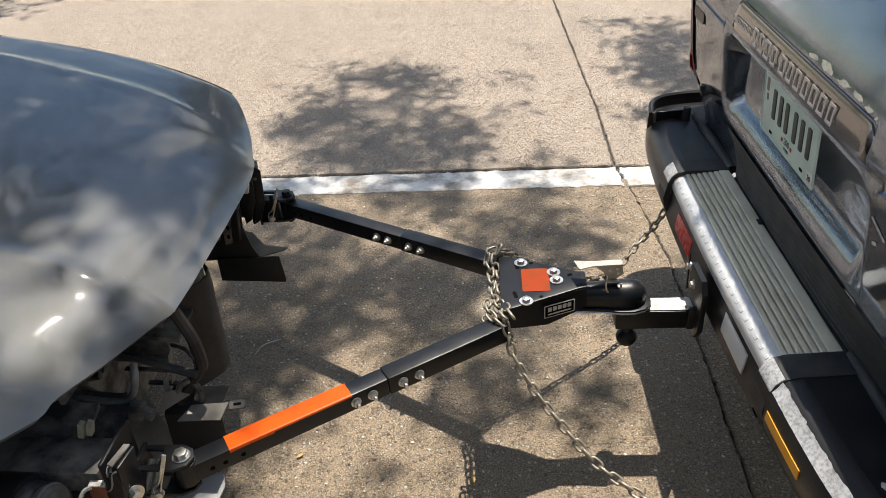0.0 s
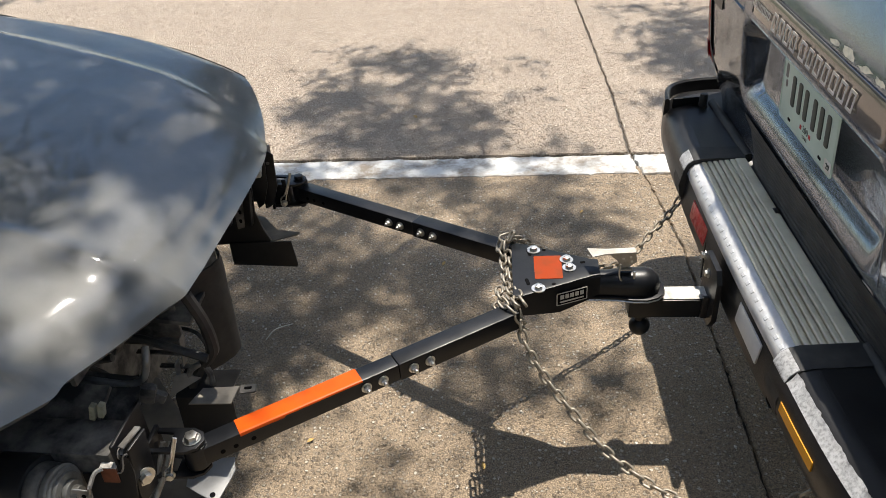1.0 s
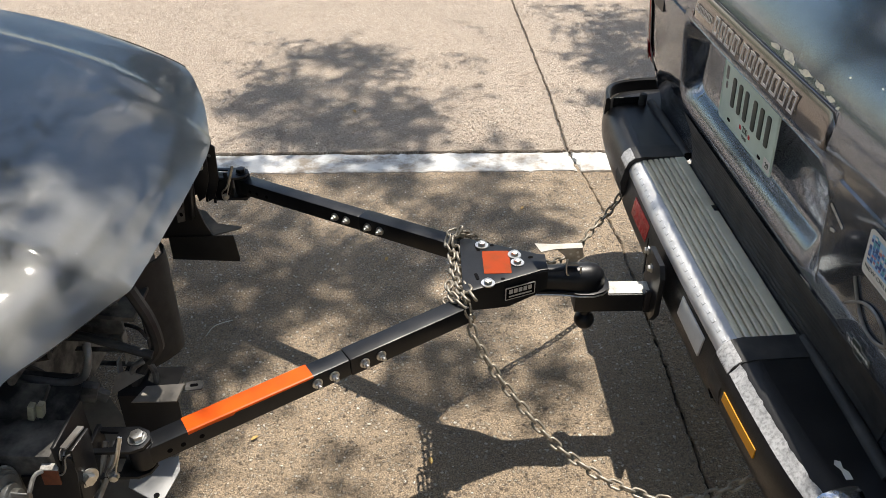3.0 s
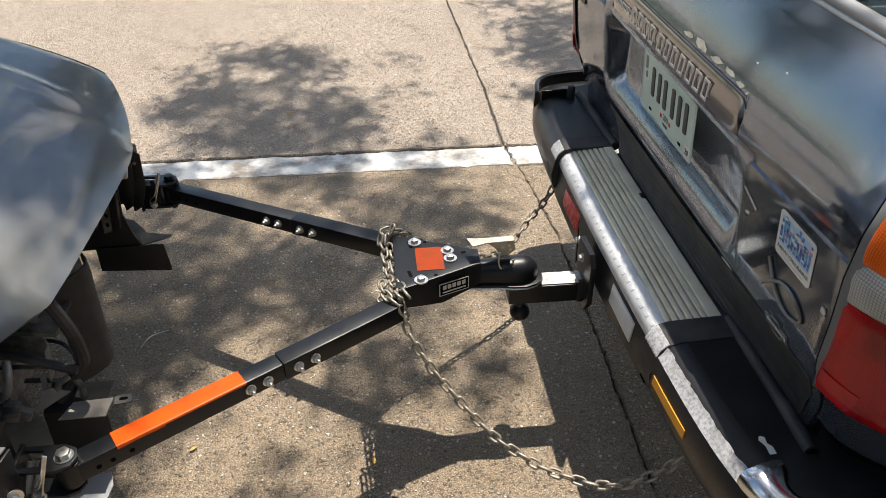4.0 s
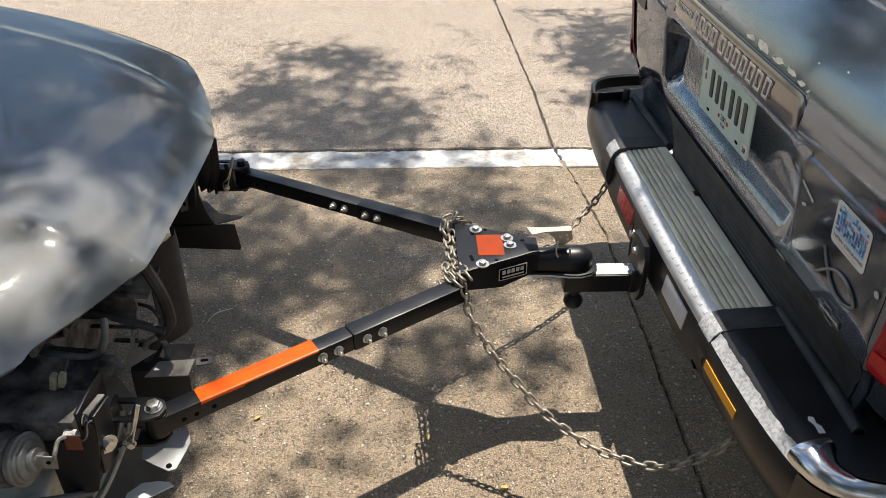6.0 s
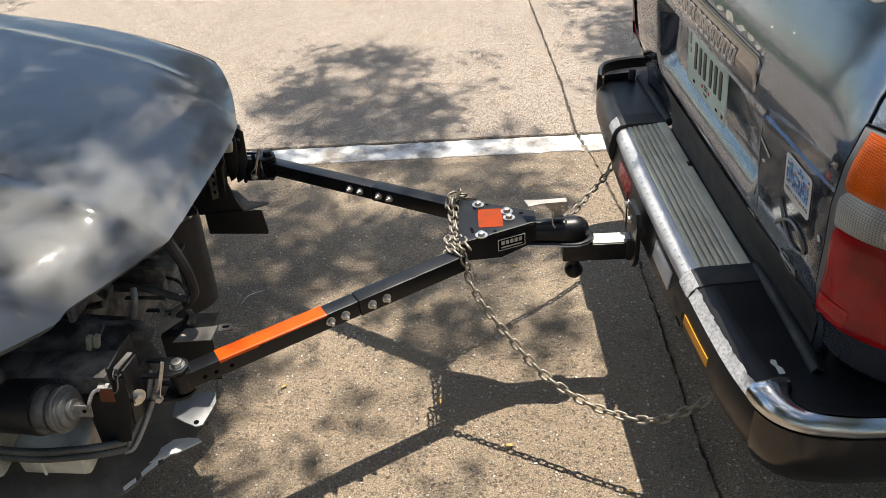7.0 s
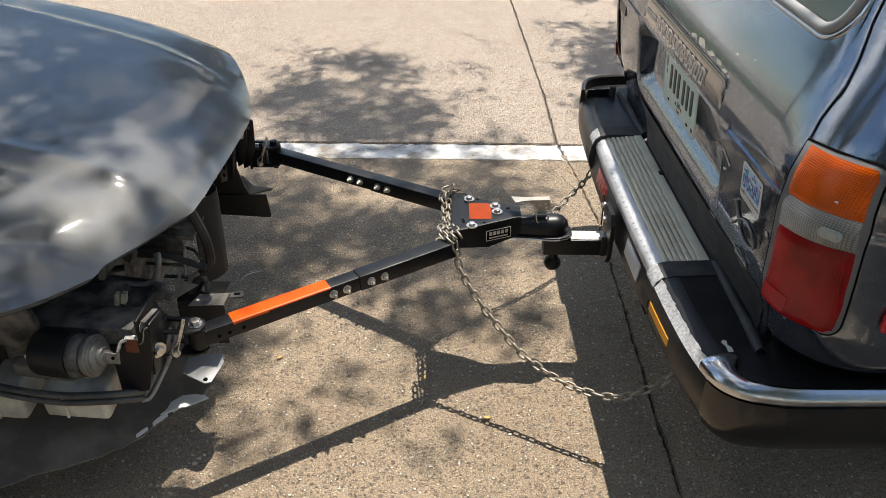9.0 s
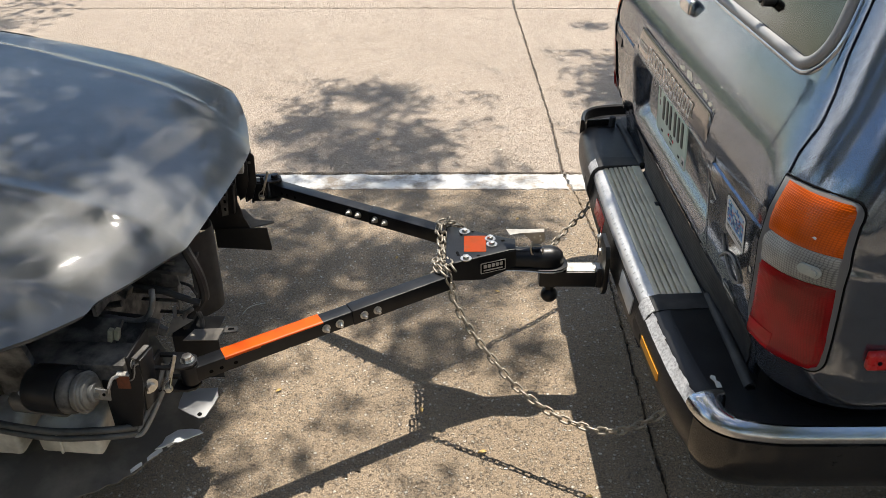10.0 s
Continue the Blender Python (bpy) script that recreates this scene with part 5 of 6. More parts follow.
# ---- safety chains ----
def link_mesh():
    bm = bmesh.new()
    a, r = 0.0070, 0.0080
    pts = [Vector((a + r * math.cos(t), r * math.sin(t), 0)) for t in (radians(-90 + 180 * k / 6) for k in range(7))]
    pts += [Vector((-a - r * math.cos(t), -r * math.sin(t), 0)) for t in (radians(-90 + 180 * k / 6) for k in range(7))]
    tube(bm, pts, 0.0032, 7, closed=True)
    me = bpy.data.meshes.new("link")
    for f in bm.faces:
        f.smooth = True
    bm.to_mesh(me)
    bm.free()
    me.materials.append(M_CHAIN)
    return me


LINK = link_mesh()


def chain(at, runs, label, pitch=0.0245):
    top = thing("safety_chain", at, label, "chain", "safety chains")
    rnd = random.Random(int(abs(at[0]) * 1000) + 3)
    k = 0
    for run in runs:
        pts = smooth_path(run, 14)
        acc = [0.0]
        for a, b in zip(pts, pts[1:]):
            acc.append(acc[-1] + (b - a).length)
        n = int(acc[-1] / pitch)
        for j in range(n + 1):
            d = j * acc[-1] / n
            i = min(max(q for q in range(len(acc)) if acc[q] <= d + 1e-9), len(pts) - 2)
            f = (d - acc[i]) / max(acc[i + 1] - acc[i], 1e-9)
            p, t = pts[i].lerp(pts[i + 1], f), (pts[i + 1] - pts[i]).normalized()
            m = axes(p - Vector(at), t, Vector((0.2, 0.1, 1))) @ pose(0, 0, 0, 45 + 90 * (k % 2) + rnd.uniform(-12, 12), 0, rnd.uniform(-5, 5))
            ob = new("link", LINK)
            ob.parent = top
            ob.matrix_basis = m
            k += 1
    return top


near_run = [(-0.040, -0.235, 0.452), (-0.030, -0.262, 0.405), (-0.012, -0.290, 0.362), (0.027, -0.330, 0.312), (0.080, -0.379, 0.263), (0.140, -0.430, 0.213), (0.199, -0.473, 0.187), (0.255, -0.509, 0.172), (0.324, -0.544, 0.170), (0.375, -0.566, 0.180), (0.428, -0.580, 0.209), (0.501, -0.588, 0.274), (0.54, -0.59, 0.36)]
wrap_near = [(-0.075, -0.190, 0.452), (-0.068, -0.235, 0.456), (-0.040, -0.262, 0.44), (-0.028, -0.245, 0.40), (-0.045, -0.215, 0.384), (-0.075, -0.185, 0.40)]
chain((0.1, -0.4, 0.17), [near_run, wrap_near], "worn steel safety chain sagging from the tow bar to the bumper")
far_run = [(-0.045, -0.010, 0.462), (-0.01, 0.035, 0.43), (0.06, 0.075, 0.36), (0.14, 0.13, 0.29), (0.21, 0.172, 0.248), (0.275, 0.223, 0.241), (0.32, 0.268, 0.257), (0.356, 0.306, 0.279), (0.393, 0.343, 0.292), (0.434, 0.387, 0.321), (0.47, 0.42, 0.38)]
wrap_far = [(-0.036, -0.005, 0.470), (-0.062, -0.012, 0.474), (-0.074, -0.030, 0.458), (-0.066, -0.065, 0.45), (-0.064, -0.105, 0.448), (-0.062, -0.145, 0.446), (-0.055, -0.185, 0.450), (-0.050, -0.215, 0.458), (-0.040, -0.24, 0.458)]
wrap_two = [(x + 0.016, y - 0.004, z + 0.006) for x, y, z in wrap_far[1:]]
chain((0.2, 0.2, 0.24), [far_run, wrap_far, wrap_two], "worn steel safety chain wrapped across the tow bar head")


# ---- the towed car ----
KY = -0.158
car = thing("towed_car", (-0.65, KY, 0.0), "dark grey car with its front bumper removed, faded hood", "car")
FRONT = [(0.0, -0.638), (0.20, -0.640), (0.285, -0.645), (0.30, -0.650), (0.325, -0.664), (0.36, -0.678), (0.41, -0.698), (0.455, -0.718), (0.555, -0.772), (0.64, -0.84), (0.69, -0.892), (0.73, -0.97), (0.76, -1.05)]
FRONT_FAR = [(0.0, -0.638), (0.20, -0.642), (0.285, -0.652), (0.32, -0.664), (0.36, -0.676), (0.45, -0.708), (0.55, -0.757), (0.605, -0.795), (0.632, -0.835), (0.66, -0.885), (0.70, -0.97), (0.735, -1.06), (0.762, -1.17), (0.78, -1.31), (0.79, -1.5)]
FRONT_FAR = eased(FRONT_FAR)
ROLL_FAR = eased([(0, 1), (0.15, 1), (0.30, 0.96), (0.45, 0.72), (0.6, 0.42), (0.7, 0.29), (0.79, 0.22)])
RIDGE_FAR = eased([(0, 0.31), (0.10, 0.372), (0.265, 0.472), (0.47, 0.545), (0.75, 0.617), (1.1, 0.66)])


def hood_z(x, off, d, side):
    """Height of the hood: crown, fall to the sides, rolled nose, two pressed creases."""
    z = 0.79 + 0.15 * (-x - 0.95)
    if side > 0:
        z -= 0.020 * (off / 0.66) ** 2.5
        z -= 0.095 * lerp(ROLL_FAR, off) * math.exp(-d / 0.085)
        crease = lerp(RIDGE_FAR, d)
    else:
        z -= 0.055 * (off / 0.75) ** 2.5
        z -= lerp([(0, 0.095), (0.32, 0.095), (0.455, 0.090), (0.69, 0.088), (0.76, 0.072)], off) * math.exp(-d / (0.085 + 0.10 * max(0, off - 0.4)))
        crease = 0.325 - 0.08 * min(d, 0.8)
    if side < 0 and x > -1.3:
        z -= 0.010 / (1 + math.exp(-(off - 0.553 - 0.28 * (-0.81 - x)) / 0.0035)) * max(0, 1 - (-0.81 - x) / 0.3)
        r = math.hypot(x + 0.905, (off - 0.665) * 0.8)
        z += 0.0015 * math.cos(r * 60) * math.exp(-(r / 0.055) ** 2)
    fade = min(1, max(0, d - 0.05) / 0.12)
    z += fade * (0.007 * math.exp(-((off - crease) / 0.028) ** 2) - 0.007 / (1 + math.exp(-(off - crease) / 0.007)))
    return z


def hood_point(o, s, side):
    off = o if side < 0 else o * 1.039
    xf = lerp(FRONT if side < 0 else FRONT_FAR, off)
    x = xf + (-1.78 - xf) * s
    wide = off * (1 + (0.06 if side < 0 else 0.0) * min(1, max(0, (-x - 0.95) / 0.8)))
    z = hood_z(x, off, xf - x, side)
    if side < 0 and off > 0.40:
        z += 0.004 * noise.noise((x * 6, off * 6, 3.3)) * min(1, (off - 0.40) / 0.15) * max(0, 1 - s * 3.2)
    return Vector((x, KY + side * wide, z))


offs = [0.76 * k / 120 for k in range(121)]
ss = [0, 0.004, 0.010, 0.02, 0.03, 0.045, 0.06, 0.08, 0.10, 0.13, 0.16, 0.2, 0.25, 0.3, 0.36, 0.42, 0.5, 0.6, 0.7, 0.8, 0.9, 1]
cols = [(o, -1) for o in offs[:0:-1]] + [(o, 1) for o in offs]
bm = bmesh.new()
rows = [[hood_point(o, s, sd) for o, sd in cols] for s in ss]
lip_row = [p + Vector((-0.012, 0, -0.012)) for p in rows[0]]
grid(bm, [lip_row] + rows)
thicken(bm, 0.0)
bmesh.ops.recalc_face_normals(bm, faces=bm.faces)
hood = part("hood", bm, M_HOOD, car, "faded dark grey hood with chips and a dented corner")
bm = bmesh.new()
grid(bm, [[p + Vector((-0.02, 0, -0.018)) for p in row] for row in rows[::3]])
part("hood_liner", bm, M_GRIME, hood)

edge = [p + Vector((-0.004, 0.004, -0.003)) for p in rows[0] if p.y > KY + 0.60] + [row[-1] + Vector((0, 0.004, -0.003)) for row in rows[1:]]
part("edge_seal", tube(bmesh.new(), edge[::2], 0.005, 7), M_RUBBER, hood, "thin black rubber edge")

car.rotation_euler.z = radians(-2.5)

# fenders, cabin and wheels behind
for side in (-1, 1):
    bm = bmesh.new()
    rows = []
    for x in (-1.06, -1.2, -1.35, -1.5, -1.78, -2.1, -2.6, -3.2, -4.2, -4.6):
        top = 0.745 + 0.16 * min(-x - 1.0, 0.9)
        arch = 0.62 if -1.9 < x < -1.3 else 0.25 if x < -1.3 else 0.55
        rows.append([Vector((x, KY + side * (o - (0.05 if side > 0 else 0)), z)) for o, z in ((0.775, top), (0.81, top - 0.02), (0.845, top - 0.12), (0.86, max(arch, 0.5) + 0.05), (0.85, arch))])
    grid(bm, rows)
    thicken(bm, 0.004)
    part("fender", bm, M_HOOD, car)
    for x in (-1.62, -4.0):
        y = KY + side * 0.72
        bm = bmesh.new()
        prof = [(-0.09, 0.2), (-0.10, 0.27), (-0.08, 0.305), (0.08, 0.305), (0.10, 0.27), (0.09, 0.2)]
        grid(bm, [[Vector((x + r * math.cos(a), y + o, 0.305 + r * math.sin(a))) for o, r in prof] for a in (2 * math.pi * k / 36 for k in range(37))])
        bmesh.ops.remove_doubles(bm, verts=bm.verts, dist=1e-4)
        w = part("wheel", bm, M_RUBBER, car)
        part("rim", cyl(bmesh.new(), (x, y - 0.085, 0.305), (x, y + 0.085, 0.305), 0.205, n=28, bevel=0.01), M_GREY, w)
bm = bmesh.new()
grid(bm, [[Vector((x, KY + y * w, z)) for y in (-1, -0.6, 0, 0.6, 1)] for x, z, w in ((-1.76, 0.90, 0.80), (-1.95, 0.96, 0.78), (-2.55, 1.40, 0.62), (-3.4, 1.44, 0.62), (-4.2, 1.02, 0.74), (-4.65, 0.95, 0.76), (-4.7, 0.4, 0.8))])
thicken(bm, 0.01)
part("cabin_shell", bm, M_HOOD, car)
for side in (-1, 1):
    roof = ((-1.95, 0.96, 0.78), (-2.55, 1.40, 0.62), (-3.4, 1.44, 0.62), (-4.2, 1.02, 0.74))
    bm = bmesh.new()
    grid(bm, [[Vector((x, KY + side * w, z - 0.004)), Vector((x, KY + side * (w * 0.4 + 0.78 * 0.6 - (0.03 if side > 0 else 0)), (z * 0.4 + 0.90 * 0.6))), Vector((x, KY + side * (0.785 - (0.05 if side > 0 else 0)), 0.885))] for x, z, w in roof])
    thicken(bm, 0.004)
    part("side_glass", bm, M_DARKGLASS, car, "dark side windows")
bm = box(bmesh.new(), (-2.9, KY, 0.27), (3.4, 1.5, 0.05), None, 0.01)
part("floor_pan", bm, M_GRIME, car)

# front structure, in the road's axes
TURN = Matrix.Rotation(radians(2.5), 4, "Z")


def W(x, y, z):
    return Vector((-0.65, KY, 0)) + TURN @ (Vector((x, y, z)) - Vector((-0.65, KY, 0)))


ROAD = Matrix.Translation((-0.65, KY, 0)) @ TURN @ Matrix.Translation((0.65, -KY, 0))


bm = bmesh.new()
box(bm, W(-0.86, -0.12, 0.585), (0.06, 0.98, 0.04), None, 0.006)
box(bm, W(-0.835, -0.12, 0.560), (0.012, 0.90, 0.06), None, 0.004)
part("upper_tie_bar", bm, M_GRIME, car, "grimy black upper tie bar")
bm = bmesh.new()
box(bm, W(-0.93, -0.12, 0.40), (0.03, 0.78, 0.40), None, 0.004)
part("condenser", bm, M_GRIME, car, "dirty black cooling pack")
bm = box(bmesh.new(), W(-1.48, -0.15, 0.36), (0.66, 1.25, 0.28), None, 0.03)
part("engine_block", bm, M_GRIME, car)
for sg, y in ((-1, -0.655), (1, 0.37)):
    bm = bmesh.new()
    box(bm, W(-0.905, y + 0.01, 0.435), (0.31, 0.085, 0.105), None, 0.007)
    rail = part("frame_rail", bm, M_GRIME, car, "grimy black frame rail end")
    bm = box(bmesh.new(), W(-0.736, y + 0.01, 0.44), (0.007, 0.11, 0.15), None, 0.002)
    part("end_plate", bm, M_POWDER, rail)
    for dz in (-0.05, 0.05):
        part("bolt", hexbolt(bmesh.new(), W(-0.732, y - 0.035, 0.44 + dz), (1, 0, 0), 0.008, 0.006, 0.011), M_METAL, rail)
# bracket with a folded flange, rusty tab and horn
bm = bmesh.new()
prism(bm, [(-0.050, -0.115), (0.014, -0.105), (0.034, -0.03), (0.044, 0.030), (0.044, 0.070), (0.030, 0.074), (0.018, 0.034), (0.0, 0.030), (-0.050, 0.030)], axes(W(-0.757, -0.698, 0.420), (1, 0.06, 0), (0, 0, 1)), 0.004, 0.001)
box(bm, W(-0.713, -0.672, 0.432), (0.005, 0.052, 0.150), Euler((0.0, 0.10, -0.15)).to_matrix(), 0.0015)
brk = part("bumper_bracket", bm, M_POWDER, car, "black folded bumper bracket with a bare metal edge")
part("hole", cyl(bmesh.new(), W(-0.7095, -0.672, 0.482), W(-0.7085, -0.672, 0.482), 0.005, n=12), M_SUV_IN, brk)
bm = tube(bmesh.new(), smooth_path([W(-0.745, -0.703, 0.452), W(-0.734, -0.703, 0.456), W(-0.727, -0.702, 0.470), W(-0.722, -0.700, 0.492), W(-0.713, -0.697, 0.497)], 4), 0.0018, 6)
prism(bm, [(-0.010, -0.022), (0.004, -0.026), (0.008, 0.024), (-0.006, 0.026)], axes(W(-0.716, -0.672, 0.508), (1, -0.15, 0.25), (0.15, 1, 0)), 0.003, 0.001)
part("bare_edge", bm, M_METAL, brk)
bm = box(bmesh.new(), W(-0.756, -0.704, 0.449), (0.029, 0.004, 0.036), Euler((0, 0.05, 0.06)).to_matrix(), 0.001, 1)
tab = part("rust_tab", bm, M_RUST, car, "rusty brown mounting tab, its folded top whitened as if lit")
# lit top of the tab, brightened by a white material
part("lit_top", box(bmesh.new(), W(-0.755, -0.699, 0.4685), (0.030, 0.013, 0.004), Euler((0.2, 0.05, 0.06)).to_matrix(), 0.001, 1), M_WORNWHITE, tab)
part("bolt", hexbolt(bmesh.new(), W(-0.711, -0.680, 0.418), (0.75, -0.65, 0), 0.0115, 0.010, 0.019), M_ZINC, brk, "zinc flange bolt")
hc, ha = W(-0.822, -0.742, 0.452), Vector((0.985, -0.10, 0.10)).normalized()
bm = bmesh.new()
for o, r, l in ((-0.014, 0.044, 0.012), (-0.002, 0.0485, 0.004), (0.002, 0.043, 0.005), (0.007, 0.037, 0.006), (0.013, 0.022, 0.010), (0.022, 0.013, 0.014)):
    cyl(bm, hc + ha * o, hc + ha * (o + l), r, r * 0.95, 36, 0.002)
horn = part("horn", bm, M_HORN, car, "dusty grey disc horn")
bm = cyl(bmesh.new(), hc - ha * 0.016, hc - ha * 0.045, 0.047, 0.050, 32, 0.006)
part("horn_trumpet", bm, M_GRIME, horn)
bm = box(bmesh.new(), hc + ha * 0.042 + Vector((0, -0.006, 0.0)), (0.034, 0.0035, 0.030), Euler((0, 0.15, 0.05)).to_matrix(), 0.001, 1)
part("hole", cyl(bmesh.new(), hc + ha * 0.046 + Vector((0, -0.008, 0.002)), hc + ha * 0.046 + Vector((0, -0.0095, 0.002)), 0.004, n=10), M_SUV_IN, horn)
tube(bm, smooth_path([hc + ha * 0.056 + Vector((0, -0.006, 0.006)), hc + ha * 0.060 + Vector((0, -0.002, 0.020)), W(-0.772, -0.718, 0.470), W(-0.762, -0.708, 0.470)], 4), 0.004, 6)
part("horn_strap", bm, M_METAL, horn, "bare metal horn strap")
# hoses and pipes
for k, (dz, r, mat) in enumerate(((0.0, 0.0085, M_HOSE), (-0.020, 0.0085, M_HOSE))):
    bm = tube(bmesh.new(), smooth_path([W(-1.20, -0.70, 0.36 + dz), W(-1.06, -0.73, 0.345 + dz), W(-0.94, -0.735, 0.327 + dz), W(-0.84, -0.735, 0.330 + dz), W(-0.79, -0.72, 0.322 + dz), W(-0.765, -0.69, 0.300 + dz)], 6), r, 10)
    part("coolant_hose", bm, mat, car, "dusty black rubber hose")
for dx in (0.0, 0.016):
    bm = tube(bmesh.new(), smooth_path([W(-0.785 + dx, -0.70, 0.28), W(-0.765 + dx, -0.69, 0.285), W(-0.735 + dx, -0.66, 0.335), W(-0.712 + dx, -0.63, 0.385), W(-0.705 + dx, -0.60, 0.42)], 6), 0.0055, 8)
    part("pipe", bm, M_METAL, car)
bm = tube(bmesh.new(), smooth_path([W(-0.90, -0.49, 0.478), W(-0.834, -0.50, 0.475), W(-0.795, -0.50, 0.470), W(-0.768, -0.50, 0.481), W(-0.755, -0.50, 0.500), W(-0.744, -0.50, 0.532), W(-0.75, -0.48, 0.548)], 6), 0.0075, 10)
part("pipe", bm, M_METAL, car, "bare bent metal pipe")
for pts, r, mat in (([W(-0.672, -0.42, 0.63), W(-0.651, -0.42, 0.56), W(-0.646, -0.42, 0.50), W(-0.655, -0.42, 0.475), W(-0.685, -0.42, 0.437), W(-0.71, -0.43, 0.40)], 0.0125, M_DUSTBROWN),
                    ([W(-0.700, -0.43, 0.445), W(-0.678, -0.425, 0.452), W(-0.665, -0.425, 0.425), W(-0.672, -0.425, 0.375), W(-0.695, -0.43, 0.352), W(-0.71, -0.43, 0.385), W(-0.706, -0.43, 0.43), W(-0.698, -0.43, 0.446)], 0.0065, M_GRIME),
                    ([W(-1.0, -0.55, 0.56), W(-0.93, -0.52, 0.50), W(-0.90, -0.50, 0.47), W(-0.84, -0.46, 0.44)], 0.011, M_RUBBER),
                    ([W(-1.02, -0.50, 0.50), W(-0.95, -0.48, 0.455), W(-0.87, -0.47, 0.435), W(-0.80, -0.45, 0.44)], 0.008, M_GRIME)):
    part("loom", tube(bmesh.new(), smooth_path(pts, 6), r, 9), mat, car)
bm = bmesh.new()
for x, d, h in ((-0.838, 0.0, 0.034), (-0.824, 0.004, 0.030)):
    box(bm, W(x + 0.032, -0.613 + d, 0.512), (0.011, 0.014, h), Euler((0, 0.25, 0)).to_matrix(), 0.002)
part("connector", bm, Mat("cream_plastic", (0.36, 0.34, 0.25), 0.55).worn((0.38, 0.36, 0.26), (0.16, 0.14, 0.10), 0.7, 60, (0.45, 0.65)).m, car, "cream wiring connector")
bm = box(bmesh.new(), W(-0.965, -0.745, 0.452), (0.021, 0.008, 0.009), Euler((0, -0.15, 0)).to_matrix(), 0.002)
part("connector", bm, M_WHITE, car, "white plastic clip")
# black canister behind the horn and the dark box beside it
bm = cyl(bmesh.new(), hc - ha * 0.042 + Vector((0, 0.006, 0)), hc - ha * 0.135 + Vector((0, 0.012, 0)), 0.057, 0.055, 32, 0.008)
part("canister", bm, M_BLACK, car, "smooth black canister")
bm = box(bmesh.new(), W(-0.875, -0.612, 0.402), (0.19, 0.07, 0.09), Euler((0.15, 0.0, 0.05)).to_matrix(), 0.008)
part("fuse_box", bm, M_GRIME, car, "dusty black plastic box")
# washer tank
for x, w, h in ((-0.912, 0.152, 0.085), (-1.072, 0.085, 0.095)):
    bm = box(bmesh.new(), W(x, -0.675, 0.292), (w, 0.11, h), Euler((0.12, 0.04, 0)).to_matrix(), 0.014, 3)
    tank = part("washer_tank", bm, M_TANK, car, "cloudy white plastic tank")
    part("rib", box(bmesh.new(), W(x - 0.02, -0.733, 0.29), (0.006, 0.006, h * 0.8), None, 0.002), M_TANK, tank)
bm = box(bmesh.new(), W(-0.975, -0.66, 0.372), (0.14, 0.09, 0.05), Euler((0.2, 0.1, 0)).to_matrix(), 0.014, 3)
part("filler_box", bm, M_DUSTY, car)
# panels behind the horn
bm = bmesh.new()
box(bm, W(-0.965, -0.60, 0.475), (0.30, 0.16, 0.012), Euler((0.35, 0.05, 0)).to_matrix(), 0.003)
box(bm, W(-1.02, -0.69, 0.50), (0.12, 0.02, 0.14), Euler((0.25, 0, 0.1)).to_matrix(), 0.005)
part("inner_wing", bm, M_GRIME, car, "dusty black inner wing")
bm = box(bmesh.new(), W(-0.86, -0.525, 0.46), (0.19, 0.10, 0.01), Euler((0.45, 0.1, 0)).to_matrix(), 0.003)
part("rail_cover", bm, M_GRIME, car)
bm = bmesh.new()
box(bm, W(-0.748, -0.525, 0.470), (0.030, 0.018, 0.05), Euler((0.2, 0.35, 0.2)).to_matrix(), 0.006)
box(bm, W(-0.732, -0.52, 0.458), (0.03, 0.014, 0.025), Euler((0, 0.5, 0)).to_matrix(), 0.004)
part("latch_bracket", bm, M_GRIME, car, "dusty small bracket")
# centre support, shield and slats between the rails
bm = bmesh.new()
grid(bm, [[W(-0.700 + 0.045 * math.sin(f * 2.6), -0.34 + 0.115 * f - 0.05 * (0.6 - z) + 0.006 * math.sin(z * 60), z) for f in (0, 0.2, 0.4, 0.6, 0.8, 1)] for z in (0.37, 0.42, 0.47, 0.52, 0.57, 0.61)])
thicken(bm, 0.004)
shield = part("air_guide", bm, M_DUSTBROWN, car, "brown dusty plastic air guide")
bm = bmesh.new()
box(bm, W(-0.76, -0.36, 0.56), (0.16, 0.10, 0.012), Euler((0.1, 0.1, 0)).to_matrix(), 0.003)
box(bm, W(-0.80, -0.38, 0.52), (0.16, 0.008, 0.10), None, 0.002)
part("lamp_bracket", bm, M_GRIME, car)
for x, z, w in ((-0.78, 0.500, 0.13), (-0.765, 0.463, 0.11), (-0.74, 0.425, 0.08)):
    part("slat", box(bmesh.new(), W(x, -0.40, z), (w, 0.012, 0.004), Euler((0, 0.03, 0)).to_matrix(), 0.001, 1), M_GRIME, car)
for x, z, h in ((-0.713, 0.482, 0.075), (-0.738, 0.415, 0.075)):
    part("panel_edge", box(bmesh.new(), W(x, -0.415, z), (0.003, 0.02, h), Euler((0, 0.12, 0)).to_matrix(), 0.001, 1), M_METAL, car)
bm = prism(bmesh.new(), [(-0.04, -0.02), (0.035, 0.018), (0.0, 0.03), (-0.02, 0.025)], axes(W(-0.715, -0.44, 0.405), (1, 0, 0.1), (0, 0.4, 1)), 0.004)
part("corner_gusset", bm, M_DUSTY, car)
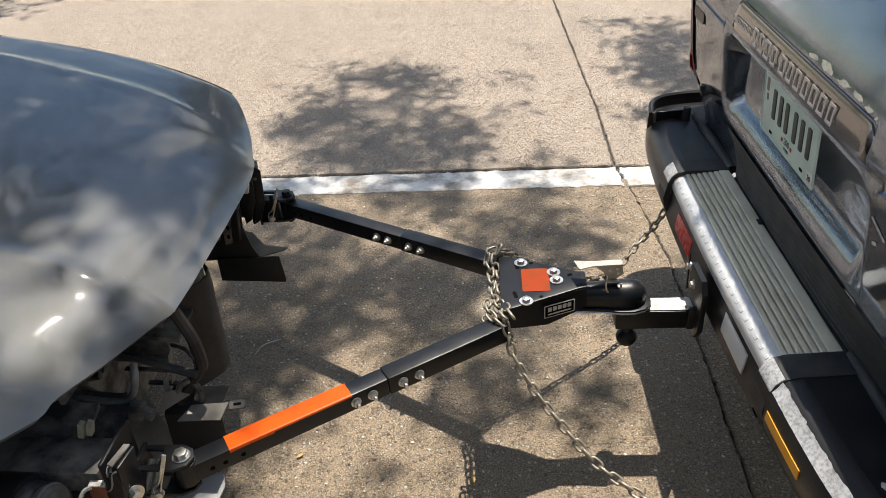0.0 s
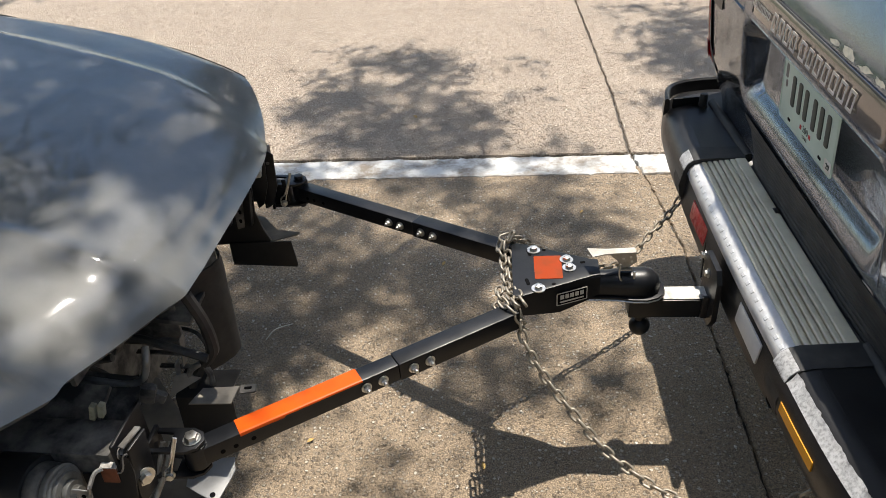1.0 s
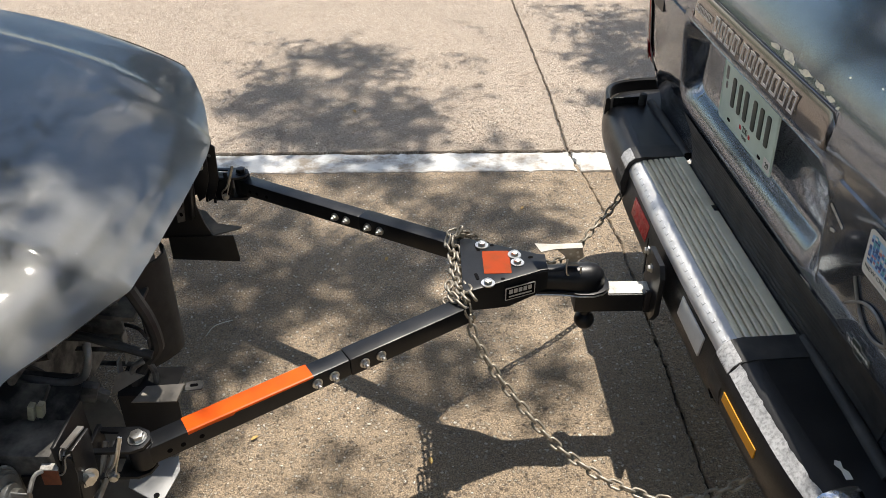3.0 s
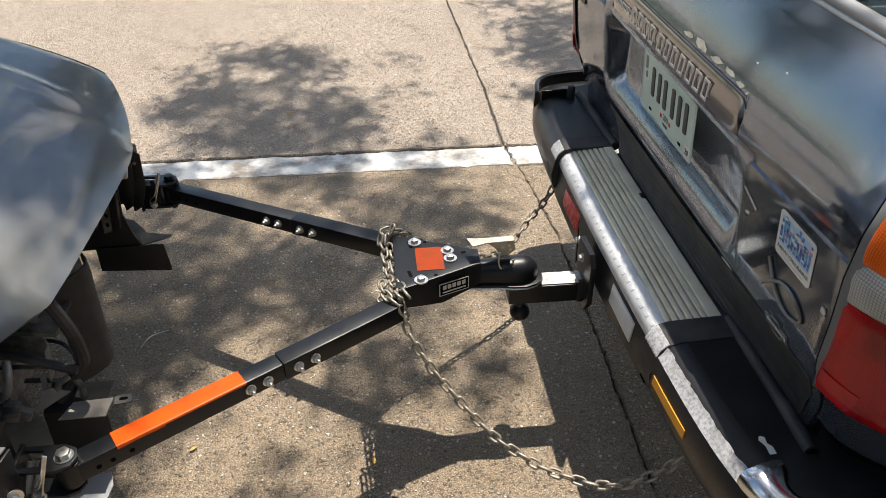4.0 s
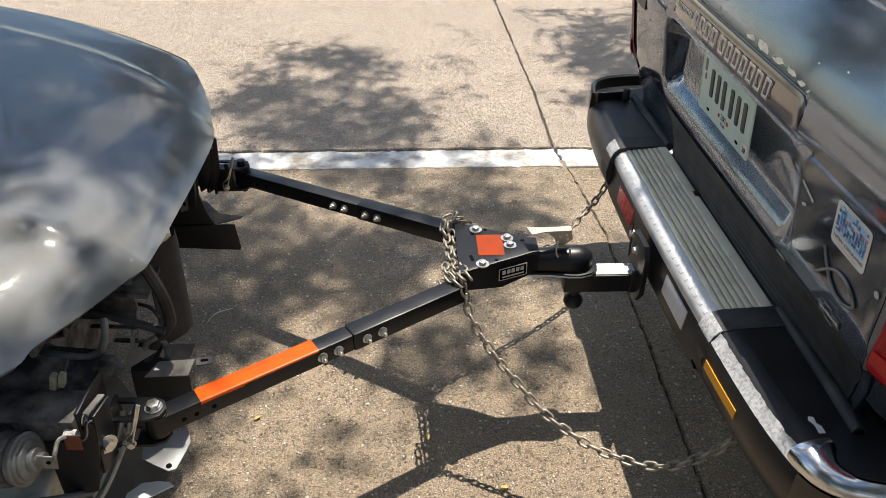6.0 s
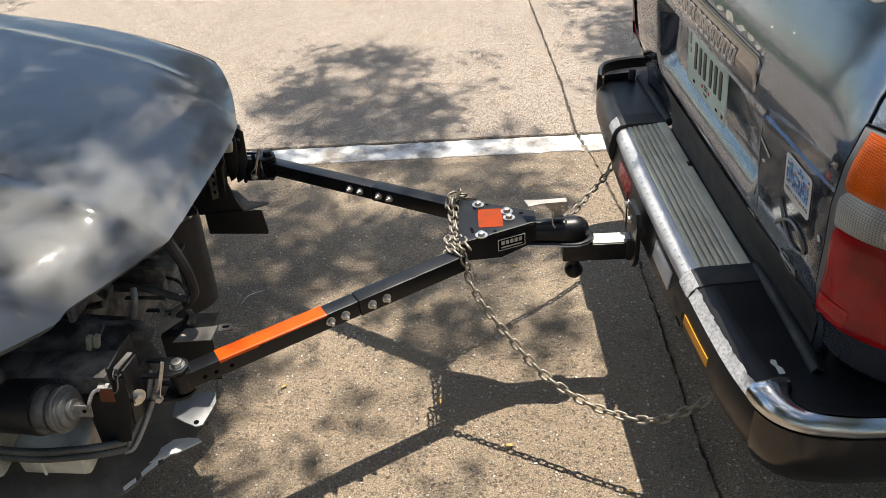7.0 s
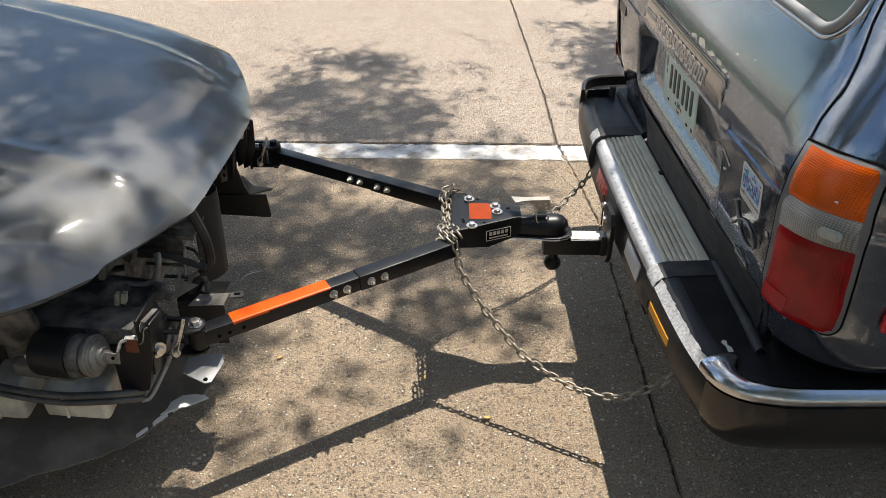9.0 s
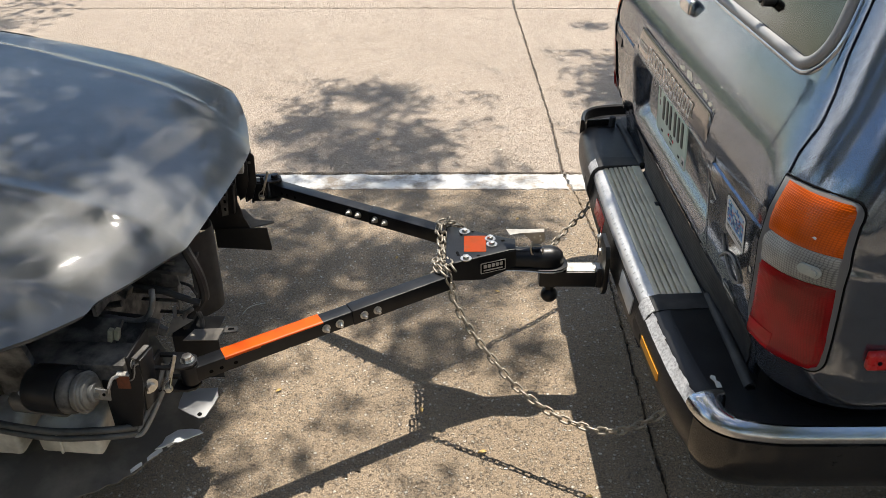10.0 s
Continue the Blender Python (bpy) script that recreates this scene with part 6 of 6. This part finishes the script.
# ledge over the near flap, its sunlit top painted paler, and slotted tab
bm = prism(bmesh.new(), [(-0.048, -0.022), (-0.03, 0.018), (0.045, 0.026), (0.040, -0.018)], axes(W(-0.655, -0.455, 0.392), (1, 0, 0), (0, 1, 0.15)), 0.003, 0.001)
part("ledge", bm, M_DUSTY, car, "ledge coloured pale as if sunlit")
bm = prism(bmesh.new(), rounded(0.034, 0.022, 0.004, 3), axes(W(-0.588, -0.440, 0.398), (1, 0.2, 0), (0, 1, 0.1)), 0.003, 0.001)
tab = part("slotted_tab", bm, M_GRIME, car)
part("slot", prism(bmesh.new(), rounded(0.016, 0.007, 0.003, 3), axes(W(-0.588, -0.440, 0.4012), (1, 0.2, 0), (0, 1, 0.1)), 0.0006), M_SUV_IN, tab, smooth=False)
# wiring and brackets in the dark bay
rnd = random.Random(21)
for k in range(15):
    x, z = rnd.uniform(-1.12, -0.80), rnd.uniform(0.46, 0.62)
    y = -0.46 + 0.10 * rnd.random() + 0.2 * (z - 0.46)
    pts, p = [], Vector((x, y, z))
    head = Vector((rnd.uniform(-1, 1), rnd.uniform(-0.3, 0.3), rnd.uniform(-0.6, 0.6)))
    for _ in range(5):
        pts.append(W(*p))
        head = (head + 0.7 * Vector((rnd.uniform(-1, 1), rnd.uniform(-0.5, 0.5), rnd.uniform(-1, 1)))).normalized()
        p = p + head * rnd.uniform(0.03, 0.06)
    part("loom", tube(bmesh.new(), smooth_path(pts, 5), rnd.choice((0.004, 0.006, 0.009)), 8), rnd.choice((M_GRIME, M_DUSTY, M_RUBBER)), car)
for k in range(9):
    at = W(rnd.uniform(-1.12, -0.84), rnd.uniform(-0.46, -0.38), rnd.uniform(0.47, 0.58))
    bm = box(bmesh.new(), at, (rnd.uniform(0.03, 0.07), rnd.uniform(0.012, 0.03), rnd.uniform(0.02, 0.05)), Euler((rnd.uniform(-0.4, 0.4), rnd.uniform(-0.5, 0.5), rnd.uniform(-0.5, 0.5))).to_matrix(), 0.004)
    part("bracket", bm, rnd.choice((M_GRIME, M_DUSTY)), car)
# retainer flaps beside the rails
bm = bmesh.new()
grid(bm, [[W(x, -0.459, 0.255 + 0.02 * (x + 0.74)), W(x, -0.455, 0.32), W(x, -0.451, 0.385), W(x, -0.435, 0.397), W(x + 0.004, -0.385, 0.401 + 0.10 * max(0, -0.69 - x))] for x in (-0.74, -0.70, -0.681, -0.642, -0.622)])
thicken(bm, 0.003)
part("retainer_flap", bm, M_BLACK, car, "black plastic bumper retainer with a sunlit ledge")
bm = prism(bmesh.new(), [(-0.819, 0.335), (-0.645, 0.337), (-0.637, 0.262), (-0.640, 0.252), (-0.760, 0.259), (-0.820, 0.262)], ROAD @ axes(Vector((0, 0.198, 0)), (1, 0, 0), (0, 0, 1)), 0.004, 0.001)
part("retainer_flap", bm, M_BLACK, car, "upright black plastic bumper retainer")
# top of the black flap, made pale for the sun on it
bm = prism(bmesh.new(), [(-0.790, 0.202), (-0.699, 0.206), (-0.638, 0.236), (-0.632, 0.246), (-0.656, 0.252), (-0.700, 0.262), (-0.722, 0.290), (-0.750, 0.330), (-0.790, 0.345)], ROAD @ Matrix.Translation((0, 0, 0.330)), 0.004, 0.001)
part("curled_flap", bm, M_DUSTY, car, "ledge coloured pale as if sunlit, with a curved torn edge")
side_m = ROAD @ axes(Vector((0, 0.205, 0)), (1, 0, 0), (0, 0, 1))
bm = prism(bmesh.new(), [(-0.90, 0.325), (-0.70, 0.333), (-0.716, 0.372), (-0.730, 0.430), (-0.722, 0.545), (-0.735, 0.600), (-0.86, 0.60), (-0.93, 0.42)], side_m, 0.006, 0.001)
neck = part("side_support", bm, M_BLACK, car, "black moulded side support")
bm = bmesh.new()
prism(bm, [(-0.782, 0.385), (-0.762, 0.390), (-0.752, 0.482), (-0.760, 0.492), (-0.780, 0.470)], ROAD @ axes(Vector((0, 0.190, 0)), (1, 0, 0), (0, 0, 1)), 0.004, 0.001)
slotted = part("slotted_bracket", bm, M_GRIME, neck, "dusty slotted bracket")
for z in (0.412, 0.440, 0.466):
    part("slot", prism(bmesh.new(), rounded(0.008, 0.012, 0.0035, 3), ROAD @ axes(Vector((-0.768 + 0.1 * (z - 0.412), 0.1850, z)), (1, 0, 0), (0, 0, 1)), 0.0006), M_SUV_IN, slotted, smooth=False)
for x, z0, z1, y in ((-0.796, 0.40, 0.47, 0.186), (-0.738, 0.395, 0.50, 0.192)):
    part("rib", box(bmesh.new(), W(x, y, (z0 + z1) / 2), (0.010, 0.022, z1 - z0), Euler((0, 0.12, 0)).to_matrix(), 0.002), M_BLACK, neck)
for y, x0, z0, z1 in ((0.285, -0.716, 0.405, 0.548), (0.318, -0.700, 0.385, 0.552)):
    bm = prism(bmesh.new(), [(x0 - 0.030, z0 - 0.012), (x0 - 0.012, z0), (x0 + 0.008, z0 + 0.06), (x0 + 0.012, z1 - 0.01), (x0, z1), (x0 - 0.05, z1)], ROAD @ axes(Vector((0, y, 0)), (1, 0, 0), (0, 0, 1)), 0.004, 0.001)
    plate = part("lamp_plate", bm, M_BLACK, car, "black headlamp mounting plate")
    part("hole", cyl(bmesh.new(), W(x0 - 0.006, y - 0.0042, z1 - 0.035), W(x0 - 0.006, y - 0.0048, z1 - 0.035), 0.005, n=12), M_METAL, plate)
bm = bmesh.new()
box(bm, W(-0.745, 0.30, 0.545), (0.05, 0.07, 0.09), Euler((0, 0.1, 0.1)).to_matrix(), 0.012, 3)
box(bm, W(-0.725, 0.335, 0.500), (0.012, 0.09, 0.09), Euler((0.1, 0, 0)).to_matrix(), 0.003)
part("lamp_mount", bm, M_GRIME, car, "black headlamp mounting")
bm = box(bmesh.new(), W(-0.724, 0.256, 0.532), (0.03, 0.04, 0.040), Euler((0.3, 0, 0.2)).to_matrix(), 0.008, 3)
part("clip", bm, M_TANK, car)
# torn undertray with edges out in the sun
def tray_edge(f):
    return smooth_path([W(-1.30, -0.93, 0.15), W(-1.07, -0.84, 0.15), W(-0.852, -0.735, 0.15), W(-0.762, -0.634, 0.152), W(-0.70, -0.556, 0.155), W(-0.67, -0.50, 0.157)], 8)[f]


bm = bmesh.new()
rows = []
for i in range(41):
    e = tray_edge(i)
    jag = 0.012 * noise.noise((i * 0.9, 2.0, 0.5)) + 0.008 * noise.noise((i * 2.3, 5.0, 0.5))
    d = Vector((0.45, -0.9, 0)) * jag
    rows.append([e + d, e + Vector((-0.05, 0.06, 0.012)), e + Vector((-0.12, 0.14, 0.03)), e + Vector((-0.25, 0.28, 0.05)), e + Vector((-0.42, 0.40, 0.06))])
grid(bm, rows)
thicken(bm, 0.004)
part("undertray", bm, M_TRAY, car, "torn dusty plastic undertray hanging low")
# white slivers stand for sunlight along the tray's torn edge
for i0, i1, w in ((19, 21, 0.006), (22, 25, 0.008), (26, 28, 0.005)):
    bm = bmesh.new()
    grid(bm, [[tray_edge(i) + Vector((0.45, -0.9, 0)) * 0.004 + Vector((0, 0, 0.006)), tray_edge(i) + Vector((-0.45, 0.9, 0)) * w * (0.4 + 0.6 * math.sin(math.pi * (i - i0 + 0.3) / (i1 - i0 + 0.6))) + Vector((0, 0, 0.010))] for i in range(i0, i1 + 1)])
    thicken(bm, 0.002)
    part("sunlit_edge", bm, M_WHITE, car, "torn undertray edge, whitened as if sunlit")
bm = bmesh.new()
fm = axes(W(-0.676, -0.532, 0.235), (1, 0.0, -0.05), (0, 1, 0.12))
prism(bm, [(-0.046, 0.040), (-0.047, 0.0), (-0.043, -0.024), (-0.01, -0.040), (0.020, -0.052), (0.034, -0.046), (0.044, 0.0), (0.047, 0.022), (0.036, 0.052), (0.0, 0.046)], fm, 0.003, 0.001)
flap = part("torn_flap", bm, M_GREY, car, "pale torn plastic flap with a hole")
part("hole", cyl(bmesh.new(), fm @ Vector((0.018, -0.040, 0.0028)), fm @ Vector((0.018, -0.040, 0.0040)), 0.006, n=14), M_SUV_IN, flap)
# sunlit piece of the tray; the sunlight is put into its white colour
strip = [W(x, y, 0.0) for x, y in ((-0.732, -0.558), (-0.700, -0.554), (-0.676, -0.557), (-0.664, -0.567), (-0.690, -0.584), (-0.712, -0.600), (-0.730, -0.604), (-0.748, -0.618), (-0.770, -0.628), (-0.758, -0.606), (-0.756, -0.584))]
bm = prism(bmesh.new(), [(p.x, p.y) for p in strip], Matrix.Translation((0, 0, 0.162)), 0.003, 0.001)
part("sunlit_strip", bm, M_WHITE, car, "torn strip of undertray, whitened as if sunlit")

# ---- street tree ----
tree = thing("street_tree", (-2.7, -4.2, 0.0), "broad oak with an open spreading crown over the road", "tree")
bm = bmesh.new()
trunk_top = Vector((-2.3, -3.2, 3.0))
tube(bm, smooth_path([(-2.7, -4.2, -0.05), (-2.65, -4.1, 0.5), (-2.5, -3.8, 1.8), trunk_top], 5), 0.30, 12, taper=0.6)
part("trunk", bm, M_BARK, tree)
rnd = random.Random(11)
for ex, ey, ez in ((-1.0, 0.5, 6.2), (0.8, 1.2, 6.6), (1.9, -0.6, 6.2), (-3.2, 0.6, 6.4), (0.2, 3.2, 6.9), (-1.6, 3.0, 6.8)):
    e = Vector((ex, ey, ez))
    mid = trunk_top.lerp(e, 0.45) + Vector((rnd.uniform(-0.3, 0.3), rnd.uniform(-0.3, 0.3), 0.5))
    tube(bm := bmesh.new(), smooth_path([trunk_top + Vector((0, 0, -0.2)), mid, e], 7), 0.14, 8, taper=0.16)
    part("limb", bm, M_BARK, tree)


SUNLIT_GAPS = [(-0.94, -0.52, 0.065), (-0.93, -0.605, 0.065), (-0.868, -0.626, 0.07), (-0.80, -0.694, 0.06), (-0.82, -0.56, 0.05), (-0.778, -0.50, 0.042), (-0.965, -0.80, 0.07), (-0.925, -0.765, 0.055), (-0.97, -0.86, 0.07), (-0.89, -0.81, 0.055), (-1.05, -0.72, 0.045), (-1.047, -0.883, 0.065), (-0.965, -0.914, 0.065), (-1.105, -0.786, 0.05), (-1.206, -0.64, 0.045), (-1.38, -0.30, 0.09), (-1.25, -0.45, 0.06), (-1.46, -0.14, 0.08), (-1.30, -0.62, 0.05)]


def shade(x, y):
    """How thick the crown stands between the sun and this spot of ground."""
    n = noise.noise((x * 3.1, y * 3.1, 5.0)) + 0.9 * noise.noise((x * 7.0, y * 7.0, 9.0)) + 0.55 * noise.noise((x * 13.0, y * 13.0, 2.0))

    def blob(cx, cy, rx, ry):
        return math.exp(-(((x - cx) / rx) ** 2 + ((y - cy) / ry) ** 2))
    d = -0.75
    d += 0.98 * min(1, 1.35 * blob(-0.30, 0.62, 1.0, 0.55))
    d += 1.0 * min(1, 1.4 * blob(-0.60, 2.0, 0.46, 0.62))
    d += 0.85 * blob(-0.25, 1.48, 0.75, 0.18)
    d += 1.05 * min(1, 1.4 * blob(1.05, 2.5, 0.42, 0.9))
    d += 1.25 * min(1, 1.6 * blob(-1.62, 0.10, 0.80, 0.50))
    d += 1.7 * min(1, 1.6 * blob(-1.75, -0.95, 0.62, 0.45))
    d += 1.7 * min(1, 1.7 * blob(-1.05, -0.55, 0.32, 0.62))
    d += 1.2 * min(1, 1.3 * blob(1.45, -0.3, 0.60, 1.2))
    d += 2.0 * min(1, 1.7 * blob(1.7, -2.5, 1.7, 0.95))
    d -= 0.30 * blob(-0.05, -0.50, 0.42, 0.40)
    d += 0.8 * blob(-0.12, -0.03, 0.30, 0.17) + 0.6 * blob(-0.18, -0.66, 0.07, 0.10)
    d += 0.55 * blob(-0.33, -0.42, 0.09, 0.10) + 0.5 * blob(-0.02, -0.62, 0.08, 0.16)
    d -= 0.3 * blob(0.25, 0.6, 0.25, 0.4)
    d -= 0.65 * blob(-0.33, -0.68, 0.24, 0.28) + 1.5 * blob(-0.64, -0.40, 0.13, 0.13)
    d += 0.8 * blob(-0.40, -0.52, 0.06, 0.10)
    d += 1.35 * blob(-0.09, -0.585, 0.055, 0.13) + 1.2 * blob(-0.375, -0.325, 0.07, 0.06) + 0.5 * blob(-0.42, -0.56, 0.10, 0.06)
    n *= 0.85
    for cx, cy, r in SUNLIT_GAPS:
        q = math.hypot(x - cx, y - cy) / r
        if q < 1.5:
            clear = min(1, (1.5 - q) / 0.5)
            d, n = d * (1 - clear) - 1.0 * clear, n * (1 - clear)
    return d + n


leaf_p, leaf_f = [], []
SH = Vector((SUN_DIR.x / SUN_DIR.z, SUN_DIR.y / SUN_DIR.z, 1.0))


def clump(c, n, spread, size):
    for _ in range(n):
        p = c + Vector((rnd.gauss(0, spread), rnd.gauss(0, spread), rnd.gauss(0, spread * 0.7)))
        a, b = rnd.uniform(0, 6.283), rnd.gauss(0, 0.5)
        u = Vector((math.cos(a), math.sin(a), b)).normalized()
        v = u.cross(Vector((rnd.gauss(0, 0.4), rnd.gauss(0, 0.4), 1))).normalized()
        L, W = size * rnd.uniform(0.7, 1.3), size * rnd.uniform(0.25, 0.42)
        k = len(leaf_p)
        leaf_p.extend((p - u * L * 0.5, p + v * W * 0.5 + u * L * 0.05, p + u * L * 0.5, p - v * W * 0.5 + u * L * 0.05))
        leaf_f.append((k, k + 1, k + 2, k + 3))


step = 0.085
for i in range(-30, 24):
    for j in range(-38, 46):
        gx, gy = i * step + rnd.uniform(-0.5, 0.5) * step, j * step + rnd.uniform(-0.5, 0.5) * step
        thick = min(1.0, shade(gx, gy) * 1.5)
        if thick > 0.05:
            h = rnd.uniform(4.6, 6.8)
            clump(Vector((gx, gy, 0)) + SH * h, int(4 + 24 * thick), 0.065, 0.085)
for i in range(-26, 22):
    for j in range(-16, 16):
        gx, gy = (i + rnd.random()) * 0.26, (j + rnd.random()) * 0.26
        if (gx < -2.45 or gx > 2.05) and not (gx < 0 and gy > 1.4) and rnd.random() < 0.85:
            clump(Vector((gx, gy, 0)) + SH * rnd.uniform(4.6, 6.8), 12, 0.16, 0.17)
# unseen extra foliage, added to shape what the hood mirrors
for _ in range(330):
    gx, gy = rnd.uniform(-8.5, -3.6), rnd.uniform(0.2, 4.6)
    clump(Vector((gx, gy, 0)) + SH * rnd.uniform(4.6, 7.4), 22, 0.24, 0.17)
# unseen canopy on the camera side, added to cut the sky light
for _ in range(420):
    gx, gy = rnd.uniform(-7.0, 3.5), rnd.uniform(-8.0, -2.5)
    clump(Vector((gx, gy, rnd.uniform(3.3, 7.5))), 16, 0.26, 0.16)
me = bpy.data.meshes.new("crown")
me.from_pydata([p - Vector((-2.7, -4.2, 0.0)) for p in leaf_p], [], leaf_f)
me.materials.append(M_LEAF)
crown = new("crown", me)
crown.parent = tree
crown["kind"] = "stuff"


# ---- across the road: grass verge and a second oak, both seen mirrored in the paint ----
M_GRASS = Mat("dry_grass", (0.06, 0.08, 0.03), 0.9).worn((0.05, 0.075, 0.025), (0.15, 0.14, 0.07), 0.7, 3, (0.8, 0.95), 90, 0.8).m
bm = bmesh.new()
grid(bm, [[(x, y, 0.03 + 0.03 * noise.noise((x, y, 0.0)) + (0.05 if y > 13.5 else -0.03)) for x in [k - 24 for k in range(0, 49, 2)]] for y in (13.02, 13.6, 14.5, 16, 18, 22, 30)])
verge = part("verge", bm, M_GRASS, label="mown green grass verge along the road", kind="structure")
verge["category"] = "grass"


def far_oak(x0, y0, label):
    global leaf_p, leaf_f
    at = Vector((x0, y0, 0.05))
    oak = thing("street_tree", at, label, "tree", "oaks along the road")
    top = at + Vector((0.2, -0.1, 3.0))
    part("trunk", tube(bmesh.new(), smooth_path([at + Vector((0, 0, -0.05)), at + Vector((0.05, 0, 1.3)), top], 5), 0.26, 12, taper=0.65), M_BARK, oak)
    for dx, dy, dz in ((-1.7, 0.4, 6.0), (1.5, -0.6, 6.3), (0.2, 1.0, 7.4), (-0.4, -1.2, 6.6)):
        e = at + Vector((dx, dy, dz))
        part("limb", tube(bmesh.new(), smooth_path([top - Vector((0, 0, 0.2)), top.lerp(e, 0.5) + Vector((0, 0, 0.3)), e], 6), 0.12, 8, taper=0.2), M_BARK, oak)
    leaf_p, leaf_f = [], []
    for _ in range(330):
        u = Vector((rnd.gauss(0, 1), rnd.gauss(0, 1), rnd.gauss(0, 1))).normalized() * rnd.uniform(0.4, 1.0)
        clump(at + Vector((0.2 + 2.7 * u.x, 2.0 * u.y, 6.1 + 3.0 * u.z)), 24, 0.28, 0.24)
    me = bpy.data.meshes.new("crown")
    me.from_pydata([p - at for p in leaf_p], [], leaf_f)
    me.materials.append(M_LEAF)
    crown = new("crown", me)
    crown.parent = oak
    crown["kind"] = "stuff"


far_oak(-15.0, 20.0, "dark green oak with a full crown on the grass verge")
far_oak(5.6, 14.8, "tall dark green oak beside another on the verge")
# hedge out of view, added to darken reflections and fill light
hedge = thing("hedge", (-1.0, -6.6, 0.0), "unseen tall hedge added on the near side to block sky light", "hedge")
leaf_p, leaf_f = [], []
for _ in range(1250):
    c = Vector((rnd.uniform(-20, 7), -6.6 + rnd.gauss(0, 0.35), rnd.uniform(0.15, 3.6 + 0.5 * math.sin(_))))
    clump(c, 15, 0.27, 0.28)
me = bpy.data.meshes.new("foliage")
me.from_pydata([p - Vector((-1.0, -6.6, 0.0)) for p in leaf_p], [], leaf_f)
me.materials.append(M_LEAF)
foliage = new("foliage", me)
foliage.parent = hedge
foliage["kind"] = "stuff"


# ---- litter on the road ----
M_DRYLEAF = Mat("dry_leaf", (0.55, 0.36, 0.10), 0.7).worn((0.6, 0.42, 0.14), (0.35, 0.2, 0.07), 0.8, 60, (0.6, 0.8)).m
rnd = random.Random(8)


def fallen_leaf(x, y, length, turn, label):
    bm = bmesh.new()
    rows = []
    for i in range(9):
        f = i / 8
        w = length * 0.24 * math.sin(math.pi * min(1, f * 0.94 + 0.06)) ** 0.7
        rows.append([Vector((length * (f - 0.5), k * w, 0.003 + 0.10 * length * (abs(k) ** 1.5) + 0.08 * length * math.sin(f * 3))) for k in (-1, -0.5, 0, 0.5, 1)])
    grid(bm, rows)
    thicken(bm, 0.0006)
    bmesh.ops.transform(bm, matrix=pose(x, y, 0.0, 0, 0, turn), verts=bm.verts)
    top = part("fallen_leaf", bm, M_DRYLEAF, None, label)
    top["category"] = "leaf"
    top["group"] = "fallen leaves"


for x, y, l, a in ((0.057, -0.468, 0.026, 20), (-0.12, -0.30, 0.022, 100), (-0.56, -0.22, 0.020, 40), (0.12, 0.32, 0.018, 160), (-0.26, 0.55, 0.022, 75), (0.33, -0.62, 0.02, 10), (-0.45, 1.7, 0.03, 120), (0.22, 0.86, 0.02, 60)):
    fallen_leaf(x, y, l, a, "small curled yellow-brown dry leaf on the concrete")
bm = tube(bmesh.new(), smooth_path([(-0.770, 0.172, 0.004), (-0.755, 0.205, 0.010), (-0.735, 0.228, 0.006), (-0.705, 0.243, 0.004)], 6), 0.0016, 6)
twig = part("twig", bm, M_TANK, None, "thin pale curved twig lying on the concrete")
twig["category"] = "twig"
bm = bmesh.new()
for _ in range(420):
    x, y = rnd.uniform(-1.1, 0.9), rnd.uniform(-0.9, 1.1)
    r = rnd.uniform(0.0015, 0.0042)
    bmesh.ops.create_icosphere(bm, subdivisions=1, radius=r, matrix=Matrix.Translation((x, y, r * 0.45 - (0.004 if x > 0.53 else 0))) @ Matrix.Diagonal((rnd.uniform(0.8, 1.5), rnd.uniform(0.7, 1.1), rnd.uniform(0.5, 0.8), 1)))
for x, y, r in ((-0.707, -0.640, 0.006), (-0.700, -0.623, 0.005), (-0.690, -0.611, 0.004)):
    bmesh.ops.create_icosphere(bm, subdivisions=2, radius=r, matrix=Matrix.Translation((x, y, r * 0.4)) @ Matrix.Diagonal((1.2, 0.9, 0.7, 1)))
grit = part("loose_grit", bm, Mat("pale_grit", (0.5, 0.45, 0.37), 0.8).worn((0.62, 0.57, 0.48), (0.25, 0.2, 0.15), 0.9, 6, (0.7, 0.9)).m, None, "loose pale grit and pebbles on the road", kind="stuff")
grit["category"] = "gravel"

far_oak(1.3, 14.6, "dark green oak with low limbs on the verge")
far_oak(-2.4, 15.8, "dark green oak standing farther back on the verge")
# oaks out of view, added to block low sky from reflections and shade
far_oak(-17.5, 1.2, "unseen oak added at the far end of the pavement to hide low sky")
far_oak(-18.4, 5.2, "unseen oak added next to another at the pavement end")
far_oak(-11.0, -7.6, "unseen oak added behind the hedge to block sky light")
far_oak(-6.6, -4.9, "unseen oak added above the hedge to block sky light")
far_oak(-6.4, -10.8, "unseen oak added back from the hedge to block sky light")
far_oak(-2.4, -10.4, "unseen oak with a low crown, added to block sky light")
far_oak(2.2, -8.8, "unseen broad oak added to block sky light")
